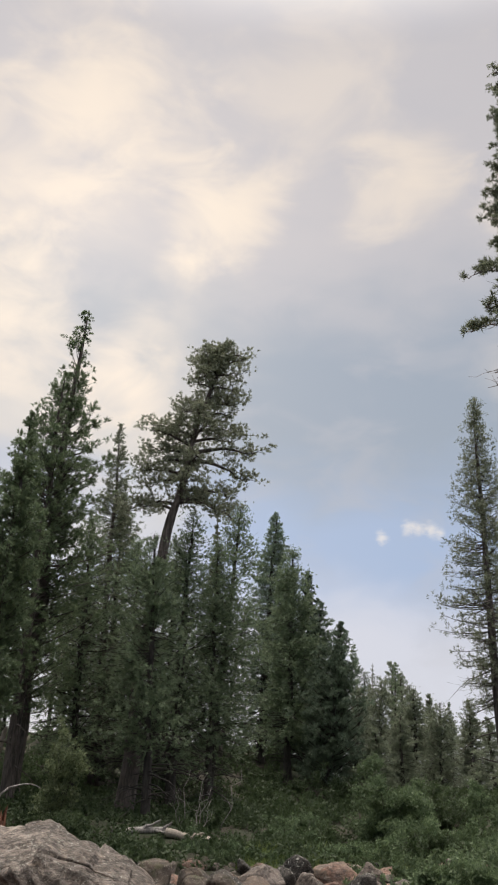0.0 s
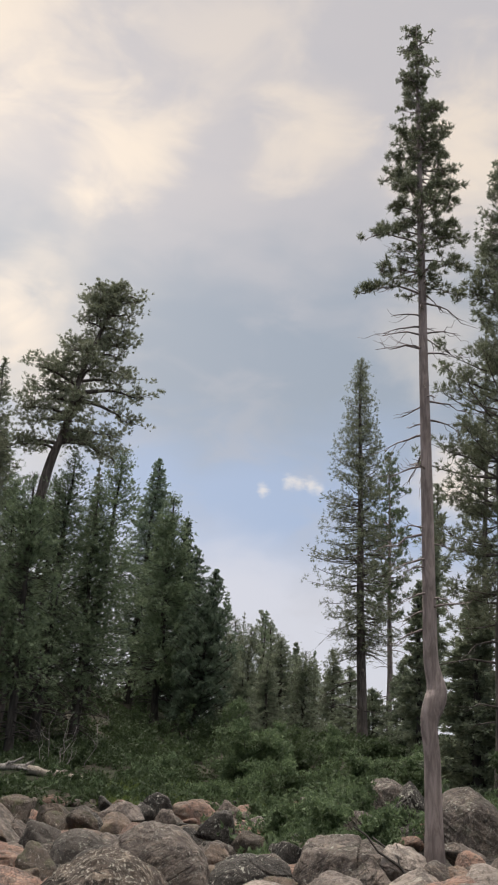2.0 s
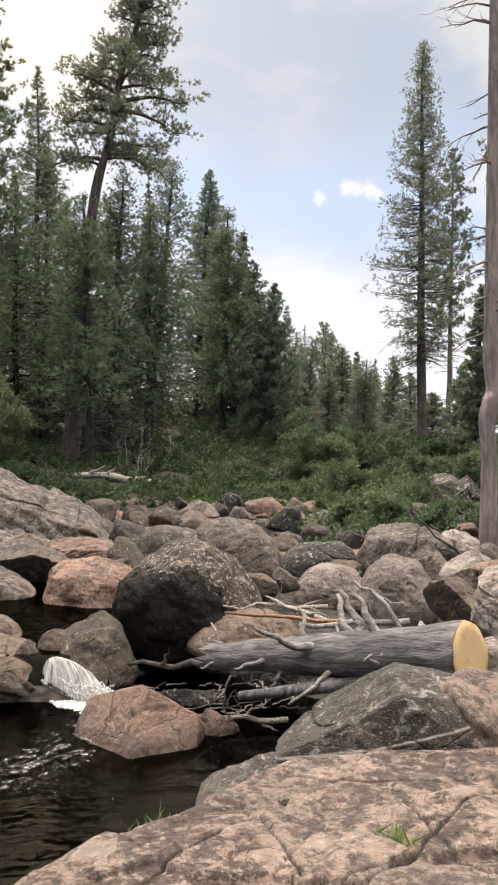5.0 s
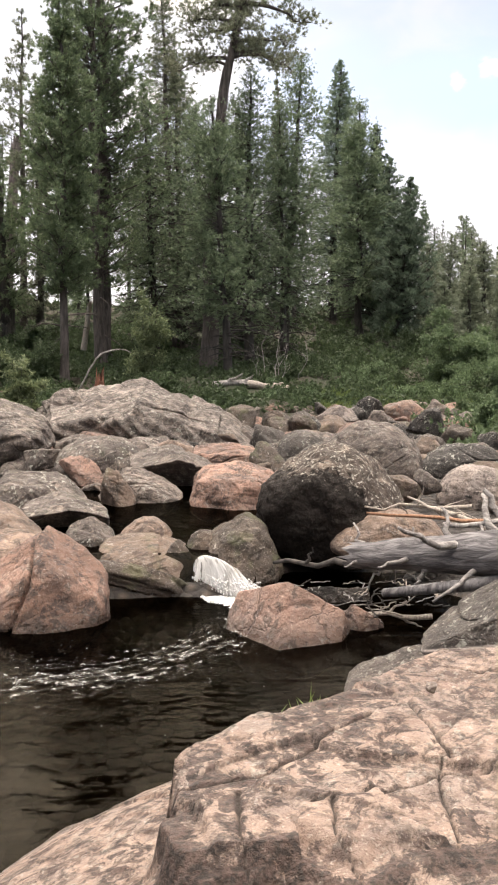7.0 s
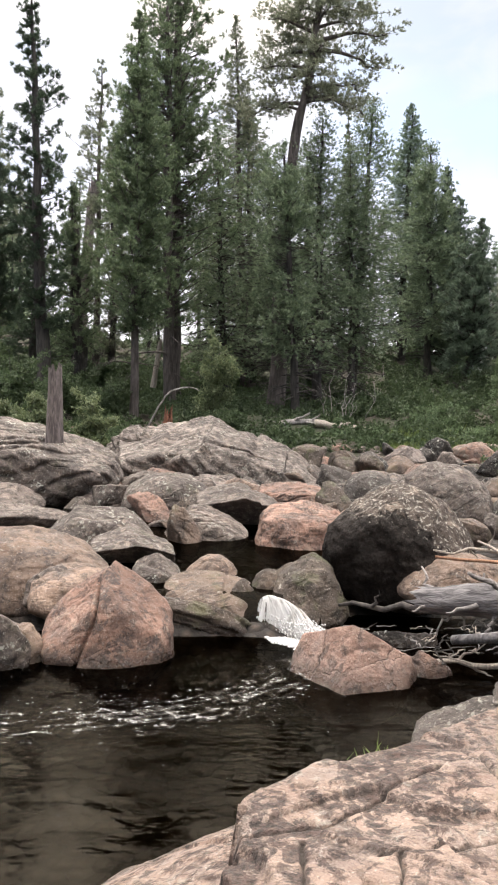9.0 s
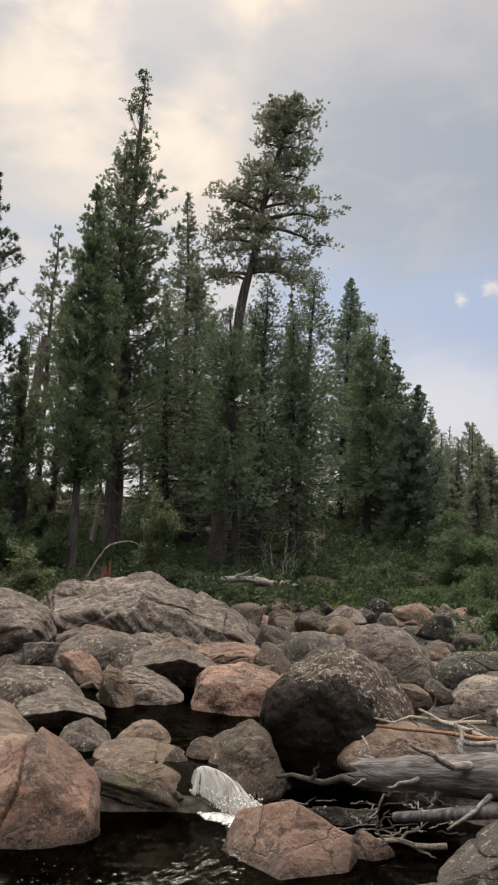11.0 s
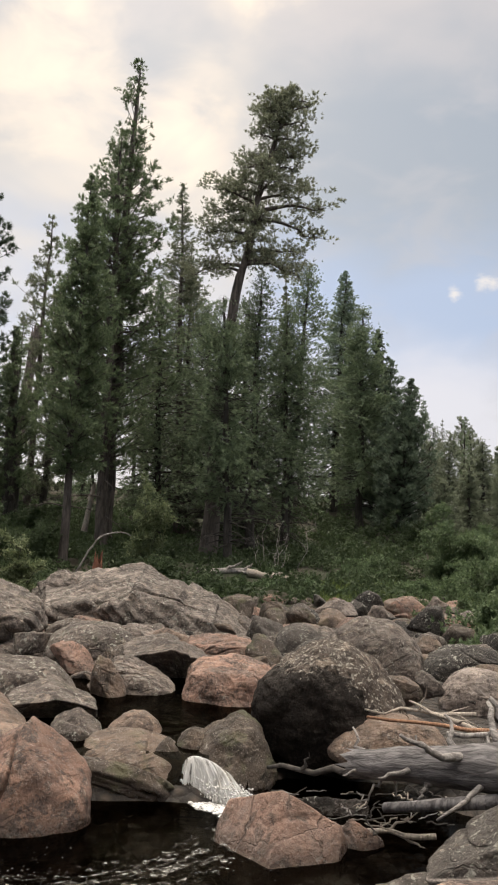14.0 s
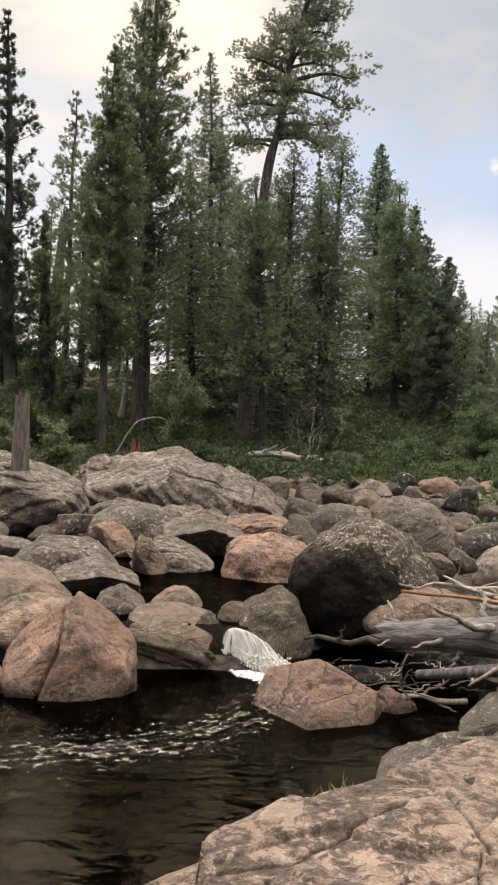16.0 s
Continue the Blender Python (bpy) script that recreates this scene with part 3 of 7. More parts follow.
rock("boulder", (-3.68, 15.70, 0.63), (0.86, 0.69, 0.64), 13, 32, ROCK_PALE, "pale cream boulder with a shaded broken face", "river boulders", facet=14, sharp=30, sub=6, planes=[(-0.25, -0.45, 0.86, 0.42), (0.72, -0.62, 0.1, 0.46), (-0.4, -0.9, -0.05, 0.66), (-0.95, 0, 0.2, 0.9)], beds=0.01, taper=0)
rock("boulder", (-2.38, 15.20, 0.83), (1.68, 1.34, 0.80), 9, 30, ROCK_LICHEN, "low broad grey granite boulder", "river boulders", facet=14, sharp=11, sub=6, rough=0.75, taper=0.06, beds=0.02, planes=ROUND)
rock("boulder", (-1.05, 14.30, 0.69), (1.42, 1.07, 0.95), 4, 28, ROCK_GREY, "wedge of grey granite with a dark overhang", "river boulders", facet=14, sharp=34, sub=6, planes=[(-0.30, -0.3, 0.9, 0.5), (0.5, -0.15, 0.85, 0.5), (0.12, -0.80, -0.58, 0.13), (0.95, 0, 0.1, 0.95), (-0.95, -0.1, 0.1, 0.95)], taper=-0.1)
rock("boulder", (-0.15, 16.20, 0.73), (1.55, 1.24, 0.59), 1, 34, ROCK_PINK, "flat orange-pink granite slab", "river boulders", facet=14, sharp=26, sub=6, planes=[(-0.15, -0.35, 0.92, 0.62), (0.45, -0.2, 0.85, 0.7), (-0.35, -0.9, 0.2, 0.7), (0.5, -0.85, 0.15, 0.72), (0.95, 0, 0.15, 0.92), (-0.95, 0, 0.15, 0.92)], taper=0)
rock("boulder", (-1.47, 13.20, 0.58), (1.27, 1.01, 0.69), 6, 27, ROCK_GREY, "rounded bedded granite rock beside the upper pool", "river boulders", facet=14, sharp=9, sub=6, planes=[(0, -0.92, 0.35, 0.72), (-0.8, -0.1, 0.55, 0.66), (0.55, -0.2, 0.82, 0.40), (-0.1, -0.25, 0.95, 0.62)], beds=0.04, taper=0)
rock("boulder", (0.05, 12.80, 0.63), (1.40, 1.12, 0.85), 0, 33, ROCK_PINK, "smooth pink granite boulder beside the upper pool", "river boulders", facet=14, sharp=9, sub=6, planes=[(-0.15, -0.35, 0.92, 0.62), (0.45, -0.2, 0.85, 0.7), (-0.35, -0.9, 0.2, 0.7), (0.5, -0.85, 0.15, 0.72), (0.95, 0, 0.15, 0.92), (-0.95, 0, 0.15, 0.92)], beds=0.012, taper=0.05)
rock("boulder", (-2.97, 12.30, 0.53), (1.77, 1.42, 0.82), 14, 26, ROCK_LICHEN, "broad lichened granite boulder", "river boulders", facet=14, sharp=14, sub=6, planes=[(0, -0.92, 0.35, 0.72), (-0.8, -0.1, 0.5, 0.74), (0.8, -0.1, 0.42, 0.78), (0.1, -0.25, 0.95, 0.70)], taper=0)
rock("boulder", (-2.23, 11.20, 0.52), (1.11, 0.89, 0.63), 11, 25, ROCK_LICHEN, "lichened boulder with a dark hollow underside", "river boulders", facet=14, sharp=20, sub=6, planes=[(-0.30, -0.3, 0.9, 0.5), (0.5, -0.15, 0.85, 0.5), (0.05, -0.80, -0.58, 0.18), (0.95, 0, 0.1, 0.95), (-0.95, -0.1, 0.1, 0.95)], taper=-0.05)
rock("boulder", (-1.00, 9.9, 0.17), (1.46, 1.06, 0.72), 3, 20, ROCK_BROWN, "smooth brown water-worn boulder at the pool", "river boulders", sharp=18, sub=6, rough=0.7, taper=0, beds=0.006, planes=[(-0.12, -0.35, 0.93, 0.55), (0.42, -0.3, 0.85, 0.52), (0.1, -0.95, 0.3, 0.62), (0.6, -0.75, 0.3, 0.66), (-0.6, -0.75, 0.3, 0.7), (0.95, 0, 0.3, 0.85), (-0.95, 0, 0.2, 0.85)])
rock("stone", (-1.10, 10.70, 0.36), (0.68, 0.55, 0.53), 6, 18, ROCK_TAN, "small tan domed rock above the pool", "river boulders", facet=14, sharp=8, sub=5, rough=0.75, taper=0.06, beds=0.005, planes=ROUND)
rock("boulder", (-1.94, 8.50, 0.29), (1.33, 0.95, 1.18), 8, 37, ROCK_PINK, "cracked pink granite boulder at the pool edge", "river boulders", facet=14, sharp=16, sub=6, planes=[(-0.62, -0.32, 0.70, 0.50), (0.58, -0.3, 0.74, 0.56), (-0.25, -0.88, 0.4, 0.62), (0.35, -0.86, 0.36, 0.62), (0.95, -0.1, 0.2, 0.95), (-0.95, -0.1, 0.2, 0.95)], beds=0.008, taper=0, crack=(0.96, 0, -0.29, -0.14))
rock("boulder", (0.10, 9.97, 0.36), (0.92, 0.90, 0.84), -1, 16, ROCK_WET, "wet brown mossy rock beside the small cascade", "river boulders", sharp=10, sub=6, rough=0.9, taper=0.12, beds=0.008, planes=[(-0.5, -0.25, 0.8, 0.55), (0.3, -0.35, 0.85, 0.62), (-0.3, -0.75, 0.55, 0.55), (0.5, -0.72, 0.45, 0.62), (-0.95, -0.1, 0.2, 0.85), (0.9, 0, 0.35, 0.8)])
rock("boulder", (2.55, 15.80, 0.90), (1.77, 1.42, 1.16), -9, 12, ROCK_GREY, "smooth grey granite boulder behind the dark one", "river boulders", facet=14, sharp=8, sub=6, rough=0.75, taper=0.06, beds=0.005, planes=ROUND)
rock("boulder", (1.85, 10.10, 0.57), (1.36, 0.82, 0.56), -10, 13, ROCK_TAN, "smooth tan boulder under the grey log", "river boulders", facet=14, sharp=9, sub=6, rough=0.75, taper=0.06, beds=0.005, planes=ROUND)
rock("boulder", (4.49, 16.60, 0.64), (1.68, 1.35, 0.74), -15, 82, ROCK_DARK, "long dark rounded boulder", "river boulders", facet=14, sharp=9, sub=6, rough=0.75, taper=0.06, beds=0.005, planes=ROUND)
rock("boulder", (4.04, 14.20, 0.48), (1.23, 0.99, 0.84), -16, 83, ROCK_PALE, "smooth pale grey boulder", "river boulders", facet=14, sharp=8, sub=6, rough=0.75, taper=0.06, beds=0.005, planes=ROUND)
rock("boulder", (4.77, 13.00, 0.63), (1.21, 0.97, 1.11), -20, 84, ROCK_PALE, "smooth pale brown boulder behind the log", "river boulders", facet=14, sharp=10, sub=6, rough=0.75, taper=0.06, beds=0.005, planes=ROUND)
rock("boulder", (6.13, 16.20, 0.96), (1.98, 1.58, 1.02), -21, 85, ROCK_LICHEN, "lichened granite boulder with a mossy face", "river boulders", facet=14, sharp=22, sub=6, planes=[(-0.15, -0.35, 0.92, 0.62), (0.45, -0.2, 0.85, 0.7), (-0.35, -0.9, 0.2, 0.7), (0.5, -0.85, 0.15, 0.72), (0.95, 0, 0.15, 0.92), (-0.95, 0, 0.15, 0.92)], taper=0.05)
rock("boulder", (5.97, 14.80, 0.82), (0.85, 0.42, 0.91), -22, 86, ROCK_LICHEN, "dark greenish flat-faced block", "river boulders", facet=14, sharp=34, sub=6, planes=[(-0.55, -0.35, 0.76, 0.40), (0.62, -0.3, 0.72, 0.46), (-0.35, -0.92, 0.1, 0.62), (0.45, -0.88, 0.1, 0.6), (0.95, 0, 0.1, 0.95)], taper=0.1)
rock("boulder", (6.85, 15.20, 1.09), (0.97, 0.78, 0.61), -24, 95, ROCK_BLEACHED, "pale slab of granite sloping down to the pine", "river boulders", facet=8, sharp=30, sub=6, taper=0.1, tilt=20)
rock("stone", (6.00, 13.00, 1.00), (0.97, 0.77, 0.65), -25, 87, ROCK_BLEACHED, "pale pink wedge of broken granite", "river boulders", facet=14, sharp=40, sub=6, planes=[(-0.55, -0.35, 0.76, 0.40), (0.62, -0.3, 0.72, 0.46), (-0.35, -0.92, 0.1, 0.62), (0.45, -0.88, 0.1, 0.6), (0.95, 0, 0.1, 0.95)], beds=0.01, taper=0)
rock("boulder", (4.85, 10.80, 0.85), (0.96, 0.77, 0.62), -24, 88, ROCK_BROWN, "flat overhanging granite slab behind the log", "river boulders", facet=7, sharp=30, sub=6, taper=0.1, tilt=14)
rock("boulder", (4.75, 8.70, 1.21), (1.21, 0.97, 0.87), -29, 89, ROCK_BLEACHED, "banded granite boulder beside the sawn log", "river boulders", facet=14, sharp=18, sub=6, planes=[(-0.15, -0.35, 0.92, 0.62), (0.45, -0.2, 0.85, 0.7), (-0.35, -0.9, 0.2, 0.7), (0.5, -0.85, 0.15, 0.72), (0.95, 0, 0.15, 0.92), (-0.95, 0, 0.15, 0.92)], taper=0, layers=0.06)
rock("stone", (3.91, 7.40, 1.06), (0.45, 0.36, 0.38), -28, 90, ROCK_GREY, "grey three-sided rock beside the sawn end of the log", "river boulders", facet=14, sharp=36, sub=6, planes=[(-0.55, -0.35, 0.76, 0.40), (0.62, -0.3, 0.72, 0.46), (-0.35, -0.92, 0.1, 0.62), (0.45, -0.88, 0.1, 0.6), (0.95, 0, 0.1, 0.95)], taper=0)
rock("stone", (3.42, 6.90, 1.02), (0.26, 0.21, 0.41), -26, 142, ROCK_BLEACHED, "pale tan slab leaning by the sawn log", "river boulders", facet=14, sharp=34, sub=6, planes=[(-0.15, -0.35, 0.92, 0.62), (0.45, -0.2, 0.85, 0.7), (-0.35, -0.9, 0.2, 0.7), (0.5, -0.85, 0.15, 0.72), (0.95, 0, 0.15, 0.92), (-0.95, 0, 0.15, 0.92)], taper=0)
rock("boulder", (4.52, 7.60, 0.99), (0.65, 0.52, 0.56), -31, 143, ROCK_BLEACHED, "granite block beside the banded boulder", "river boulders", facet=14, sharp=30, sub=6, planes=[(-0.15, -0.35, 0.92, 0.62), (0.45, -0.2, 0.85, 0.7), (-0.35, -0.9, 0.2, 0.7), (0.5, -0.85, 0.15, 0.72), (0.95, 0, 0.15, 0.92), (-0.95, 0, 0.15, 0.92)], taper=0)
rock("boulder", (9.25, 17.60, 1.59), (1.43, 1.15, 1.72), -28, 93, ROCK_LICHEN, "large dark mossy boulder behind the tall pine", "river boulders", facet=14, sharp=16, sub=6, planes=[(-0.15, -0.35, 0.92, 0.62), (0.45, -0.2, 0.85, 0.7), (-0.35, -0.9, 0.2, 0.7), (0.5, -0.85, 0.15, 0.72), (0.95, 0, 0.15, 0.92), (-0.95, 0, 0.15, 0.92)], taper=0.05)
rock("boulder", (8.66, 20.50, 2.01), (0.99, 0.79, 0.93), -23, 91, ROCK_LICHEN, "yellowish lichened boulder among the willows", "river boulders", facet=14, sharp=18, sub=6, planes=[(-0.15, -0.35, 0.92, 0.62), (0.45, -0.2, 0.85, 0.7), (-0.35, -0.9, 0.2, 0.7), (0.5, -0.85, 0.15, 0.72), (0.95, 0, 0.15, 0.92), (-0.95, 0, 0.15, 0.92)], taper=0)
rock("boulder", (8.97, 20.00, 1.92), (0.88, 0.71, 1.06), -24, 92, ROCK_DARK, "dark grey boulder under the trees", "river boulders", facet=14, sharp=20, sub=6, planes=[(-0.55, -0.35, 0.76, 0.40), (0.62, -0.3, 0.72, 0.46), (-0.35, -0.92, 0.1, 0.62), (0.45, -0.88, 0.1, 0.6), (0.95, 0, 0.1, 0.95)], taper=0)
rock("boulder", (7.27, 18.60, 1.46), (0.82, 0.66, 0.66), -21, 94, ROCK_LICHEN, "low grey boulder in the willows", "river boulders", facet=14, sharp=12, sub=6, planes=[(0, -0.92, 0.35, 0.72), (-0.8, -0.1, 0.5, 0.74), (0.8, -0.1, 0.42, 0.78), (0.1, -0.25, 0.95, 0.70)], taper=0)
rock("boulder", (7.25, 14.20, 1.01), (0.82, 0.65, 0.51), -27, 96, ROCK_TAN, "low flat granite rock at the foot of the pine", "river boulders", facet=9, sharp=30, sub=6, taper=0.1, tilt=-8)
rock("rock_outcrop", (1.07, 5.10, 0.66), (0.74, 0.40, 0.40), -11, 100, ROCK_LICHEN_DARK, "low speckled granite ledge at the water", "near granite", sharp=40, sub=6, planes=[(-0.55, -0.22, 0.80, 0.40), (-0.05, -0.3, 0.95, 0.5), (-0.25, -0.95, 0.12, 0.6), (0.5, -0.85, 0.15, 0.72), (0.95, 0, 0.15, 0.92), (-0.95, 0, 0.15, 0.95)], taper=0, beds=0.012)
# two added props; their near-black colour stands in for shade under the overhangs
rock("boulder", (-1.04, 14.55, 0.39), (0.81, 0.41, 0.57), 4, 108, ROCK_DARK, "added rock that props the grey wedge, coloured near black for the hollow's shade", "river boulders", facet=14, sharp=20, sub=5)
rock("boulder", (-2.27, 11.50, 0.29), (0.68, 0.34, 0.48), 11, 109, ROCK_DARK, "added rock that props the hollow boulder, coloured near black for its shade", "river boulders", facet=14, sharp=20, sub=5)
rock("boulder", (-1.76, 10.30, 0.30), (0.70, 0.56, 0.76), 10, 19, ROCK_LICHEN, "angular grey lichened rock beside the pool", "river boulders", sharp=40, sub=6, rough=0.9, taper=0, beds=0.012, planes=[(-0.3, -0.3, 0.9, 0.5), (0.5, -0.25, 0.83, 0.52), (-0.45, -0.88, 0.15, 0.6), (0.6, -0.78, 0.1, 0.6), (-0.95, 0, 0.2, 0.85), (0.95, 0, 0.2, 0.85)])
rock("boulder", (-2.49, 9.35, 0.43), (1.03, 0.83, 0.50), 15, 150, ROCK_TAN, "low tan rock behind the cracked boulder", "river boulders", facet=14, sharp=10, sub=5, taper=0, planes=ROUND)
rock("boulder", (-1.75, 12.60, 0.60), (0.48, 0.39, 0.88), 8, 151, ROCK_BROWN, "brown rock wedged beside the bedded one", "river boulders", facet=7, sharp=30, sub=5, taper=0.1, tilt=-8)
rock("boulder", (-2.59, 14.40, 0.69), (0.85, 0.68, 0.53), 10, 152, ROCK_PINK, "low pinkish rock between grey boulders", "river boulders", facet=7, sharp=30, sub=5, taper=0.1, tilt=20)
rock("boulder", (-1.91, 15.60, 0.84), (0.96, 0.77, 0.69), 7, 153, ROCK_GREY, "grey rock behind the wedge", "river boulders", facet=8, sharp=30, sub=5, taper=0.1, tilt=8)
rock("boulder", (-0.35, 10.15, 0.32), (0.46, 0.37, 0.54), 2, 154, ROCK_WET, "dark wet rock behind the cascade", "river boulders", facet=14, sharp=8, sub=5, taper=0, planes=ROUND)
rock("stone", (-3.33, 12.60, 0.39), (0.61, 0.49, 0.42), 15, 155, ROCK_GREY, "flat grey stone beside the stream", "river boulders", facet=7, sharp=30, sub=5, taper=0.1, tilt=-18)
rock("stone", (-3.44, 15.20, 0.87), (0.73, 0.59, 0.40), 13, 156, ROCK_LICHEN, "flat grey slab below the outcrop", "river boulders", facet=7, sharp=30, sub=5, taper=0.1, tilt=-18)
rock("boulder", (-1.14, 17.20, 0.68), (1.06, 0.84, 0.59), 4, 157, ROCK_TAN, "flat tan slab at the foot of the outcrop", "river boulders", facet=8, sharp=30, sub=5, taper=0.1, tilt=14)
rock("stone", (-0.49, 13.40, 0.49), (0.41, 0.33, 0.34), 2, 158, ROCK_BROWN, "small stone under the grey wedge", "river boulders", facet=14, sharp=22, sub=5, taper=0)
rock("stone", (1.08, 22.50, 1.04), (0.90, 0.72, 0.60), -3, 160, ROCK_WET, "angular grey stone in the stream bed", "river stones", facet=8, sharp=30, sub=5, taper=0.1, tilt=-18)
rock("stone", (1.62, 20.50, 1.06), (0.75, 0.60, 0.52), -5, 161, ROCK_WET, "angular brown stone in the stream bed", "river stones", facet=7, sharp=30, sub=5, taper=0.1, tilt=14)
rock("stone", (2.72, 23.00, 1.12), (1.12, 0.90, 0.62), -7, 162, ROCK_PALE, "pale flat stone in the stream bed", "river stones", facet=9, sharp=30, sub=5, taper=0.1, tilt=-8)
rock("stone", (3.79, 24.50, 1.23), (0.82, 0.65, 0.76), -9, 163, ROCK_DARK, "dark stone in the stream bed", "river stones", facet=8, sharp=30, sub=5, taper=0.1, tilt=-12)
rock("stone", (4.75, 24.50, 1.16), (1.15, 0.92, 0.67), -11, 164, ROCK_TAN, "broad tan stone in the stream bed", "river stones", facet=7, sharp=30, sub=5, taper=0.1, tilt=-8)
rock("stone", (4.55, 20.50, 1.06), (0.89, 0.71, 0.75), -13, 165, ROCK_DARK, "dark angular stone in the stream bed", "river stones", facet=7, sharp=30, sub=5, taper=0.1, tilt=-18)
rock("stone", (3.94, 17.60, 0.84), (0.58, 0.47, 0.54), -13, 166, ROCK_GREY, "grey angular stone in the stream bed", "river stones", facet=9, sharp=30, sub=5, taper=0.1, tilt=-8)
rock("boulder", (1.42, 18.00, 0.72), (1.07, 0.86, 0.84), -5, 167, ROCK_LICHEN_DARK, "lichened rock behind the dark boulder", "river stones", facet=14, sharp=14, sub=5, taper=0, planes=ROUND)
rock("stone", (2.65, 13.40, 0.63), (0.57, 0.46, 0.51), -11, 168, ROCK_BROWN, "brown broken stone behind the driftwood", "river stones", facet=8, sharp=30, sub=5, taper=0.1, tilt=-12)
rock("stone", (3.14, 13.80, 0.67), (0.46, 0.36, 0.44), -13, 169, ROCK_GREY, "grey broken stone behind the driftwood", "river stones", facet=7, sharp=30, sub=5, taper=0.1, tilt=-8)
rock("boulder", (0.53, 8.03, 0.10), (1.22, 0.95, 0.86), 0, 24, ROCK_POOL, "angular pink granite rock standing in the pool", "river boulders", facet=9, sharp=90, rough=0.5, tilt=0, sub=6, planes=[(0.36, -0.74, 0.56, 0.38), (0.34, 0.6, 0.7, 0.38), (-0.74, -0.45, 0.52, 0.30), (0.96, -0.25, 0.1, 0.9), (0.55, -0.80, 0.05, 0.8)], taper=0, beds=0.006)
rock("stone", (1.27, 8.43, 0.03), (0.52, 0.48, 0.33), -9, 15, ROCK_PINK, "small wedge of pink rock in the pool", "river boulders", facet=8, sharp=46, rough=1.0, tilt=0, sub=5)
rock("boulder", (-3.48, 10.14, 0.47), (2.31, 1.63, 0.89), 19, 21, ROCK_TAN, "broad smooth tan boulder beside the pool", "river boulders", facet=14, sharp=9, tilt=0, sub=6, rough=0.75, taper=0.06, beds=0.005, planes=ROUND)
rock("boulder", (-2.67, 9.40, 0.39), (0.84, 0.77, 0.61), 16, 22, ROCK_GREY, "low grey rock between pink boulders", "river boulders", facet=9, sharp=31, rough=1.0, tilt=0, sub=6)
rock("stone", (-2.83, 8.31, 0.02), (0.60, 0.56, 0.61), 19, 23, ROCK_BROWN, "half-sunk brown rock in the pool", "river boulders", facet=12, sharp=18, rough=1.0, tilt=0, sub=5)
rock("boulder", (-3.25, 8.03, 0.29), (1.26, 0.80, 1.11), 22, 81, ROCK_LICHEN, "lichened boulder at the pool edge", "river boulders", facet=10, sharp=26, rough=1.0, tilt=0, sub=6)
# rocks added behind the hollows, coloured near black as their inner shade
rock("boulder", (-2.26, 12.28, 0.32), (0.91, 0.84, 0.46), 10, 112, ROCK_DARK, "added near-black rock that stands in for the shade inside the hollow", "river boulders", facet=9, sharp=20, rough=1.0, tilt=0, sub=6)
rock("boulder", (-1.16, 15.31, 0.70), (1.06, 0.98, 0.58), 4, 110, ROCK_DARK, "added near-black rock that stands in for the shade inside the hollow", "river boulders", facet=9, sharp=20, rough=1.0, tilt=0, sub=5)
rock("boulder", (-2.66, 16.88, 0.71), (1.86, 1.69, 0.80), 9, 29, ROCK_GREY, "flat grey granite boulder", "river boulders", facet=10, sharp=26, rough=1.0, tilt=0, sub=5, layers=0.05)
rock("boulder", (-1.77, 18.10, 0.71), (1.85, 1.69, 0.61), 6, 31, ROCK_GREY, "low grey granite rock", "river boulders", facet=10, sharp=26, rough=1.0, tilt=0, sub=5)
rock("rock_outcrop", (-5.52, 16.08, 1.36), (4.07, 2.19, 1.75), 19, 35, ROCK_LICHEN, "large sloping grey granite outcrop with the weathered post", "river boulders", facet=9, sharp=31, rough=1.0, tilt=0, sub=6, planes=[(0.5, -0.3, 0.82, 0.45), (-0.1, -0.6, 0.8, 0.6), (0, -0.95, 0.1, 0.8), (0.9, -0.2, 0.25, 0.9), (-0.9, 0, 0.1, 0.95)], taper=0, layers=0.035)
rock("boulder", (-5.85, 14.57, 0.74), (2.59, 2.30, 0.60), 20, 36, ROCK_GREY, "flat granite ledge below the outcrop", "river boulders", facet=8, sharp=31, rough=1.0, tilt=0, sub=5, layers=0.06)
rock("boulder", (-4.94, 13.34, 0.65), (2.79, 2.44, 0.44), 20, 38, ROCK_GREY, "low granite ledge beside the stream", "river boulders", facet=8, sharp=31, rough=1.0, tilt=0, sub=5, layers=0.06)
rock("rock_outcrop", (-3.09, 20.15, 1.13), (3.37, 2.43, 1.56), 9, 39, ROCK_OUTCROP, "large pale striated granite outcrop on the bank", "river boulders", facet=9, sharp=36, rough=1.25, tilt=-4, sub=6, planes=[(-0.1, -0.4, 0.9, 0.45), (-0.85, -0.3, 0.35, 0.8), (0.35, -0.5, 0.78, 0.6), (0, -0.95, 0.1, 0.8), (0.9, 0, 0.3, 0.95)], taper=0, layers=0.075, beds=0.008)
rock("rock_outcrop", (-1.39, 19.68, 1.08), (3.47, 2.19, 1.47), 4, 42, ROCK_OUTCROP, "sloping striated granite outcrop on the bank", "river boulders", facet=9, sharp=36, rough=1.25, tilt=10, sub=6, planes=[(0.3, -0.38, 0.88, 0.4), (-0.8, -0.1, 0.5, 0.75), (0.1, -0.9, 0.3, 0.7), (0.7, -0.2, 0.65, 0.66), (0.95, 0, 0, 1.0)], taper=0, layers=0.075, beds=0.008)
rock("boulder", (-2.69, 21.76, 1.65), (0.99, 0.92, 0.85), 7, 41, ROCK_OUTCROP, "grey block on the top of the outcrop", "river boulders", facet=9, sharp=31, rough=1.0, tilt=0, sub=5, beds=0.008)
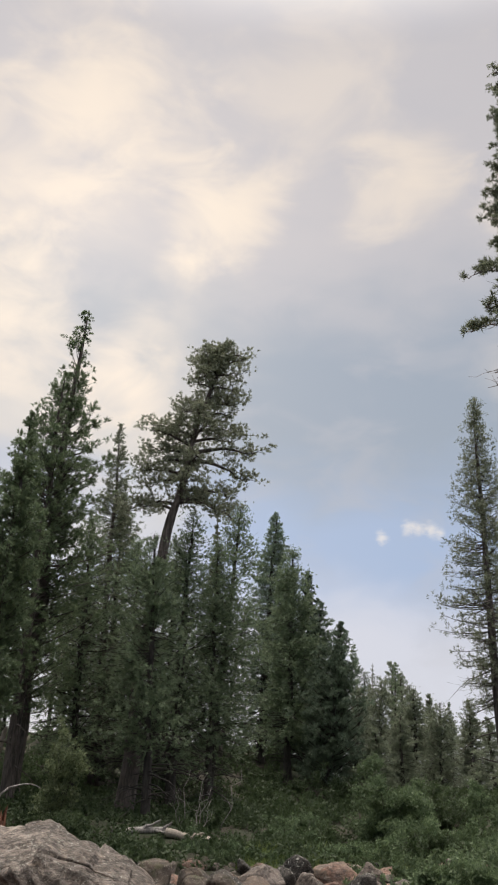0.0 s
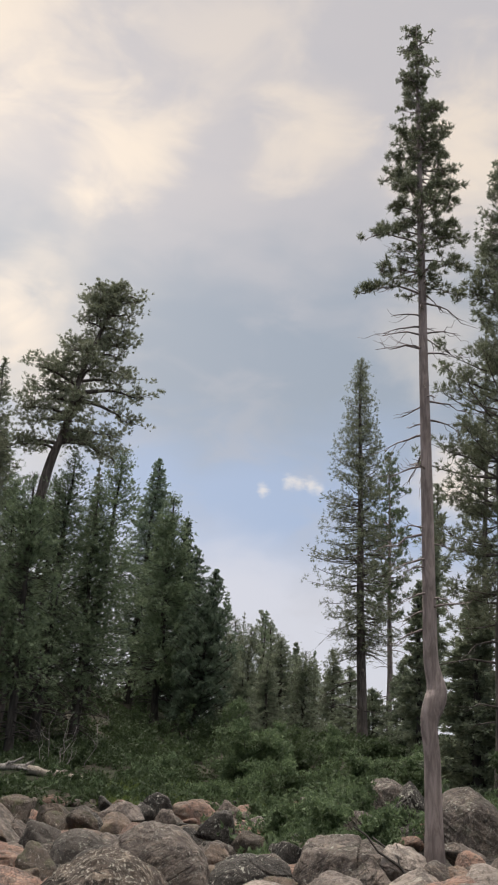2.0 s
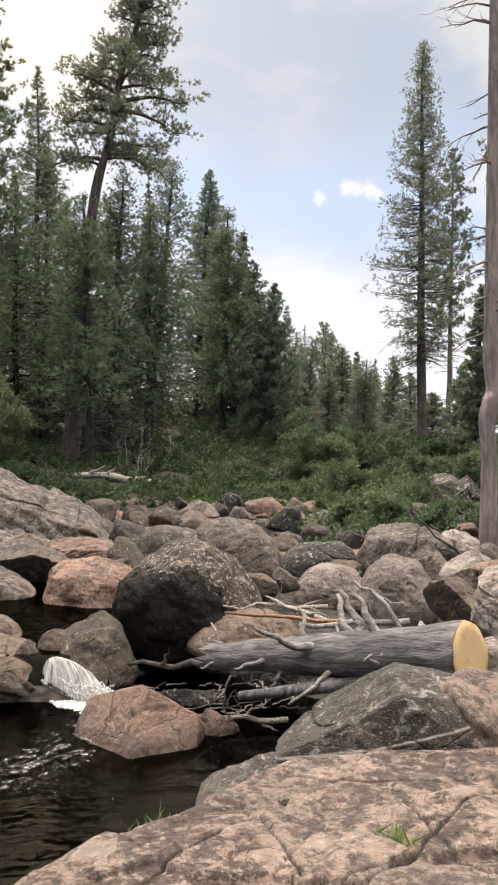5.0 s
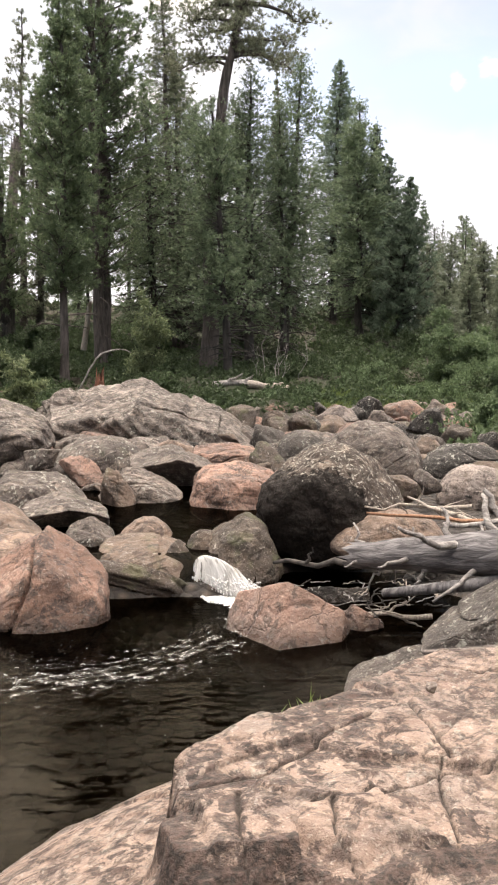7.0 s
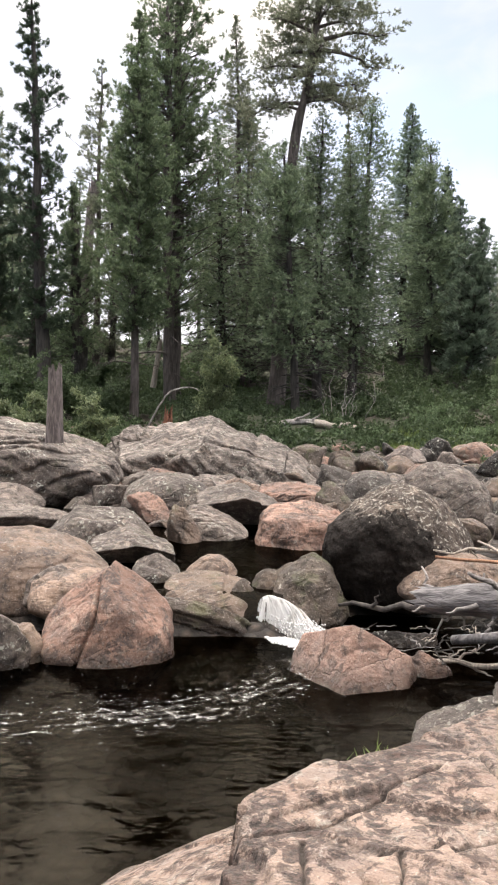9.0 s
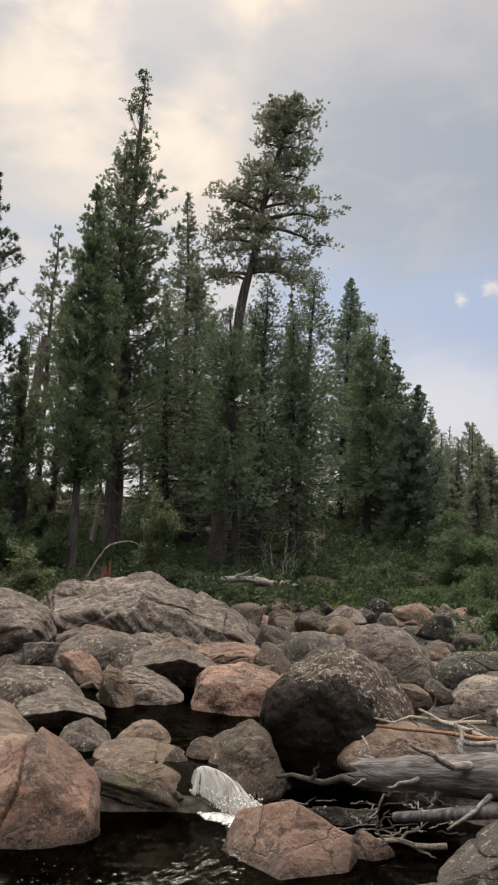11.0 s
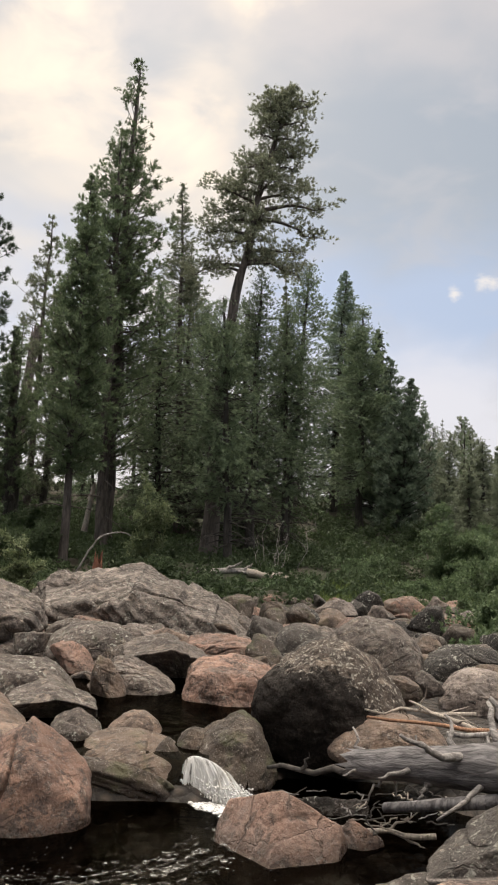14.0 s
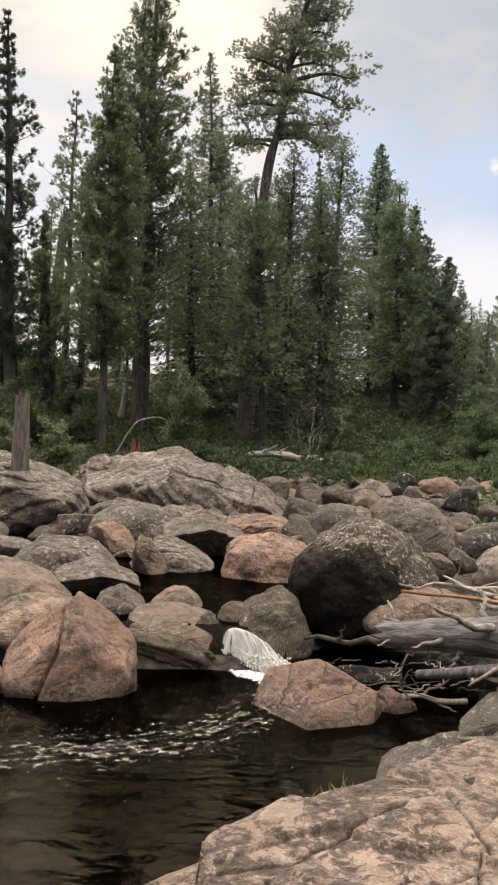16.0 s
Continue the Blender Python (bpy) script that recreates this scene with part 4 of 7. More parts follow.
rock("boulder", (0.06, 20.86, 1.11), (0.83, 0.78, 0.92), -0, 43, ROCK_WET, "leaning dark slab at the end of the outcrop", "river boulders", facet=8, sharp=36, rough=1.0, tilt=25, sub=5)
rock("boulder", (-2.18, 22.16, 1.43), (1.78, 1.64, 1.26), -19, 120, ROCK_OUTCROP, "broken granite block on the pale outcrop", "outcrop blocks", facet=8, sharp=40, rough=1.1, tilt=6, sub=5, taper=0.05, layers=0.06, beds=0.008)
rock("boulder", (-0.95, 21.21, 0.91), (1.70, 1.56, 1.43), -19, 121, ROCK_OUTCROP, "broken granite block on the pale outcrop", "outcrop blocks", facet=8, sharp=40, rough=1.1, tilt=10, sub=5, taper=0.05, layers=0.06, beds=0.008)
rock("boulder", (-4.02, 20.45, 1.23), (1.26, 1.17, 1.29), -8, 122, ROCK_OUTCROP, "broken granite block on the pale outcrop", "outcrop blocks", facet=8, sharp=40, rough=1.1, tilt=14, sub=5, taper=0.05, layers=0.06, beds=0.008)
rock("boulder", (-2.49, 20.24, 0.73), (1.85, 1.70, 1.41), -9, 123, ROCK_OUTCROP, "broken granite block on the pale outcrop", "outcrop blocks", facet=8, sharp=40, rough=1.1, tilt=6, sub=5, taper=0.05, layers=0.06, beds=0.008)
rock("boulder", (-0.40, 20.34, 0.65), (1.26, 1.17, 1.20), -12, 124, ROCK_OUTCROP, "broken granite block on the pale outcrop", "outcrop blocks", facet=8, sharp=40, rough=1.1, tilt=10, sub=5, taper=0.05, layers=0.06, beds=0.008)
rock("boulder", (-3.57, 19.85, 0.81), (1.54, 1.42, 1.09), 0, 125, ROCK_OUTCROP, "broken granite block on the pale outcrop", "outcrop blocks", facet=8, sharp=40, rough=1.1, tilt=14, sub=5, taper=0.05, layers=0.06, beds=0.008)
rock("boulder", (-1.44, 19.78, 0.78), (1.22, 1.14, 0.97), -3, 126, ROCK_OUTCROP, "broken granite block on the pale outcrop", "outcrop blocks", facet=8, sharp=40, rough=1.1, tilt=6, sub=5, taper=0.05, layers=0.06, beds=0.008)
rock("stone", (0.61, 16.03, 0.66), (0.79, 0.74, 0.89), -32, 50, ROCK_WET, "river stone among the heap of stream boulders", "river stones", facet=8, sharp=26, rough=1.0, tilt=0, sub=4)
rock("stone", (1.64, 18.86, 0.73), (1.47, 1.36, 0.62), 2, 51, ROCK_BROWN, "river stone among the heap of stream boulders", "river stones", facet=9, sharp=28, rough=1.0, tilt=0, sub=4)
rock("stone", (0.69, 18.97, 0.77), (0.90, 0.84, 0.80), -18, 52, ROCK_LICHEN_DARK, "river stone among the heap of stream boulders", "river stones", facet=10, sharp=30, rough=1.0, tilt=0, sub=4)
rock("stone", (1.29, 20.85, 0.85), (1.02, 0.95, 0.82), 17, 53, ROCK_WET, "river stone among the heap of stream boulders", "river stones", facet=11, sharp=32, rough=1.0, tilt=0, sub=4)
rock("stone", (1.71, 23.07, 0.92), (1.01, 0.94, 0.69), -6, 54, ROCK_LICHEN_DARK, "river stone among the heap of stream boulders", "river stones", facet=8, sharp=34, rough=1.0, tilt=0, sub=4)
rock("stone", (2.50, 21.83, 0.87), (1.20, 1.11, 0.71), -32, 55, ROCK_BROWN, "river stone among the heap of stream boulders", "river stones", facet=9, sharp=36, rough=1.0, tilt=0, sub=4)
rock("stone", (3.41, 24.06, 0.99), (0.69, 0.65, 0.76), 4, 56, ROCK_DARK, "river stone among the heap of stream boulders", "river stones", facet=10, sharp=38, rough=1.0, tilt=0, sub=4)
rock("stone", (3.96, 23.88, 0.96), (0.83, 0.78, 0.63), -20, 57, ROCK_GREY, "river stone among the heap of stream boulders", "river stones", facet=11, sharp=40, rough=1.0, tilt=0, sub=4)
rock("stone", (4.75, 24.41, 1.02), (1.30, 1.21, 0.94), 15, 58, ROCK_PINK, "river stone among the heap of stream boulders", "river stones", facet=8, sharp=42, rough=1.0, tilt=0, sub=4)
rock("stone", (4.80, 21.89, 0.89), (0.93, 0.87, 0.79), -9, 59, ROCK_DARK, "river stone among the heap of stream boulders", "river stones", facet=9, sharp=26, rough=1.0, tilt=0, sub=4)
rock("stone", (5.98, 25.76, 1.07), (0.90, 0.85, 0.84), -33, 60, ROCK_GREY, "river stone among the heap of stream boulders", "river stones", facet=10, sharp=28, rough=1.0, tilt=0, sub=4)
rock("stone", (4.37, 19.02, 0.74), (0.84, 0.78, 0.58), 4, 61, ROCK_LICHEN_DARK, "river stone among the heap of stream boulders", "river stones", facet=11, sharp=30, rough=1.0, tilt=0, sub=4)
rock("stone", (5.17, 19.67, 0.79), (0.87, 0.82, 0.76), -21, 62, ROCK_WET, "river stone among the heap of stream boulders", "river stones", facet=8, sharp=32, rough=1.0, tilt=0, sub=4)
rock("stone", (4.32, 21.74, 0.84), (0.61, 0.58, 0.47), -40, 63, ROCK_WET, "river stone among the heap of stream boulders", "river stones", facet=9, sharp=34, rough=1.0, tilt=0, sub=4)
rock("stone", (1.98, 21.78, 0.87), (0.64, 0.60, 0.62), -29, 68, ROCK_DARK, "river stone among the heap of stream boulders", "river stones", facet=10, sharp=26, rough=1.0, tilt=0, sub=4)
rock("stone", (5.79, 23.22, 0.90), (0.64, 0.61, 0.48), -1, 69, ROCK_GREY, "river stone among the heap of stream boulders", "river stones", facet=11, sharp=28, rough=1.0, tilt=0, sub=4)
rock("stone", (6.19, 22.91, 0.97), (0.86, 0.81, 0.65), -25, 70, ROCK_LICHEN, "river stone among the heap of stream boulders", "river stones", facet=8, sharp=30, rough=1.0, tilt=0, sub=4)
rock("stone", (6.33, 12.48, 0.97), (0.86, 0.80, 0.70), -57, 140, ROCK_PINK, "angular stone at the foot of the tall pine", "river stones", facet=8, sharp=40, rough=1.0, tilt=0, sub=4)
rock("stone", (7.33, 13.14, 1.06), (0.98, 0.91, 0.77), -18, 141, ROCK_BLEACHED, "angular stone at the foot of the tall pine", "river stones", facet=8, sharp=40, rough=1.0, tilt=0, sub=4)
rock("stone", (6.88, 14.21, 1.07), (0.63, 0.59, 0.54), -31, 145, ROCK_GREY, "angular stone at the foot of the tall pine", "river stones", facet=8, sharp=40, rough=1.0, tilt=0, sub=4)
rock("stone", (7.86, 14.83, 1.21), (0.61, 0.57, 0.49), -52, 146, ROCK_PINK, "angular stone at the foot of the tall pine", "river stones", facet=8, sharp=40, rough=1.0, tilt=0, sub=4)
rock("stone", (8.66, 14.93, 1.22), (1.00, 0.93, 0.75), -13, 147, ROCK_GREY, "angular stone at the foot of the tall pine", "river stones", facet=8, sharp=40, rough=1.0, tilt=0, sub=4)
rock("rock_outcrop", (1.80, 4.79, 1.11), (1.35, 0.72, 0.72), -21, 98, ROCK_LICHEN_DARK, "dark speckled granite rock with a white vein", "near granite", facet=9, sharp=64, rough=0.9, tilt=0, sub=7, planes=[(-0.68, -0.15, 0.7, 0.34), (0.16, -0.14, 0.97, 0.5), (-0.5, -0.8, 0.32, 0.5), (0.12, -0.95, 0.26, 0.52), (-0.9, -0.1, 0.3, 0.8), (0.95, 0, 0.2, 0.95), (0.4, -0.65, 0.64, 0.56)], taper=0, vein=(-0.483, 0, 0.875, 0.027), beds=0.012)
rock("rock_outcrop", (2.55, 4.67, 1.13), (1.42, 0.82, 0.67), -29, 99, ROCK_NEAR, "tan striated granite rock below the sawn log", "near granite", facet=9, sharp=26, rough=1.0, tilt=0, sub=6, layers=0.08)
rock("stone", (-0.68, 9.93, 0.18), (0.48, 0.44, 0.64), 4, 101, ROCK_WET, "wet dark rock beside the cascade lip", "river boulders", facet=12, sharp=6, rough=1.0, tilt=0, sub=5)
rock("stone", (-1.38, 10.08, 0.14), (0.41, 0.38, 0.47), 8, 102, ROCK_WET, "brown rock damming the upper pool", "river boulders", facet=12, sharp=6, rough=1.0, tilt=0, sub=5)
rock("boulder", (-1.20, 9.53, 0.08), (1.60, 0.52, 0.57), 7, 106, ROCK_WET, "low wet ledge of rock under the upper pool", "river boulders", facet=9, sharp=14, rough=1.0, tilt=0, sub=6)
rock("boulder", (0.85, 9.34, -0.06), (1.3, 0.38, 0.42), -5, 107, ROCK_DARK, "dark wet ledge of rock under the log tip", "river boulders", facet=9, sharp=14, rough=1.0, tilt=0, sub=6)

# ---- the granite slab on which the camera stands ----
BLOCK = np.array([(-0.30, 3.25), (0.02, 3.72), (0.54, 4.15), (1.07, 4.55), (1.6, 4.5), (2.3, 4.4), (5.5, 4.2), (5.5, 2.0), (1.6, 2.6), (0.64, 2.62), (0.41, 2.52), (0.29, 2.55), (0.20, 2.64), (-0.15, 2.61), (-0.22, 2.80)])
SHORE = np.array([(-6.0, -2.0), (-2.6, 1.8), (-1.46, 3.75), (-1.05, 4.45), (-0.46, 5.0), (0.3, 5.2), (1.0, 5.6), (2.5, 6.2), (6.0, 6.0), (6.0, -4.0)])


def inside(poly, x, y):
    """Signed distance to a closed outline: positive within."""
    best = np.full(x.shape, 1e9)
    odd = np.zeros(x.shape, bool)
    for k in range(len(poly)):
        (ax, ay), (bx, by) = poly[k], poly[(k + 1) % len(poly)]
        ex, ey = bx - ax, by - ay
        u = np.clip(((x - ax) * ex + (y - ay) * ey) / (ex * ex + ey * ey), 0, 1)
        best = np.minimum(best, np.hypot(x - ax - u * ex, y - ay - u * ey))
        hit = ((ay > y) != (by > y)) & (x < ex * (y - ay) / (ey + 1e-12) + ax)
        odd ^= hit
    return np.where(odd, best, -best)


def to_line(points, x, y):
    best = np.full(x.shape, 1e9)
    for (ax, ay), (bx, by) in zip(points[:-1], points[1:]):
        ex, ey = bx - ax, by - ay
        u = np.clip(((x - ax) * ex + (y - ay) * ey) / (ex * ex + ey * ey), 0, 1)
        best = np.minimum(best, np.hypot(x - ax - u * ex, y - ay - u * ey))
    return best


CRACKS = [
    [(0.76, 3.82), (0.80, 3.61), (0.85, 3.44), (0.88, 3.23)],
    [(0.85, 3.23), (0.81, 3.05), (0.77, 2.7)],
    [(0.03, 3.05), (0.03, 2.75), (0.06, 2.6), (0.16, 2.3)],
    [(0.38, 2.98), (0.37, 2.72), (0.42, 2.5)],
    [(0.30, 2.95), (0.51, 2.98), (0.85, 3.14), (1.29, 3.22), (1.75, 3.65), (2.4, 4.0)],
    [(1.40, 3.9), (1.46, 3.68), (1.52, 3.2), (1.9, 2.8)],
    [(-0.3, 3.1), (0.1, 3.2), (0.5, 3.5), (0.78, 3.75)],
    [(-1.1, 3.2), (-0.7, 3.1), (-0.4, 2.7), (-0.2, 2.2)],
    [(1.0, 4.2), (1.3, 4.05), (2.2, 3.9)],
]


def build_slab():
    xs = np.concatenate([np.linspace(-5, -1.3, 60)[:-1], np.arange(-1.3, 1.75, 0.009), np.linspace(1.755, 5.6, 90)])
    ys = np.concatenate([np.linspace(-3.5, 2.0, 40)[:-1], np.arange(2.0, 4.5, 0.009), np.linspace(4.505, 6.4, 60)])
    X, Y = np.meshgrid(xs, ys)
    x, y = X.ravel(), Y.ravel()
    p = np.stack([x, y, 0 * x], 1)
    wob = 0.10 * fbm(p, 1.6, 3)
    jag = 0.05 * soft_noise(p, 5.0) + 0.03 * soft_noise(p, 13.0)
    shore = inside(SHORE, x + 0.5 * wob, y + wob)
    shelf = np.where(shore > 0, 0.98 * (1 - np.exp(-0.95 * np.maximum(shore, 0))), shore * 1.3) - 0.02
    step = np.round(4 * (x * 0.5 + y + 0.5 * wob)) / 4
    shelf += (0.022 * fbm(p + 5, 1.1, 3) + 0.03 * soft_noise(np.stack([step, 0 * x, 0 * x], 1), 3.0)) * np.clip(shore, 0, 1)
    # a lower flat sheet in front of the block
    lower = np.clip((x + 0.45) / 0.25, 0, 1) * np.clip((3.1 - y) / 0.25, 0, 1)
    lower = lower * lower * (3 - 2 * lower)
    shelf = np.maximum(shelf, shelf * (1 - lower) + lower * (0.87 + 0.15 * (x + 0.2) + 0.012 * fbm(p + 33, 1.5, 3)))
    blk = inside(BLOCK, x + 0.25 * wob + 0.9 * jag * (y < 3.3), y + 0.25 * wob - 0.9 * jag * (y < 3.3))
    top = 1.08 + 0.06 * (x - 0.5) + 0.02 * (y - 3.4) + 0.006 * fbm(p + 40, 1.3, 4)
    # plates of the block lie at slightly different heights
    seeds = np.random.default_rng(8).uniform((-0.4, 2.5), (2.6, 4.7), (22, 2))
    lifts = np.random.default_rng(9).uniform(-0.028, 0.028, 22)
    slope = np.random.default_rng(10).normal(size=(22, 2)) * 0.07
    q = np.stack([x + 0.5 * wob, y + 0.5 * wob], 1)
    dist = np.stack([np.hypot(q[:, 0] - a, (q[:, 1] - b) * 1.5) for a, b in seeds], 1)
    order = np.argsort(dist, 1)[:, :2]
    first, second = np.take_along_axis(dist, order[:, :1], 1)[:, 0], np.take_along_axis(dist, order[:, 1:2], 1)[:, 0]
    seam = second - first
    back = np.clip((y - 3.45 - 0.35 * x) / 0.4, 0, 1)
    weight = np.exp(-(dist - first[:, None]) / 0.006)
    weight /= weight.sum(1, keepdims=True)
    sheet = lifts + slope[:, 0] * (q[:, :1] - seeds[:, 0]) + slope[:, 1] * (q[:, 1:2] - seeds[:, 1])
    top += (weight * sheet).sum(1)
    top -= 0.008 * np.exp(-(seam / 0.008) ** 2) * (soft_noise(p + 3, 1.5) > -0.1)
    width = 0.05 + 0.025 * soft_noise(p + 12, 2.5) + 0.28 * back
    rise = np.clip(blk / width + 0.5, 0, 1)
    soft = np.clip(back, 0, 1)
    rise = soft * rise * rise * (3 - 2 * rise) + (1 - soft) * rise ** 0.8
    # the edge is broken: pieces of the upper half have split away
    split = 0.13 * np.clip((3.35 - y) / 0.2, 0, 1) * np.clip(5 * soft_noise(np.stack([np.floor(5 * q[:, 0] + 2 * wob), np.floor(3 * q[:, 1]), 0 * x], 1) + 0.37, 1.3) + 0.2, 0, 1)
    upper = np.clip((blk - split) / (0.8 * width) + 0.5, 0, 1)
    rise = rise * (0.5 + 0.5 * upper ** 0.8)
    z = shelf + rise * np.maximum(top - shelf, 0)
    # the mesh is too coarse for the cracks' shade, so it goes into colour
    crack_shade = np.zeros(x.shape)
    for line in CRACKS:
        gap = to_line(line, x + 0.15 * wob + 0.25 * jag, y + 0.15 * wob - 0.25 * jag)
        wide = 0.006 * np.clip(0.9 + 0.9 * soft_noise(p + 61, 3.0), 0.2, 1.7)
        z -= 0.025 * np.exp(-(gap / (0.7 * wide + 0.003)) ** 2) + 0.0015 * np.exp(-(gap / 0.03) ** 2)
        crack_shade = np.maximum(crack_shade, np.clip(1.6 - gap / (wide + 1e-4), 0, 1))
    crack_shade = np.maximum(crack_shade, 0.7 * np.clip(1.2 - seam / 0.006, 0, 1) * (soft_noise(p + 3, 1.5) > -0.1) * (blk > 0))
    z += 0.006 * np.abs(fbm(p, 3.5, 5, 0.6)) + 0.002 * fbm(p, 24.0, 2)
    pits = soft_noise(p + 90, 9.0)
    z -= 0.010 * np.clip((pits - 0.35) * 6, 0, 1)
    p[:, 2] = np.maximum(z, -0.8)
    n, k = len(xs), len(ys)
    j, i = np.meshgrid(np.arange(k - 1), np.arange(n - 1), indexing="ij")
    a = (j * n + i).ravel()
    me = mesh_of("rock_slab", p, np.stack([a, a + 1, a + n + 1, a + n], -1))
    # dark lichen crusts the block's broken front; shade is painted along its joints
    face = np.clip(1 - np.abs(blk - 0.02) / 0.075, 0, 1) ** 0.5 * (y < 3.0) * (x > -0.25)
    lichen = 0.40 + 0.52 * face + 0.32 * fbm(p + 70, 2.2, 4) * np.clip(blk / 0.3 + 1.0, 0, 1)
    for key, value in (("lichen", lichen), ("crack_shade", crack_shade)):
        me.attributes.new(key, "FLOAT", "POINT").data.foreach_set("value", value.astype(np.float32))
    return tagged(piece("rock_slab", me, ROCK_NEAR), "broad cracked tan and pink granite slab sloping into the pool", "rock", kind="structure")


build_slab()

# ---- logs, sticks ----
def bent(a, b, n=6, sag=0.0, wild=0.0, seed=0):
    rng = np.random.default_rng(seed)
    a, b = np.array(a, float), np.array(b, float)
    u = np.linspace(0, 1, n)
    pts = a + (b - a) * u[:, None]
    pts[:, 2] += sag * np.sin(np.pi * u)
    pts[1:-1] += rng.normal(size=(n - 2, 3)) * wild
    return pts


def stick(name, a, b, r0, r1, material, label, sag=0.0, wild=0.02, seed=0, forks=0, group="driftwood"):
    rng = np.random.default_rng(seed)
    pts = bent(a, b, 7, sag, wild, seed)
    shapes = [tube(pts, np.linspace(r0, r1, 7), 7, True)]
    for k in range(forks):
        i = 2 + k % 4
        way = rng.normal(size=3) * 0.7 + (pts[-1] - pts[0]) / np.linalg.norm(pts[-1] - pts[0])
        way *= np.linalg.norm(pts[-1] - pts[0]) * rng.uniform(0.2, 0.4) / np.linalg.norm(way)
        shapes.append(tube(bent(pts[i], pts[i] + way, 5, 0, wild * 0.8, seed + k + 9), np.linspace(max(r0, r1) * 0.55, min(r0, r1) * 0.25, 5), 6))
    base = Vector(a)
    v, f = merge(shapes)
    ob = piece(name, mesh_of(name, v - np.array(base), f), material)
    ob.location = base
    return tagged(ob, label, "branch", group)


def build_log():
    a, b = Vector((1.34, 8.92, 0.59)), Vector((3.10, 6.62, 1.15))
    root = new("log")
    root.matrix_world = Matrix.Translation(a) @ (b - a).to_track_quat("Z", "X").to_matrix().to_4x4()
    tagged(root, "grey weathered log with broken limbs and a fresh sawn end", "log")
    long = (b - a).length
    sides, n = 36, 90
    u = np.linspace(0, 1, n)
    pts = np.stack([0 * u, 0 * u, u * long], 1)
    rad = 0.135 + 0.143 * u ** 1.2
    v, f = tube(pts, rad, sides)
    mid, s = np.repeat(pts, sides, 0), np.repeat(u, sides)
    out = (v - mid) / np.repeat(rad, sides)[:, None]
    groove = soft_noise(np.concatenate([out[:, :2] * 5, s[:, None] * 2.5], 1) + 3, 1.0)
    v = v + out * (0.016 * fbm(v + 3, 2.2, 4) + 0.012 * groove)[:, None]
    v[:, 2] -= np.clip(1 - s / 0.05, 0, 1) * 0.30 * np.abs(soft_noise(out * 5 + 2, 1.0))
    piece("log_body", mesh_of("log_body", v, f), BARK_LOG, root)
    bm = bmesh.new()
    ring = np.arange(36) * 2 * np.pi / 36
    wob = 1 + 0.04 * np.sin(3 * ring + 1) + 0.02 * np.sin(7 * ring)
    rows = [[bm.verts.new((0, 0, long + 0.014))]]
    for rr, h in ((0.35, 0.014), (0.7, 0.014), (0.97, 0.012), (1.0, -0.01)):
        rows.append([bm.verts.new((math.cos(t) * w * 0.275 * rr, math.sin(t) * w * 0.275 * rr, long + h)) for t, w in zip(ring, wob)])
    for k in range(36):
        e = (k + 1) % 36
        bm.faces.new((rows[0][0], rows[1][k], rows[1][e]))
        for r0, r1 in zip(rows[1:-1], rows[2:]):
            bm.faces.new((r0[k], r1[k], r1[e], r0[e]))
    m, nd = surface("sawn_wood")
    co = own_coords(nd, False)
    flat = nd.add("ShaderNodeVectorMath", {0: co, 1: (1.0, 1.0, 0.0)}, operation="MULTIPLY").outputs[0]
    centre = nd.add("ShaderNodeVectorMath", {0: flat}, operation="LENGTH").outputs["Value"]
    rings = nd.math("SINE", nd.math("ADD", nd.math("MULTIPLY", centre, 210.0), nd.math("MULTIPLY", nd.noise(co, 7.0, 3.0), 6.0)))
    color = nd.mix(nd.span(rings, -1, 1), (0.60, 0.42, 0.22), (0.64, 0.46, 0.26))
    color = nd.mix(nd.span(nd.noise(co, 11.0, 6.0, 0.7, 0.8), 0.5, 0.68, 0, 0.75), color, (0.40, 0.22, 0.09))
    finish(nd, color, 0.8)
    part("sawn_end", bm, m, root, "fresh orange sawn end")
    # broken limbs: how far along, turn about the log in degrees, length, thickness
    limbs = [(0.03, 80, 0.26, 0.024), (0.05, 200, 0.16, 0.02), (0.13, 250, 0.24, 0.02), (0.18, 290, 0.22, 0.018), (0.29, 190, 0.3, 0.03), (0.35, 240, 0.18, 0.03),
             (0.44, 70, 0.35, 0.035), (0.50, 150, 0.55, 0.045), (0.58, 215, 0.5, 0.03), (0.60, 60, 0.5, 0.05), (0.67, 85, 0.45, 0.055), (0.74, 95, 0.4, 0.05), (0.78, 180, 0.14, 0.03), (0.84, 215, 0.18, 0.03), (0.86, 40, 0.2, 0.035), (0.38, 120, 0.2, 0.03)]
    to_local = root.matrix_world.to_3x3().inverted()
    up = to_local @ Vector((0, 0, 1))
    right = Vector((0, 0, 1)).cross(up).normalized()
    up = right.cross(Vector((0, 0, 1))).normalized()
    for k, (s, deg, ln, th) in enumerate(limbs):
        way = right * -math.cos(radians(deg)) + up * math.sin(radians(deg)) * 1.0 + Vector((0, 0, -0.55))
        way = np.array(way.normalized())
        r = 0.135 + 0.143 * s ** 1.2
        p0 = np.array((0, 0, s * long))
        q = bent(p0 + way * r * 0.7, p0 + way * (r + ln), 7, 0, 0.022, 70 + k)
        piece("limb", mesh_of("limb", *tube(q, np.linspace(th * 1.0, th * 0.36, 7), 8, True)), BARK_DEAD, root, "broken bleached limb")
    return root


build_log()
stick("log", (1.45, 8.05, 0.42), (2.75, 7.05, 0.86), 0.045, 0.075, BARK_LOG, "thin dark log lying under the large log", wild=0.01, seed=3)
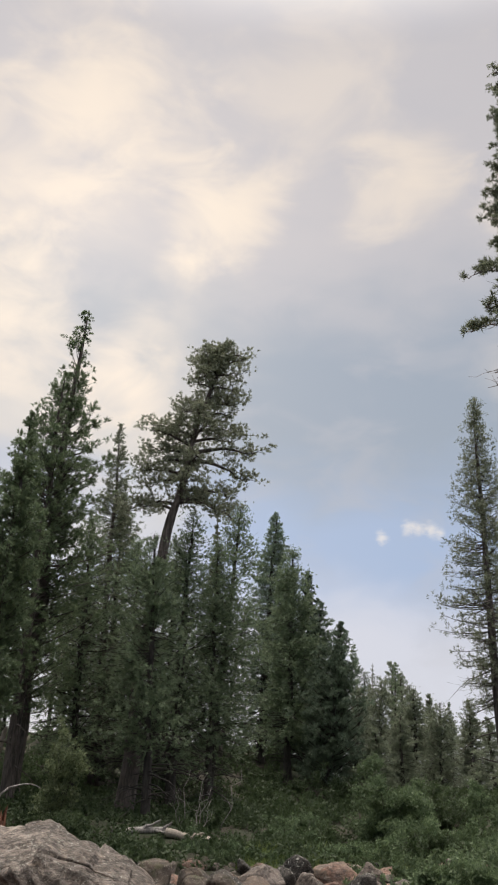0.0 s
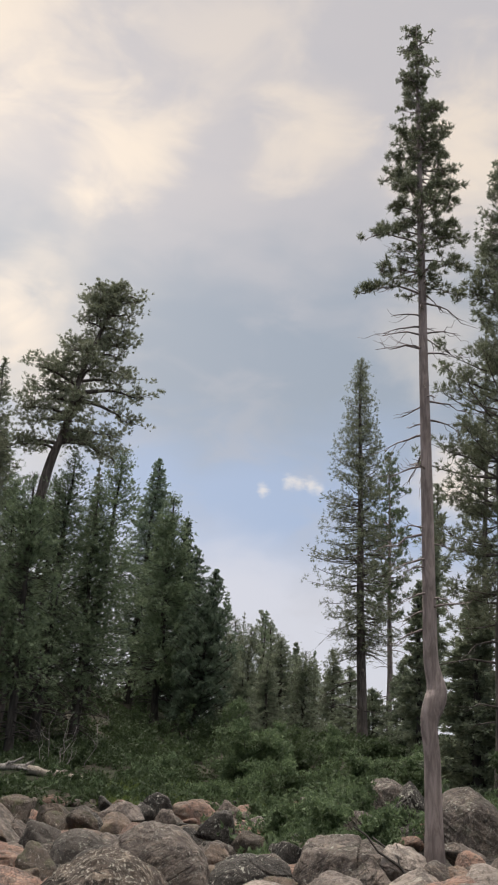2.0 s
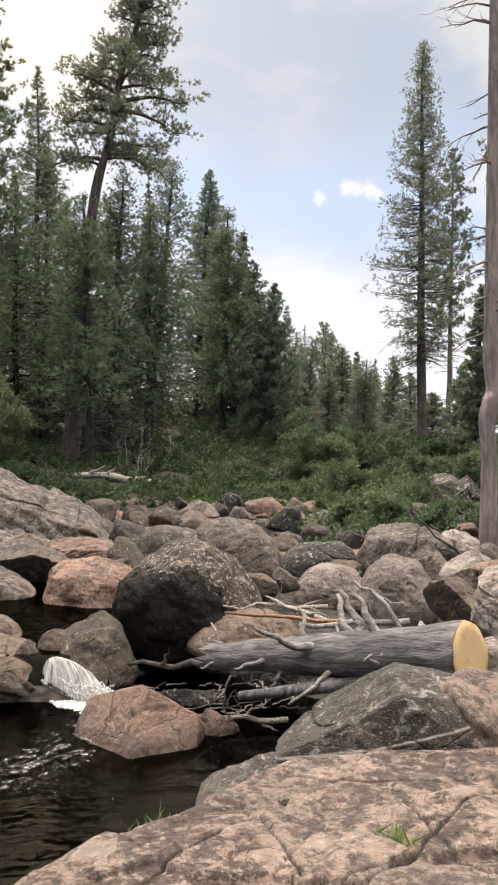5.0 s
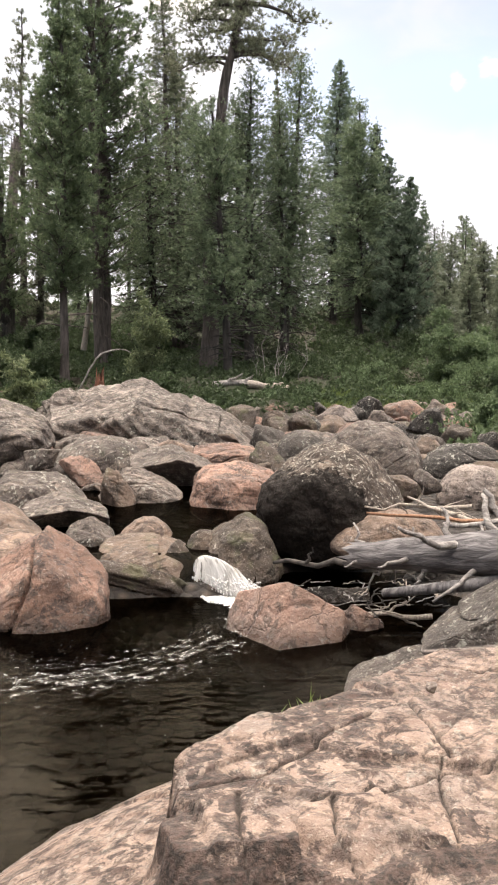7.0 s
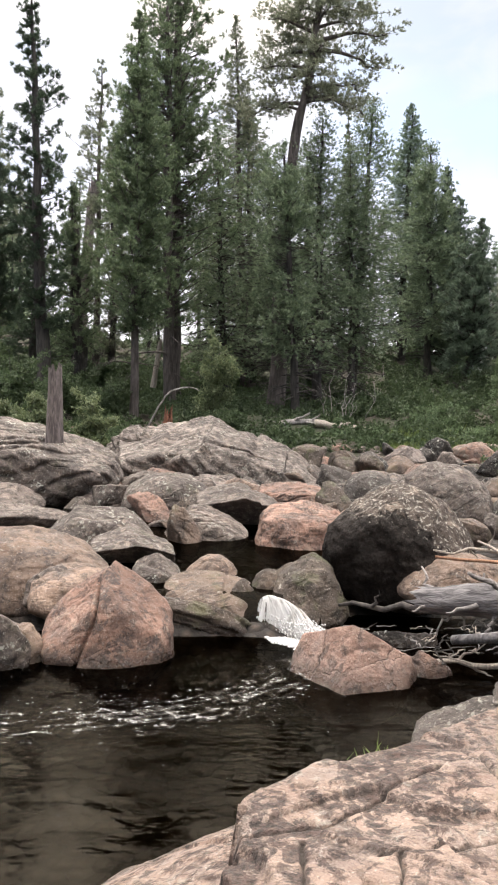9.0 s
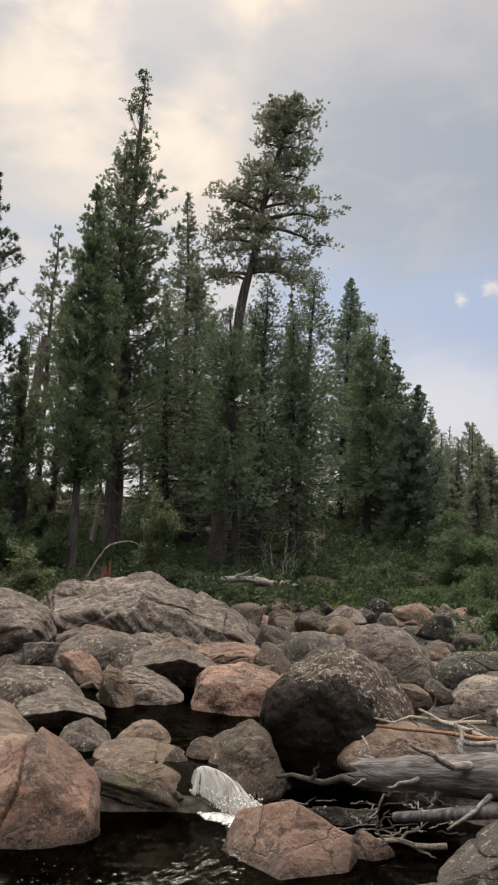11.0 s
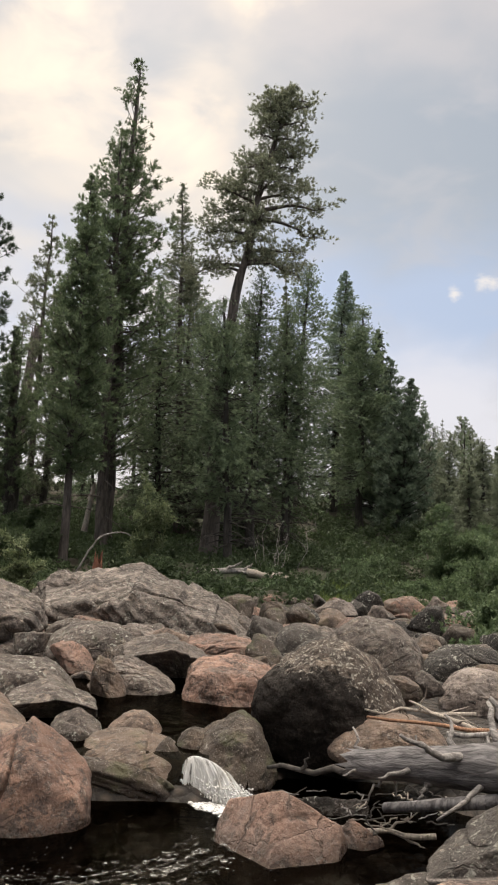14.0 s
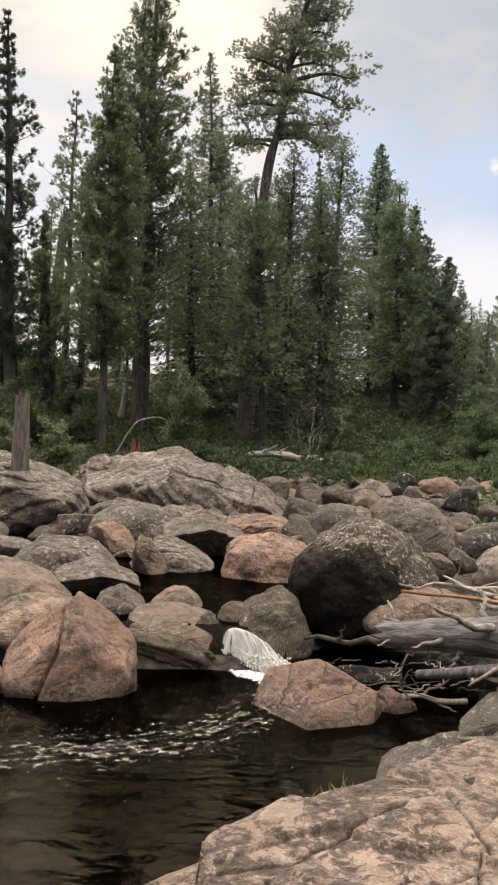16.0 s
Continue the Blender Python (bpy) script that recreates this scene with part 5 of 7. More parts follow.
stick("branch", (0.45, 9.50, 0.36), (1.42, 8.90, 0.50), 0.02, 0.045, BARK_DARK, "dark broken wood at the tip of the log", wild=0.02, seed=4, forks=1)
stick("branch", (1.50, 9.55, 0.93), (2.95, 8.95, 0.94), 0.016, 0.027, STICK_ORANGE, "peeled orange stick across the rocks", wild=0.012, seed=5)
stick("branch", (1.55, 10.05, 0.92), (2.75, 9.75, 0.98), 0.012, 0.026, STICK_PALE, "pale bleached driftwood branch", wild=0.02, seed=6, forks=4)
stick("branch", (2.05, 10.0, 1.05), (2.72, 9.3, 0.85), 0.012, 0.04, STICK_PALE, "splintered pale driftwood root", wild=0.02, seed=7, forks=4)
stick("branch", (2.10, 8.45, 1.02), (3.15, 8.15, 1.12), 0.024, 0.036, BARK_DEAD, "grey bleached limb lying on the log", wild=0.015, seed=8, forks=1)
stick("branch", (2.70, 8.60, 1.45), (3.05, 8.05, 1.02), 0.014, 0.032, BARK_DEAD, "curved grey limb behind the log", sag=0.1, wild=0.02, seed=9, forks=2)
stick("branch", (1.15, 8.6, 0.06), (2.0, 8.35, 0.10), 0.02, 0.03, STICK_PALE, "pale twig caught in the debris", wild=0.02, seed=10, forks=3)
for k in range(26):
    rng = np.random.default_rng(300 + k)
    x, y = rng.uniform(1.0, 2.7), rng.uniform(8.0, 9.3)
    z = 0.06 + 0.12 * rng.random() + 0.1 * max(0, x - 1.4)
    a = rng.uniform(0, math.pi)
    ln = rng.uniform(0.12, 0.4)
    stick("twig", (x, y, z), (x + ln * math.cos(a), y + ln * math.sin(a), z + rng.uniform(-0.04, 0.1)), 0.010, 0.006, (BARK_DARK, STICK_PALE, BARK_DEAD)[k % 3], "small twig in the debris under the log", wild=0.015, seed=k, group="twigs under the log")

# white water of the cascade, with a torn outline
rng = np.random.default_rng(52)
for k in range(34):
    x, y = rng.uniform(0.45, 2.0), rng.uniform(8.75, 9.9)
    a, ln = rng.normal() * 0.6, rng.uniform(0.10, 0.42)
    z = rng.uniform(0.0, 0.06)
    stick("twig", (x, y, z), (x + ln * math.cos(a), y + ln * math.sin(a), z + rng.uniform(-0.02, 0.07)), 0.007, 0.004, (BARK_DARK, STICK_PALE, BARK_DEAD)[k % 3], "small twig adrift in the dark water under the log", wild=0.006, seed=300 + k)


def build_cascade():
    root = new("cascade")
    root.location = (0.0, 9.6, 0.0)
    tagged(root, "small white cascade falling between two wet rocks", "waterfall")
    m, nd = surface("falling_white_water")
    co = own_coords(nd, False)
    streak = nd.noise(nd.add("ShaderNodeVectorMath", {0: co, 1: (7.0, 7.0, 2.2)}, operation="MULTIPLY").outputs[0], 1.0, 5.0, 0.65, 0.5)
    white = nd.add("ShaderNodeBsdfPrincipled", {"Base Color": nd.mix(nd.span(streak, 0.3, 0.6), (0.80, 0.80, 0.79), (0.92, 0.92, 0.92)), "Roughness": 0.4, "Normal": bump(nd, streak, 0.2, 0.02)})
    clear = nd.add("ShaderNodeBsdfTransparent", {"Color": (0.8, 0.76, 0.7, 1)})
    lit = nd.add("ShaderNodeMixShader", {0: 0.45, 1: white.outputs[0], 2: nd.add("ShaderNodeBsdfTranslucent", {"Color": (0.92, 0.92, 0.92, 1)}).outputs[0]})
    nd.add("ShaderNodeOutputMaterial", {"Surface": nd.add("ShaderNodeMixShader", {0: nd.math("MULTIPLY", nd.span(streak, 0.30, 0.56, 0.62, 1.0), nd.add("ShaderNodeAttribute", attribute_name="body").outputs["Fac"]), 1: clear.outputs[0], 2: lit.outputs[0]}).outputs[0]})
    rng = np.random.default_rng(21)
    # thin torn sheets of water, one over the other
    sheets, body = [], []
    n_a, n_u = 110, 60
    A, U = (g.ravel() for g in np.meshgrid(np.linspace(0, 1, n_a), np.linspace(0, 1, n_u), indexing="ij"))
    j, i = np.meshgrid(np.arange(n_a - 1), np.arange(n_u - 1), indexing="ij")
    c0 = (j * n_u + i).ravel()
    quads = np.stack([c0, c0 + 1, c0 + n_u + 1, c0 + n_u], -1)
    for k in range(4):
        start = np.stack([-0.46 + 0.22 * A, 0.06 - 0.06 * A, 0.41 - 0.02 * A - 0.10 * (2 * A - 0.9) ** 2], 1)
        land = np.stack([-0.47 + 0.80 * A ** 0.9, -0.03 - 0.50 * A, 0 * A], 1)
        pts = start + (land - start) * U[:, None]
        pts[:, 2] = start[:, 2] * (1 - U ** 1.7) + 0.10 * np.sin(np.pi * U) * (0.25 + A)
        flow = np.stack([A * 8 + 1.5 * U, U * 1.6, 0 * A + 3.7 * k], 1)
        out = 0.015 * fbm(flow, 1.0, 4, 0.6) * (0.3 + U) + 0.015 * k * U
        pts += np.stack([0.3 * out, -out, 0.6 * out], 1)
        torn = fbm(flow * (1.4, 1.0, 1) + 50, 1.0, 4, 0.6)
        rim = np.abs(A - 0.5 + 0.15 * soft_noise(flow + 20, 1.2)) * 2
        whole = (torn - 1.3 * np.clip(rim - 0.6, 0, 1))[quads].mean(1) > (-0.55 + 0.25 * k if k else -9)
        sheets.append((pts, quads[whole]))
        body.append(np.clip(0.62 + 0.7 * U - rim ** 3 * (0.5 + 0.6 * (1 - U)) + 0.35 * A + 0.7 * torn, 0.02, 1) * np.clip(U * 4.5 + 0.4 * torn, 0.0, 1) * np.clip((1.03 + 0.12 * torn - U) * 7, 0, 1))
    v, f = merge(sheets)
    me = mesh_of("falling_water", v, f)
    me.attributes.new("body", "FLOAT", "POINT").data.foreach_set("value", np.concatenate(body).astype(np.float32))
    piece("falling_water", me, m, root)
    # froth that rides on the fall and heaps up where it lands
    froth, nf = surface("white_froth")
    h = nf.noise(own_coords(nf, False), 38.0, 4.0, 0.7)
    solid = nf.add("ShaderNodeBsdfDiffuse", {"Color": nf.mix(nf.span(h, 0.35, 0.6), (0.78, 0.77, 0.76), (0.92, 0.92, 0.92))})
    thin = nf.add("ShaderNodeBsdfTransparent")
    nf.add("ShaderNodeOutputMaterial", {"Surface": nf.add("ShaderNodeMixShader", {0: nf.span(h, 0.34, 0.60, 0.15, 0.8), 1: thin.outputs[0], 2: solid.outputs[0]}).outputs[0]})
    d, faces = SPHERES[2]
    drops = []
    for k in range(900):
        u = 0.74 + 0.26 * rng.random() ** 0.8
        a = np.clip(rng.normal() * 0.25 + 0.55 + 0.20 * u, 0.05, 1.0)
        lip = np.array((-0.46 + 0.22 * a, 0.06 - 0.06 * a, 0.41 - 0.02 * a - 0.10 * (2 * a - 0.9) ** 2))
        foot = np.array((-0.47 + 0.80 * a ** 0.9, -0.03 - 0.50 * a, 0.0))
        c = lip + (foot - lip) * u
        c[2] = lip[2] * (1 - u ** 1.7) + 0.10 * math.sin(math.pi * u) * (0.25 + a) + 0.012
        c = c + rng.normal(size=3) * (0.012 + 0.022 * u)
        c[2] = max(c[2], 0.005)
        s = rng.uniform(0.002, 0.004 + 0.009 * u)
        way = foot - lip
        way = way / np.linalg.norm(way)
        ball = d * s + (d @ way)[:, None] * way * s * (1.2 - 0.9 * u)
        drops.append((c + ball * (1 + 0.25 * soft_noise(d * 3 + k, 1.0))[:, None], faces))
    piece("froth", mesh_of("froth", *merge(drops)), froth, root)["kind"] = "stuff"
    d, faces = SPHERES[3]
    lumps = []
    for k in range(900):
        c = np.array((-0.48 + 0.90 * rng.random() ** 0.6, 0, 0.0))
        c[1] = -0.08 - 0.66 * (c[0] + 0.45) + rng.normal() * (0.05 + 0.16 * (c[0] + 0.5))
        s = rng.uniform(0.008, 0.026 + 0.022 * (c[0] + 0.5))
        lumps.append((c + d * (1 + 0.3 * soft_noise(d * 3 + k, 1.0))[:, None] * (s * 1.5, s * 1.2, s * 0.55), faces))
    piece("churned_foam", mesh_of("churned_foam", *merge(lumps)), froth, root)["kind"] = "stuff"
    return root


build_cascade()


def build_foam():
    """A lace of foam that drifts from the cascade over the pool, and loose bubbles."""
    path = np.array([(0.30, 9.15), (0.12, 8.6), (-0.08, 7.95), (-0.42, 7.48), (-0.74, 7.19), (-1.05, 6.98), (-1.44, 6.79), (-2.8, 6.45)])
    size = 0.011
    xs, ys = np.arange(-2.9, 0.9, size), np.arange(6.0, 9.35, size)
    X, Y = np.meshgrid(xs, ys)
    x, y = X.ravel(), Y.ravel()
    best, along = np.full(x.shape, 9.0), np.zeros(x.shape)
    run = 0.0
    for (ax, ay), (bx, by) in zip(path[:-1], path[1:]):
        ex, ey = bx - ax, by - ay
        ln = math.hypot(ex, ey)
        u = np.clip(((x - ax) * ex + (y - ay) * ey) / ln ** 2, 0, 1)
        side = ((x - ax) * ey - (y - ay) * ex) / ln
        d = np.hypot(x - ax - u * ex, y - ay - u * ey)
        near = d < np.abs(best)
        best, along = np.where(near, d * np.sign(side), best), np.where(near, run + u * ln, along)
        run += ln
    q = np.stack([along * 4.5, best * 15.0, 0 * x], 1)
    q = q + 0.5 * np.stack([soft_noise(q, 0.8), soft_noise(q + 7, 0.8), 0 * x], 1)
    lace = 1 - np.abs(fbm(q, 1.0, 4, 0.6)) * 1.45
    spread = 0.20 + 0.075 * along
    need = 0.24 + 0.42 * np.clip(np.abs(best) / spread, 0, 2) ** 1.5 + 0.06 * along
    keep = (lace > need)
    n = len(xs)
    j, i = np.meshgrid(np.arange(len(ys) - 1), np.arange(n - 1), indexing="ij")
    a = (j * n + i).ravel()
    a = a[keep[a] & keep[a + 1] & keep[a + n]]
    p = np.stack([x, y, 0.013 + 0.012 * np.clip(lace - need, 0, 1)], 1)
    faces = np.stack([a, a + 1, a + n + 1, a + n], -1)
    used, faces = np.unique(faces, return_inverse=True)
    shapes = [(p[used], faces.reshape(-1, 4))]
    rng = np.random.default_rng(12)
    for k in range(520):
        c = np.array((rng.normal() * 0.9 - 1.5, rng.normal() * 0.4 + 7.05)) if k < 430 else np.array((rng.uniform(-2.4, 1.0), rng.uniform(4.8, 7.6)))
        r = rng.uniform(0.003, 0.009)
        t = np.arange(4) * np.pi / 2 + rng.random()
        ring = np.stack([c[0] + r * np.cos(t), c[1] + r * np.sin(t), np.full(4, 0.008)], 1)
        top = np.stack([c[0] + 0.5 * r * np.cos(t), c[1] + 0.5 * r * np.sin(t), np.full(4, 0.008 + r)], 1)
        shapes.append((np.concatenate([ring, top]), np.array([(4, 5, 6, 7)] + [(e, (e + 1) % 4, 4 + (e + 1) % 4, 4 + e) for e in range(4)])))
    v, f = merge(shapes)
    return tagged(piece("foam", mesh_of("foam", v, f), FOAM), "white lace and bubbles of foam on the pool", "foam", kind="stuff")


build_foam()

# ---- trees ----
def blades(rng, pos, way, count, length, width, spread, shrink=1.0):
    """Needle bunches: `count` thin triangles from each place, fanned about its way."""
    n = len(pos)
    d = way[:, None] + rng.normal(size=(n, count, 3)) * spread
    d /= np.linalg.norm(d, axis=2, keepdims=True) + 1e-9
    ln = length * rng.uniform(0.6, 1.15, (n, count, 1))
    side = np.cross(d, rng.normal(size=(n, count, 3)))
    side /= np.linalg.norm(side, axis=2, keepdims=True) + 1e-9
    ln = ln * (1 if np.ndim(shrink) == 0 else shrink[:, None, None])
    root = pos[:, None] + rng.normal(size=(n, count, 3)) * length * 0.12
    v = np.stack([root - side * width, root + side * width, root + d * ln], 2).reshape(-1, 3)
    f = np.arange(n * count * 3).reshape(-1, 3)
    return v, f


PROFILES = {
    "pine": lambda s: (1 - s) ** 0.75 * (0.55 + 0.45 * np.minimum(1, s * 3)) + 0.02,
    "spire": lambda s: (1 - s) ** 0.75 * (0.8 + 0.2 * np.minimum(1, s * 3)) + 0.012,
    "mass": lambda s: (1 - s) ** 0.55 * (0.70 + 0.30 * np.minimum(1, s * 2.5)) * (0.86 + 0.14 * np.sin(s * 19)) + 0.05,
    "column": lambda s: np.interp(s, (0, 0.12, 0.3, 0.42, 0.55, 0.7, 0.85, 0.95, 1), (0.92, 1.06, 0.95, 0.66, 0.72, 0.52, 0.48, 0.38, 0.18)),
    "sparse": lambda s: (1 - s) ** 0.7 * (0.6 + 0.4 * np.minimum(1, s * 3)) + 0.03,
}


def conifer(name, base, top, crown, reach, seed, style, needles, bark_of, label, group="", trunk=0.25, rows=60, per_row=5, tufts=9, blade=0.26, wide=0.03, fan=9, dead=0, dead_reach=None, clump=0.16, droop=0.15, bow=0.0, burl=None, kind_name="pine tree", boughs=(), pad=0.30):
    """A conifer. base, top: places of its foot and tip; crown: where its green begins, of 1; reach: its widest limb in metres."""
    rng = np.random.default_rng(seed)
    root = new(name)
    root.location = base
    tagged(root, label, kind_name, group)
    axis = np.array(top, float) - np.array(base, float)
    tall = np.linalg.norm(axis)
    side = np.array([1.0, 0, 0])

    def stem(s):
        s = np.asarray(s, float)
        return s[..., None] * axis + (bow * np.sin(np.pi * s))[..., None] * side

    ss = np.linspace(-0.015, 1, 36)
    rad = trunk * (1 - np.clip(ss, 0, 1)) ** 0.75 + 0.012
    rad = rad * (1 + 0.3 * np.exp(-np.clip(ss, 0, 1) * tall / 0.5))
    pts = stem(ss) + np.stack([0.3 * trunk * soft_noise(np.stack([ss * 9, ss * 0 + seed, ss * 0], 1), 1.0), 0 * ss, 0 * ss], 1)
    if burl:
        ss2 = np.sort(np.concatenate([ss, np.linspace(burl[0] - 0.05, burl[0] + 0.05, 16)]))
        pts = np.stack([np.interp(ss2, ss, pts[:, k]) for k in range(3)], 1)
        rad = trunk * (1 - np.clip(ss2, 0, 1)) ** 0.75 + 0.012
        rad = rad * (1 + 0.3 * np.exp(-np.clip(ss2, 0, 1) * tall / 0.5)) * (1 + burl[1] * np.exp(-((ss2 - burl[0]) / 0.019) ** 2))
        pts[:, 0] = stem(ss2)[:, 0] + burl[2] * (np.exp(-((ss2 - burl[0] - 0.008) / 0.018) ** 2) - 0.5 * np.exp(-((ss2 - burl[0] + 0.022) / 0.02) ** 2))
    v, f = tube(pts, rad, 12)
    v = v + 0.12 * trunk * soft_noise(v * (3, 3, 0.6) + seed, 1.0)[:, None] * np.array([1, 1, 0])
    piece("trunk", mesh_of("trunk", v, f), bark_of, root)

    limbs, P, D = [], [], []
    prof = PROFILES[style]
    for k in range(rows):
        s = (k + 0.35 * rng.random()) / rows
        if style == "column":
            # limbs stand in tiers with air between them
            s = min(0.99, (math.floor(s * 7) + 0.05 + 0.62 * rng.random()) / 7)
        full = rng.uniform(0.85, 1.1) if style in ("spire", "mass") else rng.uniform(0.75, 1.15)
        h = crown + (1 - crown) * s
        for j in range(per_row):
            if rng.random() < (0.3 if style == "sparse" else 0.5 if style == "pine" and s > 0.7 else 0.18):
                continue
            a = rng.uniform(0, 2 * np.pi)
            ln = reach * prof(np.array(s)) * full * rng.choice((0.8, 0.9, 1.0, 1.08) if style in ("spire", "mass") else (0.5, 0.75, 0.95, 1.15) if style != "column" else (0.45, 0.75, 0.92, 1.02)) * rng.uniform(0.85, 1.1)
            ln = float(max(ln, 0.08))
            rise = {"pine": 0.25 + 0.5 * s, "sparse": 0.05 + 0.6 * s, "column": -0.08 + 0.30 * s + (0.1 if s > 0.9 else 0), "spire": -0.25 + 0.65 * s, "mass": -0.15 + 0.75 * s}[style]
            out = np.array([math.cos(a), math.sin(a), rise + rng.normal() * {"mass": 0.42, "spire": 0.2}.get(style, 0.12)])
            out /= np.linalg.norm(out)
            u = np.linspace(0, 1, 4)
            pl = stem(np.array(h)) + out * (u * ln)[:, None]
            pl[:, 2] += -droop * ln * u + (0.22 if style not in ("spire", "mass") else 0.12) * ln * u ** 2
            limbs.append(tube(pl, np.linspace(*((0.007 + 0.007 * ln, 0.003) if style in ("spire", "mass") else (0.011 + 0.014 * ln, 0.005)), 4), 3))
            sidew = np.cross(out, (0, 0, 1.0))
            if style in ("spire", "mass"):
                m = max(5, int(tufts * (0.3 + 0.7 * ln / reach)))
                t = rng.uniform(0.0 if style == "mass" else 0.12, 1.0, m) ** 0.8
                c = np.stack([np.interp(t, u, pl[:, q]) for q in range(3)], 1)
                sgn = rng.choice([-1, 1], m)[:, None]
                c = c + sgn * sidew * rng.random(m)[:, None] * 0.30 * ln * (1.15 - t)[:, None] + rng.normal(size=(m, 3)) * (0.16 if style == "mass" else 0.045)
                full_here = soft_noise(c + seed, 1.25) + 0.6 * soft_noise(c + seed + 40, 2.7) > (-0.34 if style == "mass" else -0.8)
                c, sgn, m = c[full_here], sgn[full_here], int(full_here.sum())
                P.append(c)
                D.append(out + sgn * sidew * 0.6 + np.array([0, 0, 0.1 - droop]) + (rng.normal(size=(m, 3)) * 0.7 + (0, 0, 0.35) if style == "mass" else 0))
                continue
            # pines: round clumps of needles towards the ends of the limbs
            clumps = max(2, int(round(tufts * 0.35 * (0.4 + 0.6 * ln / reach))))
            for q in range(clumps):
                t = 1.0 if q == 0 else rng.uniform(0.35, 1.0)
                c = np.array([np.interp(t, u, pl[:, w]) for w in range(3)])
                c = c + sidew * rng.uniform(-0.28, 0.28) * ln * (1.2 - t) + np.array([0, 0, rng.uniform(0, 0.10) * ln])
                if q:
                    limbs.append(tube(np.stack([np.array([np.interp(t * 0.85, u, pl[:, w]) for w in range(3)]), c]), (0.012, 0.006), 3))
                m = 7 if style == "column" else 5
                o = rng.normal(size=(m, 3))
                o /= np.linalg.norm(o, axis=1, keepdims=True)
                P.append(c + o * ((1, 1, 0.55) if style == "column" else (1, 1, 1)) * clump * min(1.0, 0.3 + ln) * rng.uniform(0.3, 1.0, (m, 1)))
                D.append(o + np.array([0, 0, 0.5]) + 0.5 * out)
    if style == "column":
        # the ragged tip
        c = stem(rng.uniform(0.93, 1.0, 60)) + rng.normal(size=(60, 3)) * (0.35, 0.35, 0.15)
        P.append(c)
        D.append(rng.normal(size=(60, 3)) + (0, 0, 0.6))
    # single great boughs: height of 1, turn (0 right, 90 away), length, rise of its end, where its green begins
    for h, turn, ln, lift, green in boughs:
        a = radians(turn)
        u = np.linspace(0, 1, 8)
        out = np.array([math.cos(a), math.sin(a), 0.0])
        pl = stem(np.array(h)) + out * (u * ln)[:, None]
        pl[:, 2] += lift * u ** 1.4 + 0.10 * ln * np.sin(np.pi * u)
        pl[1:] += rng.normal(size=(7, 3)) * 0.035 * ln * u[1:, None]
        limbs.append(tube(pl, np.linspace(*((0.03 + 0.03 * ln, 0.012) if pad > 0.2 else (0.010 + 0.014 * ln, 0.005)), 8), 6))
        count = int(4 + 12 * ln * (1 - green))
        for q in range(count):
            t = green + (1 - green) * (1 - rng.random() ** 1.5)
            c = np.array([np.interp(t, u, pl[:, w]) for w in range(3)])
            e = c + rng.normal(size=3) * (0.34, 0.34, 0.16) * pad / 0.3 + np.array([0, 0, 0.5 * pad])
            limbs.append(tube(bent(c, e, 4, 0.02, 0.02, q), np.linspace(0.016, 0.006, 4), 3))
            o = rng.normal(size=(9, 3))
            o /= np.linalg.norm(o, axis=1, keepdims=True)
            P.append(e + o * (pad, pad, 0.55 * pad) * rng.uniform(0.25, 1.0, (9, 1)))
            D.append(o + np.array([0, 0, 0.6]) + 0.3 * out)
    for k in range(dead):
        h = rng.uniform(0.08 if not dead_reach else 0.22, max(0.3, crown + 0.05))
        a = rng.uniform(0, 2 * np.pi)
        ln = (dead_reach or reach) * rng.uniform(0.25, 0.85)
        out = np.array([math.cos(a), math.sin(a), rng.uniform(-0.15, 0.35)])
        u = np.linspace(0, 1, 6)
        pl = stem(np.array(h)) + out * (u * ln)[:, None]
        pl[:, 2] -= 0.35 * ln * u ** 2
        pl += rng.normal(size=(6, 3)) * 0.03 * ln * u[:, None]
        limbs.append(tube(pl, np.linspace(0.022 + 0.008 * ln, 0.005, 6), 4))
        for q in range(3):
            e = pl[3 + q % 3] + (out + rng.normal(size=3) * 0.7) * ln * 0.25
            limbs.append(tube(bent(pl[2 + q], e, 5, -0.05 * ln, 0.02, k), np.linspace(0.009, 0.003, 5), 3))
    piece("branchwork", mesh_of("branchwork", *merge(limbs)), bark_of, root)["kind"] = "stuff"
    if P:
        P, D = np.concatenate(P), np.concatenate(D)
        D /= np.linalg.norm(D, axis=1, keepdims=True) + 1e-9
        piece("crown", mesh_of("crown", *blades(rng, P, D, fan, blade, wide, 0.55 if style not in ("spire", "mass") else 0.42, 1.0 if style == "column" else 0.28 + 0.72 * np.clip((tall - P[:, 2]) / (0.22 * tall), 0, 1)), smooth=False), needles, root)["kind"] = "stuff"
    return root


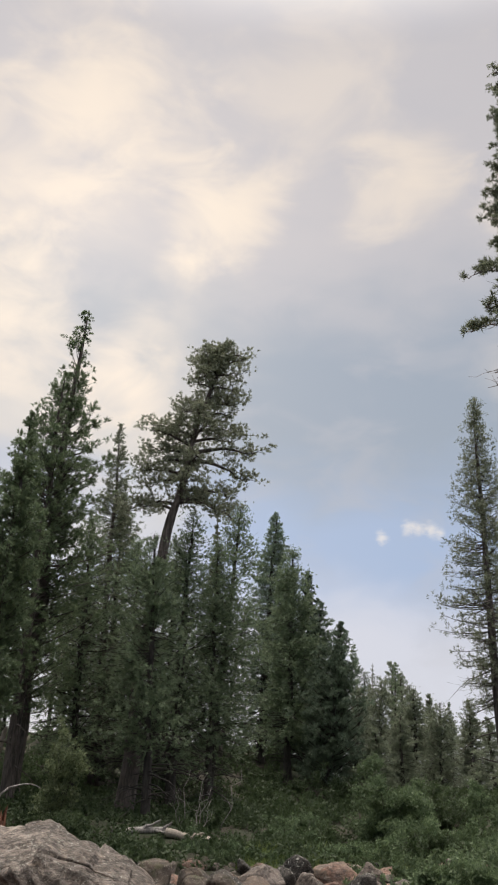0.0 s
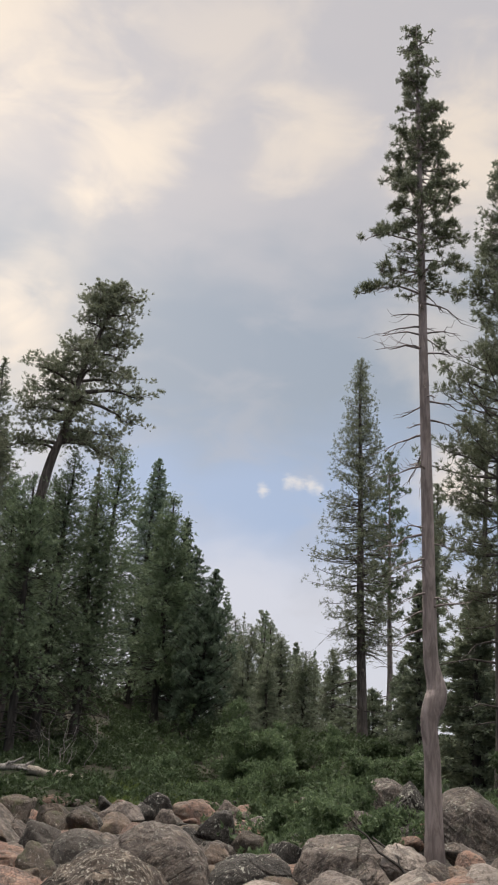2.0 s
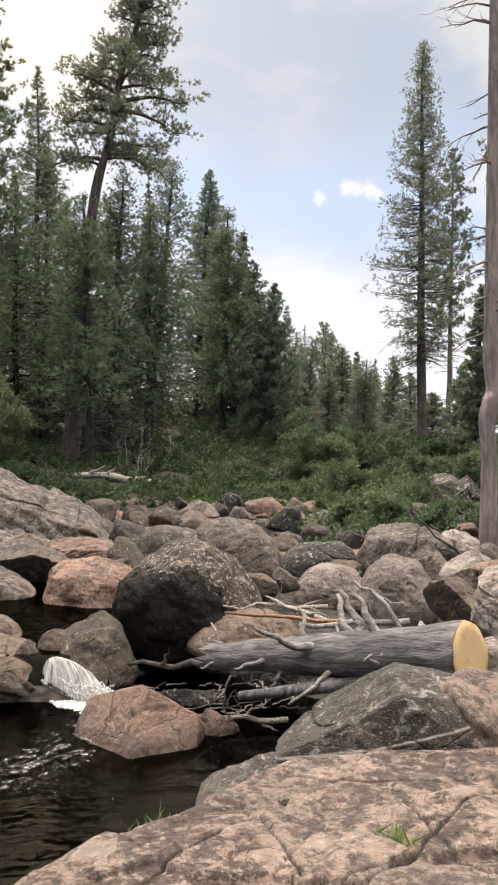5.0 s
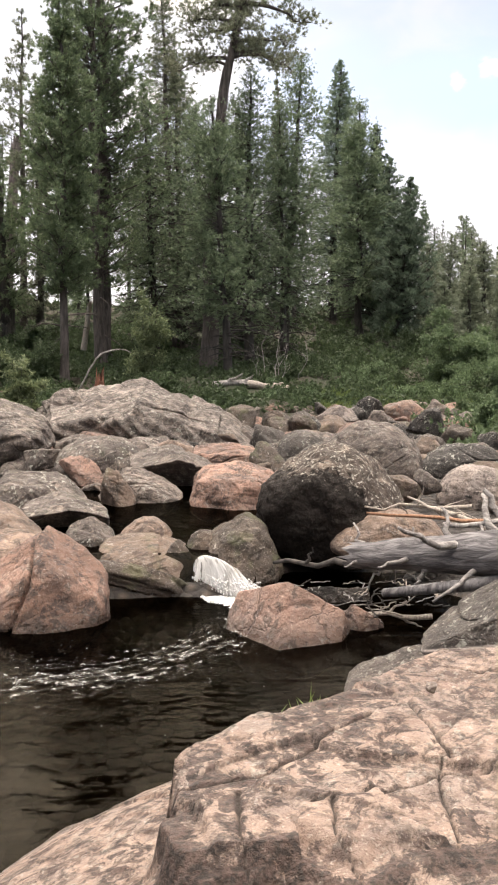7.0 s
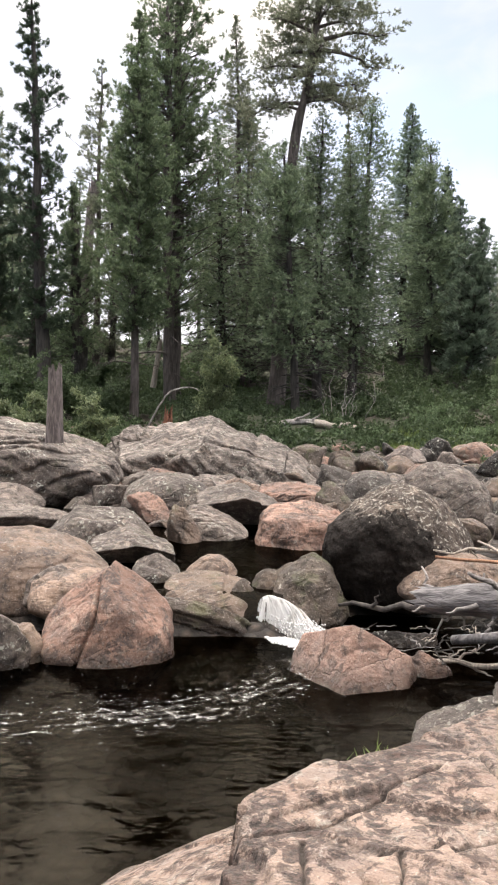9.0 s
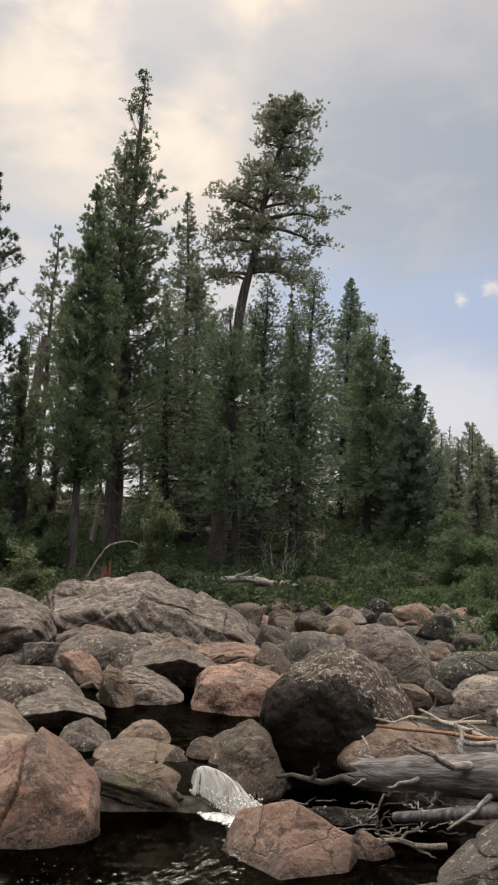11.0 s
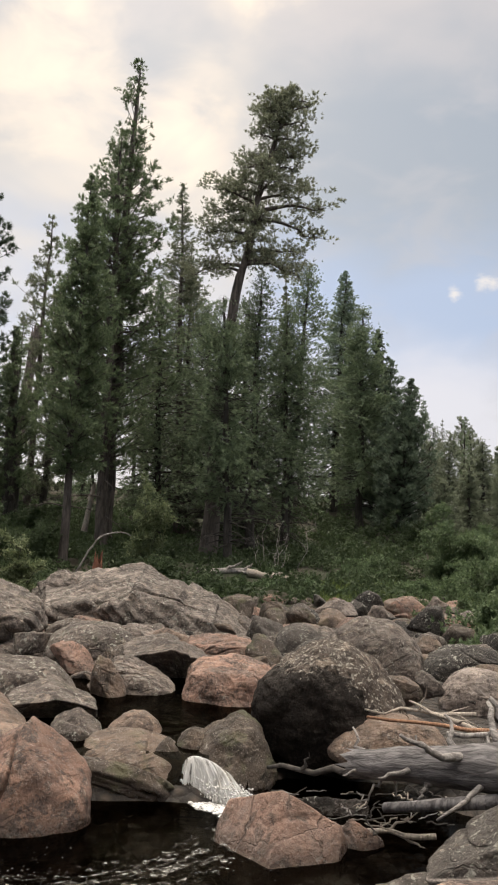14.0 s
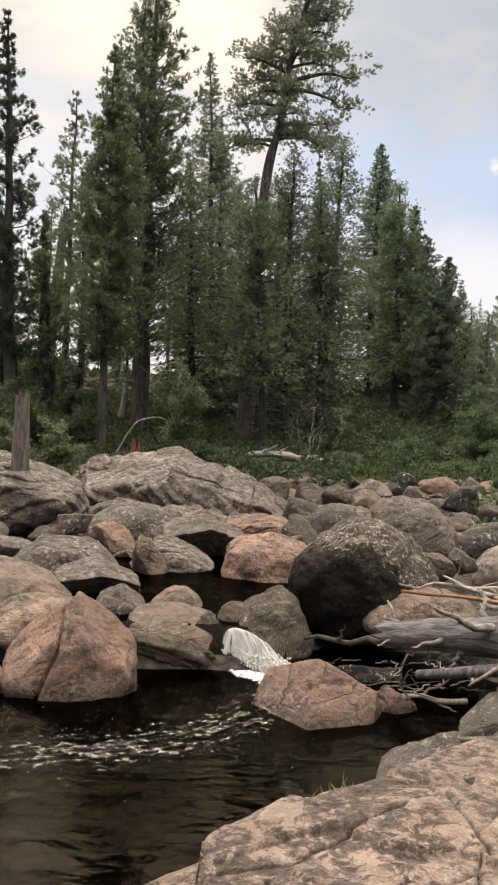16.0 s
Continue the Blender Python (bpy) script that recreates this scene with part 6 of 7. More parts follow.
# ---- shrubs ----
def shrub(name, loc, wide, tall, seed, leaves, label, count=2200, leaf=0.055, group="", stems=9):
    rng = np.random.default_rng(seed)
    root = new(name)
    root.location = loc
    tagged(root, label, "shrub", group)
    twigs, P = [], []
    for k in range(stems):
        a, lean = rng.uniform(0, 2 * np.pi), rng.uniform(0.1, 1.0)
        e = np.array([math.cos(a) * wide * 0.5 * lean, math.sin(a) * wide * 0.5 * lean, tall * rng.uniform(0.6, 1.0) * (1.05 - 0.35 * lean)])
        u = np.linspace(0, 1, 7)
        pl = e * np.stack([u ** 1.2, u ** 1.2, u ** 0.85], 1)
        pl[0, 2] = -0.15
        twigs.append(tube(pl, np.linspace(0.018, 0.004, 7), 4))
        for q in range(5):
            s = rng.uniform(0.25, 1.0)
            c = e * np.array([s ** 1.2, s ** 1.2, s ** 0.85])
            tip = c + rng.normal(size=3) * np.array([0.16 * wide, 0.16 * wide, 0.13 * tall])
            twigs.append(tube(bent(c, tip, 4, 0, 0.02, k + q), np.linspace(0.008, 0.003, 4), 3))
            m = count // (stems * 5)
            t = rng.random((m, 1)) ** 0.7
            P.append(c + (tip - c) * t + rng.normal(size=(m, 3)) * 0.06 * (0.5 + wide * 0.35))
    piece("branchwork", mesh_of("branchwork", *merge(twigs)), BARK_DARK, root)["kind"] = "stuff"
    P = np.concatenate(P)
    P[:, 2] = np.abs(P[:, 2])
    D = rng.normal(size=P.shape) + np.array([0, 0, 0.5])
    D /= np.linalg.norm(D, axis=1, keepdims=True)
    piece("leaves", mesh_of("leaves", *blades(rng, P, D, 2, leaf * 2, leaf * 0.42, 0.4), smooth=False), leaves, root)["kind"] = "stuff"
    return root


conifer("pine_tree", (-5.8, 37.6, 2.10), (-5.8, 37.6, 25.0), 0.3, 3.13, 201, "pine", NEEDLES_PINE, BARK_MID, "tall dense pine with clumped dark green needles on the bank", trunk=0.36, rows=66, per_row=6, tufts=12, blade=0.2, fan=13, dead=6, wide=0.017)
conifer("pine_tree", (-6.5, 32.3, 1.59), (-6.5, 32.4, 16.9), 0.22, 2.07, 202, "pine", NEEDLES_PINE, BARK_MID, "younger green pine with bushy limbs at the water side", trunk=0.16, rows=60, per_row=7, tufts=14, blade=0.2, fan=13, dead=6, wide=0.017, clump=0.24)
conifer("fir_tree", (-3.2, 45.9, 3.22), (-4.1, 45.8, 22.6), 0.06, 2.88, 203, "spire", NEEDLES_SPARSE, BARK_MID, "slender grey-green fir with a thin spire", trunk=0.22, rows=100, per_row=8, tufts=16, blade=0.18, fan=11, dead=12, kind_name='fir tree', wide=0.014)
conifer("fir_tree", (-3.8, 40.8, 2.39), (-4.4, 40.8, 15.3), 0.15, 3.25, 204, "mass", NEEDLES_FIR, BARK_DARK, "shaded fir with drooping limbs between the pines", trunk=0.18, rows=72, per_row=7, tufts=18, blade=0.2, fan=9, dead=34, kind_name='fir tree', wide=0.017)
LEANING_BOUGHS = [(0.716, 19, 2.95, -0.45, 0.42), (0.733, 1, 2.9, 0.15, 0.5), (0.628, 20, 2.85, -0.35, 0.15), (0.646, 15, 2.2, 0.1, 0.3), (0.62, -21, 2.3, -0.5, 0.3), (0.761, 0, 1.7, 0.1, 0.15), (0.786, 10, 2.0, 0.1, 0.15), (0.823, 0, 1.25, 0.1, 0.2), (0.848, 10, 1.48, 0.2, 0.2), (0.866, 5, 1.17, 0.1, 0.1), (0.891, 15, 1.09, 0.1, 0.1), (0.916, -25, 1.17, 0.1, 0.1), (0.947, 0, 1.21, 0.4, 0.1), (0.966, -5, 1.01, 0.2, 0.1), (0.617, 170, 2.2, -0.4, 0.25), (0.605, 190, 1.5, -0.1, 0.4), (0.671, 155, 1.8, -0.3, 0.15), (0.683, 185, 1.9, -0.1, 0.2), (0.713, 160, 1.8, -0.1, 0.2), (0.731, 155, 1.9, 0.2, 0.2), (0.749, 200, 1.9, 0.2, 0.15), (0.774, 160, 1.6, 0.2, 0.2), (0.792, 155, 1.75, 0.2, 0.2), (0.823, 180, 0.95, 0.1, 0.1), (0.854, 155, 0.88, 0.1, 0.1), (0.891, 195, 0.68, 0.1, 0.1), (0.916, 155, 0.75, 0.15, 0.1), (0.947, 180, 0.95, 0.2, 0.1), (0.969, 201, 0.82, 0.1, 0.1), (0.646, 70, 1.8, 0.1, 0.2), (0.695, 290, 1.6, 0.1, 0.2), (0.755, 100, 1.7, 0.1, 0.2), (0.804, 260, 1.17, 0.1, 0.2), (0.866, 70, 1.09, 0.1, 0.2), (0.928, 240, 0.82, 0.1, 0.2), (0.96, 115, 0.75, 0.1, 0.2), (0.64, 275, 1.7, 0.1, 0.2), (0.701, 85, 1.4, 0.1, 0.2), (0.768, 290, 1.5, 0.1, 0.2), (0.829, 100, 1.01, 0.1, 0.2), (0.897, 245, 0.82, 0.1, 0.2), (0.947, 105, 0.68, 0.1, 0.2)]
conifer("pine_tree", (-1.17, 36.0, 1.50), (1.2, 36.0, 22.9), 0.93, 0.9, 205, "column", NEEDLES_OLD, BARK_MID, "old leaning pine with a ragged flat-topped crown in tiers", trunk=0.36, rows=5, per_row=6, tufts=14, blade=0.16, fan=12, dead=3, dead_reach=1.6, droop=0.05, bow=-0.72, clump=0.28, wide=0.015, boughs=LEANING_BOUGHS, pad=0.34)
conifer("fir_tree", (-0.3, 34.0, 1.79), (-1.1, 34.0, 12.7), 0.26, 2.36, 206, "mass", NEEDLES_FIR, BARK_DARK, "shaded fir with dead lower limbs on the bank", trunk=0.16, rows=72, per_row=7, tufts=18, blade=0.2, fan=9, dead=34, kind_name='fir tree', wide=0.017)
conifer("fir_tree", (0.6, 38.0, 2.14), (0.4, 38.0, 15.0), 0.2, 3.2, 207, "mass", NEEDLES_FIR, BARK_DARK, "dense green fir on the bank", trunk=0.2, rows=72, per_row=7, tufts=18, blade=0.2, fan=9, dead=34, kind_name='fir tree', wide=0.017)
conifer("fir_tree", (2.5, 43.9, 2.85), (1.8, 44.0, 17.2), 0.35, 0.58, 208, "spire", NEEDLES_SPARSE, BARK_DEAD, "thin fir with a dead bare top", trunk=0.13, rows=30, per_row=4, tufts=6, blade=0.25, fan=6, dead=24, kind_name='fir tree')
conifer("fir_tree", (2.3, 41.9, 2.49), (2.9, 41.9, 16.9), 0.2, 3.2, 209, "mass", NEEDLES_FIR, BARK_DARK, "broad green fir on the bank", trunk=0.22, rows=72, per_row=7, tufts=18, blade=0.2, fan=9, dead=34, kind_name='fir tree', wide=0.017)
conifer("fir_tree", (6.0, 54.7, 4.84), (6.2, 54.6, 21.0), 0.12, 3.5, 210, "spire", NEEDLES_HILL, BARK_DARK, "dense pointed bluish green fir on the hill", trunk=0.3, rows=110, per_row=9, tufts=20, blade=0.2, fan=9, wide=0.018, dead=12, kind_name='fir tree')
conifer("fir_tree", (7.0, 49.5, 3.85), (6.7, 49.5, 17.0), 0.2, 2.80, 211, "mass", NEEDLES_FIR, BARK_DARK, "fir with dense limbs on the slope", trunk=0.22, rows=72, per_row=9, tufts=25, blade=0.2, fan=9, wide=0.017, dead=34, kind_name='fir tree')
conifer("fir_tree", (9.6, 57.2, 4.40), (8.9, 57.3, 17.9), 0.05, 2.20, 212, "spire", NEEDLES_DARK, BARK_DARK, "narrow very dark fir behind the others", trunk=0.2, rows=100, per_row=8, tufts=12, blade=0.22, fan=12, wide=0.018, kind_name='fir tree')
conifer("pine_tree", (8.6, 51.3, 3.69), (8.8, 51.2, 14.4), 0.08, 2.57, 213, "pine", NEEDLES_HILL, BARK_DARK, "green pine on the slope", trunk=0.2, rows=84, per_row=8, tufts=12, blade=0.17, fan=14, wide=0.016)
conifer("pine_tree", (8.7, 47.2, 2.98), (9.3, 47.1, 12.4), 0.1, 2.53, 214, "pine", NEEDLES_HILL, BARK_DARK, "green pine with a leaning trunk on the slope", trunk=0.2, rows=84, per_row=8, tufts=12, blade=0.17, fan=14, wide=0.016)
conifer("fir_tree", (11.0, 50.8, 3.19), (11.2, 50.8, 9.4), 0.06, 2.40, 215, "spire", NEEDLES_HAZE_LIT, BARK_DARK, "small fir on the slope", trunk=0.15, rows=50, per_row=6, tufts=17, blade=0.19, fan=11, wide=0.014, kind_name='fir tree')
conifer("fir_tree", (18.5, 77.8, 3.74), (18.3, 77.9, 15.3), 0.4, 0.74, 216, "spire", NEEDLES_SPARSE, BARK_DEAD, "thin bare fir far off", trunk=0.15, rows=20, per_row=4, tufts=11, blade=0.19, fan=6, wide=0.014, dead=10, kind_name='fir tree')
conifer("pine_tree", (20.3, 77.4, 3.90), (19.9, 77.5, 15.5), 0.1, 2.90, 217, "sparse", NEEDLES_HAZE_LIT, BARK_DARK, "open-crowned pine far off", trunk=0.3, rows=40, per_row=5, tufts=19, blade=0.19, fan=12, wide=0.014)
conifer("fir_tree", (17.0, 59.6, 3.70), (16.9, 59.6, 10.8), 0.05, 2.45, 218, "spire", NEEDLES_HAZE_LIT, BARK_DARK, "dark fir beyond the bend", trunk=0.2, rows=60, per_row=6, tufts=18, blade=0.19, fan=12, wide=0.014, kind_name='fir tree')
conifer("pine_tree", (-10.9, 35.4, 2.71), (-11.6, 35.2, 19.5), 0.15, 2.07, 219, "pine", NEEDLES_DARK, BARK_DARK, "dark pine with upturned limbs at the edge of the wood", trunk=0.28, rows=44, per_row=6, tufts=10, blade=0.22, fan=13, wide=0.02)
conifer("pine_tree", (-11.5, 46.6, 3.72), (-11.4, 46.6, 20.6), 0.42, 2.22, 220, "sparse", NEEDLES_SPARSE, BARK_MID, "thin sparse pine with an open crown", trunk=0.2, rows=30, per_row=5, tufts=7, blade=0.22, fan=10, dead=16, wide=0.02)
conifer("pine_tree", (-10.8, 40.6, 2.90), (-11.2, 40.5, 12.4), 0.15, 2.08, 221, "pine", NEEDLES_PINE, BARK_DARK, "green pine behind the broken trunk", trunk=0.4, rows=50, per_row=5, tufts=10, blade=0.22, fan=10, dead=20, wide=0.02)
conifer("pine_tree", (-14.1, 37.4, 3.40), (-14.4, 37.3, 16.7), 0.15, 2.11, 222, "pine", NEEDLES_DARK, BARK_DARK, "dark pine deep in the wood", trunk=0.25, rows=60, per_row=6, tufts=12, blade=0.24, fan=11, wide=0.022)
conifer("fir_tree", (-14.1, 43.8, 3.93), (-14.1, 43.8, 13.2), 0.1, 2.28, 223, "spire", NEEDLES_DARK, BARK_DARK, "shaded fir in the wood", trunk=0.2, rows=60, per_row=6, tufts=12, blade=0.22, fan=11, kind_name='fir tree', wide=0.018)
conifer("pine_tree", (-10.4, 45.8, 3.28), (-10.4, 45.8, 16.2), 0.1, 2.02, 224, "sparse", NEEDLES_SPARSE, BARK_DARK, "open pine in the wood", trunk=0.2, rows=60, per_row=5, tufts=11, blade=0.24, fan=10, dead=10, wide=0.022)
conifer("pine_tree", (-5.8, 36.5, 2.01), (-6.2, 36.5, 21.0), 0.18, 3.66, 236, "pine", NEEDLES_PINE, BARK_MID, "broad bushy pine beside the tallest one", trunk=0.25, rows=54, per_row=7, tufts=12, blade=0.2, fan=13, dead=6, wide=0.017, clump=0.24)
conifer("fir_tree", (8.0, 61.7, 5.85), (7.6, 61.7, 18.6), 0.08, 2.0, 237, "mass", NEEDLES_FIR, BARK_DARK, "fir behind the bank trees", trunk=0.2, rows=56, per_row=8, tufts=16, blade=0.2, fan=8, wide=0.018, kind_name='fir tree')
conifer("fir_tree", (-5.4, 57.7, 5.29), (-6.2, 57.7, 15.6), 0.3, 3.83, 240, "spire", NEEDLES_SPARSE, BARK_DARK, "fir deep in the wood", trunk=0.2, rows=50, per_row=7, tufts=12, blade=0.3, fan=8, wide=0.026, kind_name='fir tree')
conifer("fir_tree", (14.6, 54.1, 3.49), (14.5, 54.1, 8.5), 0.05, 2.03, 241, "spire", NEEDLES_HAZE_LIT, BARK_DARK, "bushy fir by the bend", trunk=0.15, rows=50, per_row=6, tufts=17, blade=0.19, fan=11, wide=0.014, kind_name='fir tree')
conifer("fir_tree", (11.7, 48.6, 3.13), (11.6, 48.6, 6.9), 0.04, 1.81, 242, "spire", NEEDLES_HAZE_LIT, BARK_DARK, "bushy fir on the slope", trunk=0.15, rows=50, per_row=6, tufts=17, blade=0.19, fan=11, wide=0.014, kind_name='fir tree')
conifer("fir_tree", (-1.4, 44.0, 2.86), (-2.2, 43.9, 15.1), 0.15, 3.05, 248, "mass", NEEDLES_FIR, BARK_DARK, "dense fir behind the leaning pine", trunk=0.18, rows=72, per_row=7, tufts=18, blade=0.2, wide=0.017, fan=8, dead=34, kind_name='fir tree')
conifer("fir_tree", (2.2, 39.9, 2.32), (1.8, 40.0, 14.2), 0.26, 2.51, 249, "mass", NEEDLES_FIR, BARK_DARK, "green fir on the bank", trunk=0.16, rows=72, per_row=7, tufts=18, blade=0.2, wide=0.017, fan=8, dead=34, kind_name='fir tree')
conifer("fir_tree", (-2.9, 47.0, 3.27), (-3.5, 47.0, 19.5), 0.08, 2.7, 251, "mass", NEEDLES_FIR, BARK_DARK, "shaded full fir behind the slender one", trunk=0.18, rows=72, per_row=8, tufts=21, blade=0.2, wide=0.017, fan=8, dead=24, kind_name='fir tree')
conifer("fir_tree", (0.3, 45.0, 2.90), (-0.2, 45.0, 15.6), 0.08, 2.6, 252, "mass", NEEDLES_FIR, BARK_DARK, "full fir behind the leaning pine", trunk=0.18, rows=72, per_row=8, tufts=21, blade=0.2, wide=0.017, fan=8, dead=24, kind_name='fir tree')
conifer("fir_tree", (14.2, 58.0, 3.40), (14.2, 58.0, 11.0), 0.06, 2.5, 254, "mass", NEEDLES_HAZE_LIT, BARK_DARK, "pale full fir by the bend", trunk=0.15, rows=40, per_row=9, tufts=16, blade=0.2, fan=9, wide=0.016, dead=6, kind_name='fir tree')
conifer("fir_tree", (17.3, 62.0, 3.40), (17.3, 62.0, 11.4), 0.06, 2.5, 255, "mass", NEEDLES_HAZE_LIT, BARK_DARK, "pale full fir by the bend", trunk=0.15, rows=40, per_row=9, tufts=16, blade=0.2, fan=9, wide=0.016, dead=6, kind_name='fir tree')
conifer("fir_tree", (17.6, 56.0, 3.40), (17.6, 56.0, 9.6), 0.06, 2.2, 256, "mass", NEEDLES_HAZE_LIT, BARK_DARK, "soft green fir at the far bend", trunk=0.15, rows=40, per_row=9, tufts=16, blade=0.2, fan=9, wide=0.016, dead=6, kind_name='fir tree')
conifer("fir_tree", (21.0, 60.0, 3.40), (21.0, 60.0, 9.4), 0.06, 2.2, 257, "mass", NEEDLES_HAZE_LIT, BARK_DARK, "soft green fir at the far bend", trunk=0.15, rows=40, per_row=9, tufts=16, blade=0.2, fan=9, wide=0.016, dead=6, kind_name='fir tree')
conifer("fir_tree", (13.5, 60.0, 3.40), (13.5, 60.0, 11.8), 0.06, 2.2, 258, "mass", NEEDLES_HAZE_LIT, BARK_DARK, "soft green fir at the far bend", trunk=0.15, rows=40, per_row=9, tufts=16, blade=0.2, fan=9, wide=0.016, dead=6, kind_name='fir tree')
conifer("fir_tree", (19.7, 52.4, 3.89), (19.4, 52.5, 8.5), 0.04, 2.03, 243, "spire", NEEDLES_HAZE_LIT, BARK_DARK, "green fir below the slender pine", trunk=0.14, rows=45, per_row=6, tufts=16, blade=0.19, fan=11, wide=0.014, kind_name='fir tree')
conifer("fir_tree", (18.0, 44.5, 3.76), (17.8, 44.6, 6.6), 0.04, 1.74, 244, "spire", NEEDLES_HAZE_LIT, BARK_DARK, "green fir below the slender pine", trunk=0.12, rows=40, per_row=6, tufts=16, blade=0.19, fan=11, wide=0.014, kind_name='fir tree')
conifer("fir_tree", (17.0, 38.4, 3.22), (16.9, 38.5, 7.5), 0.04, 1.52, 245, "spire", NEEDLES_HAZE_LIT, BARK_DARK, "green fir below the pines", trunk=0.12, rows=40, per_row=6, tufts=16, blade=0.19, fan=11, wide=0.014, kind_name='fir tree')
conifer("pine_tree", (16.3, 29.8, 2.50), (16.6, 29.7, 19.7), 0.3, 1.7, 246, "sparse", NEEDLES_SPARSE, BARK_MID, "open pine behind the edge trees", trunk=0.14, rows=40, per_row=5, tufts=10, blade=0.2, fan=9, wide=0.014, dead=10)
conifer("fir_tree", (14.3, 26.4, 2.09), (14.3, 26.4, 7.2), 0.03, 1.68, 247, "spire", NEEDLES_HAZE_LIT, BARK_DARK, "dark spreading fir under the pines", trunk=0.14, rows=45, per_row=7, tufts=19, blade=0.19, fan=9, kind_name='fir tree')
conifer("pine_tree", (16.3, 42.0, 3.46), (15.6, 42.2, 24.7), 0.22, 3.0, 225, "sparse", NEEDLES_SPARSE, BARK_MID, "tall slender pine with open grey-green limbs", trunk=0.26, rows=88, per_row=7, tufts=16, blade=0.19, fan=8, dead=16, wide=0.012, droop=0.42, clump=0.30)
conifer("pine_tree", (18.7, 44.2, 3.78), (18.4, 44.3, 20.1), 0.4, 2.22, 226, "sparse", NEEDLES_PINE, BARK_PINE, "thin pine with a high green crown", trunk=0.16, rows=44, per_row=5, tufts=12, blade=0.2, fan=14, dead=16, wide=0.014)
TALL_BOUGHS = [(0.599, 180, 1.35, -0.25, 0.5), (0.625, 174, 0.9, -0.1, 0.4), (0.664, 185, 1.3, -0.1, 0.5), (0.678, 165, 0.9, 0, 0.4), (0.703, 190, 0.7, 0.1, 0.3), (0.732, 190, 0.8, 0.1, 0.25), (0.753, 160, 0.7, 0.1, 0.2), (0.783, 160, 0.7, 0.1, 0.2), (0.809, 185, 0.55, 0.1, 0.2), (0.606, -10, 0.8, -0.1, 0.7), (0.643, -5, 0.9, 0, 0.4), (0.668, -20, 1.0, 0.1, 0.3), (0.689, -10, 0.85, 0.1, 0.3), (0.717, -10, 0.9, 0.15, 0.2), (0.746, -10, 0.8, 0.1, 0.2), (0.768, 0, 0.75, 0.1, 0.2), (0.797, 0, 0.7, 0.1, 0.2), (0.823, -15, 0.6, 0.1, 0.2), (0.8, 292, 0.55, 0.1, 0.35), (0.807, 30, 0.54, 0.1, 0.35), (0.815, 64, 0.53, 0.1, 0.35), (0.83, 65, 0.51, 0.1, 0.35), (0.837, 288, 0.5, 0.1, 0.35), (0.844, 312, 0.49, 0.1, 0.35), (0.859, 14, 0.47, 0.1, 0.35), (0.867, 33, 0.45, 0.1, 0.35), (0.874, 119, 0.44, 0.1, 0.35), (0.889, 223, 0.42, 0.1, 0.35), (0.896, 172, 0.4, 0.1, 0.35), (0.904, 95, 0.4, 0.1, 0.35), (0.918, 248, 0.37, 0.1, 0.35), (0.926, 264, 0.35, 0.1, 0.35), (0.933, 11, 0.34, 0.1, 0.35), (0.948, 162, 0.31, 0.1, 0.35), (0.955, 140, 0.29, 0.1, 0.35), (0.963, 319, 0.27, 0.1, 0.35), (0.978, 151, 0.23, 0.1, 0.35), (0.985, 155, 0.21, 0.1, 0.35)]
conifer("pine_tree", (7.4, 15.3, 0.95), (6.9, 15.5, 20.38), 0.60, 0.85, 227, "sparse", NEEDLES_SPARSE, BARK_PINE, "tall bare-trunked pine with a swollen knee in its trunk", trunk=0.15, rows=44, per_row=5, tufts=11, blade=0.12, wide=0.009, fan=11, dead=40, burl=(0.155, 0.42, 0.12), clump=0.10, dead_reach=1.25, boughs=TALL_BOUGHS, pad=0.105)
conifer("pine_tree", (11.9, 21.0, 1.70), (12.3, 20.8, 21.7), 0.24, 2.3, 228, "sparse", NEEDLES_SPARSE, BARK_MID, "open green pine at the edge of the bank", trunk=0.13, rows=56, per_row=7, tufts=20, blade=0.17, fan=11, wide=0.013, clump=0.2, dead=10)
conifer("fir_tree", (12.8, 23.8, 1.88), (12.8, 23.8, 8.1), 0.03, 1.69, 229, "spire", NEEDLES_HAZE_LIT, BARK_DARK, "low spreading green fir under the pines", trunk=0.14, rows=50, per_row=7, tufts=21, blade=0.19, fan=9, kind_name='fir tree')
conifer("pine_tree", (22.4, 46.9, 3.97), (22.4, 47.0, 18.3), 0.1, 1.03, 230, "sparse", NEEDLES_HAZE_LIT, BARK_DARK, "thin pine behind the tall one", trunk=0.16, rows=50, per_row=5, tufts=9, blade=0.34, fan=8, dead=6)
conifer("fir_tree", (15.1, 32.7, 2.65), (15.0, 32.7, 10.1), 0.05, 1.13, 231, "spire", NEEDLES_HAZE_LIT, BARK_DARK, "green fir behind the tall pine", trunk=0.14, rows=50, per_row=6, tufts=18, blade=0.19, fan=8, kind_name='fir tree')
conifer("fir_tree", (20.6, 58.5, 3.93), (20.4, 58.6, 10.3), 0.05, 1.64, 232, "spire", NEEDLES_HAZE_LIT, BARK_DARK, "small fir at the far bend", trunk=0.14, rows=40, per_row=6, tufts=16, blade=0.19, fan=11, wide=0.014, kind_name='fir tree')
conifer("pine_tree", (20.6, 66.9, 3.93), (20.2, 67.0, 11.5), 0.05, 1.85, 233, "pine", NEEDLES_HAZE_LIT, BARK_DARK, "pine at the far bend", trunk=0.16, rows=40, per_row=6, tufts=16, blade=0.19, fan=11, wide=0.014)
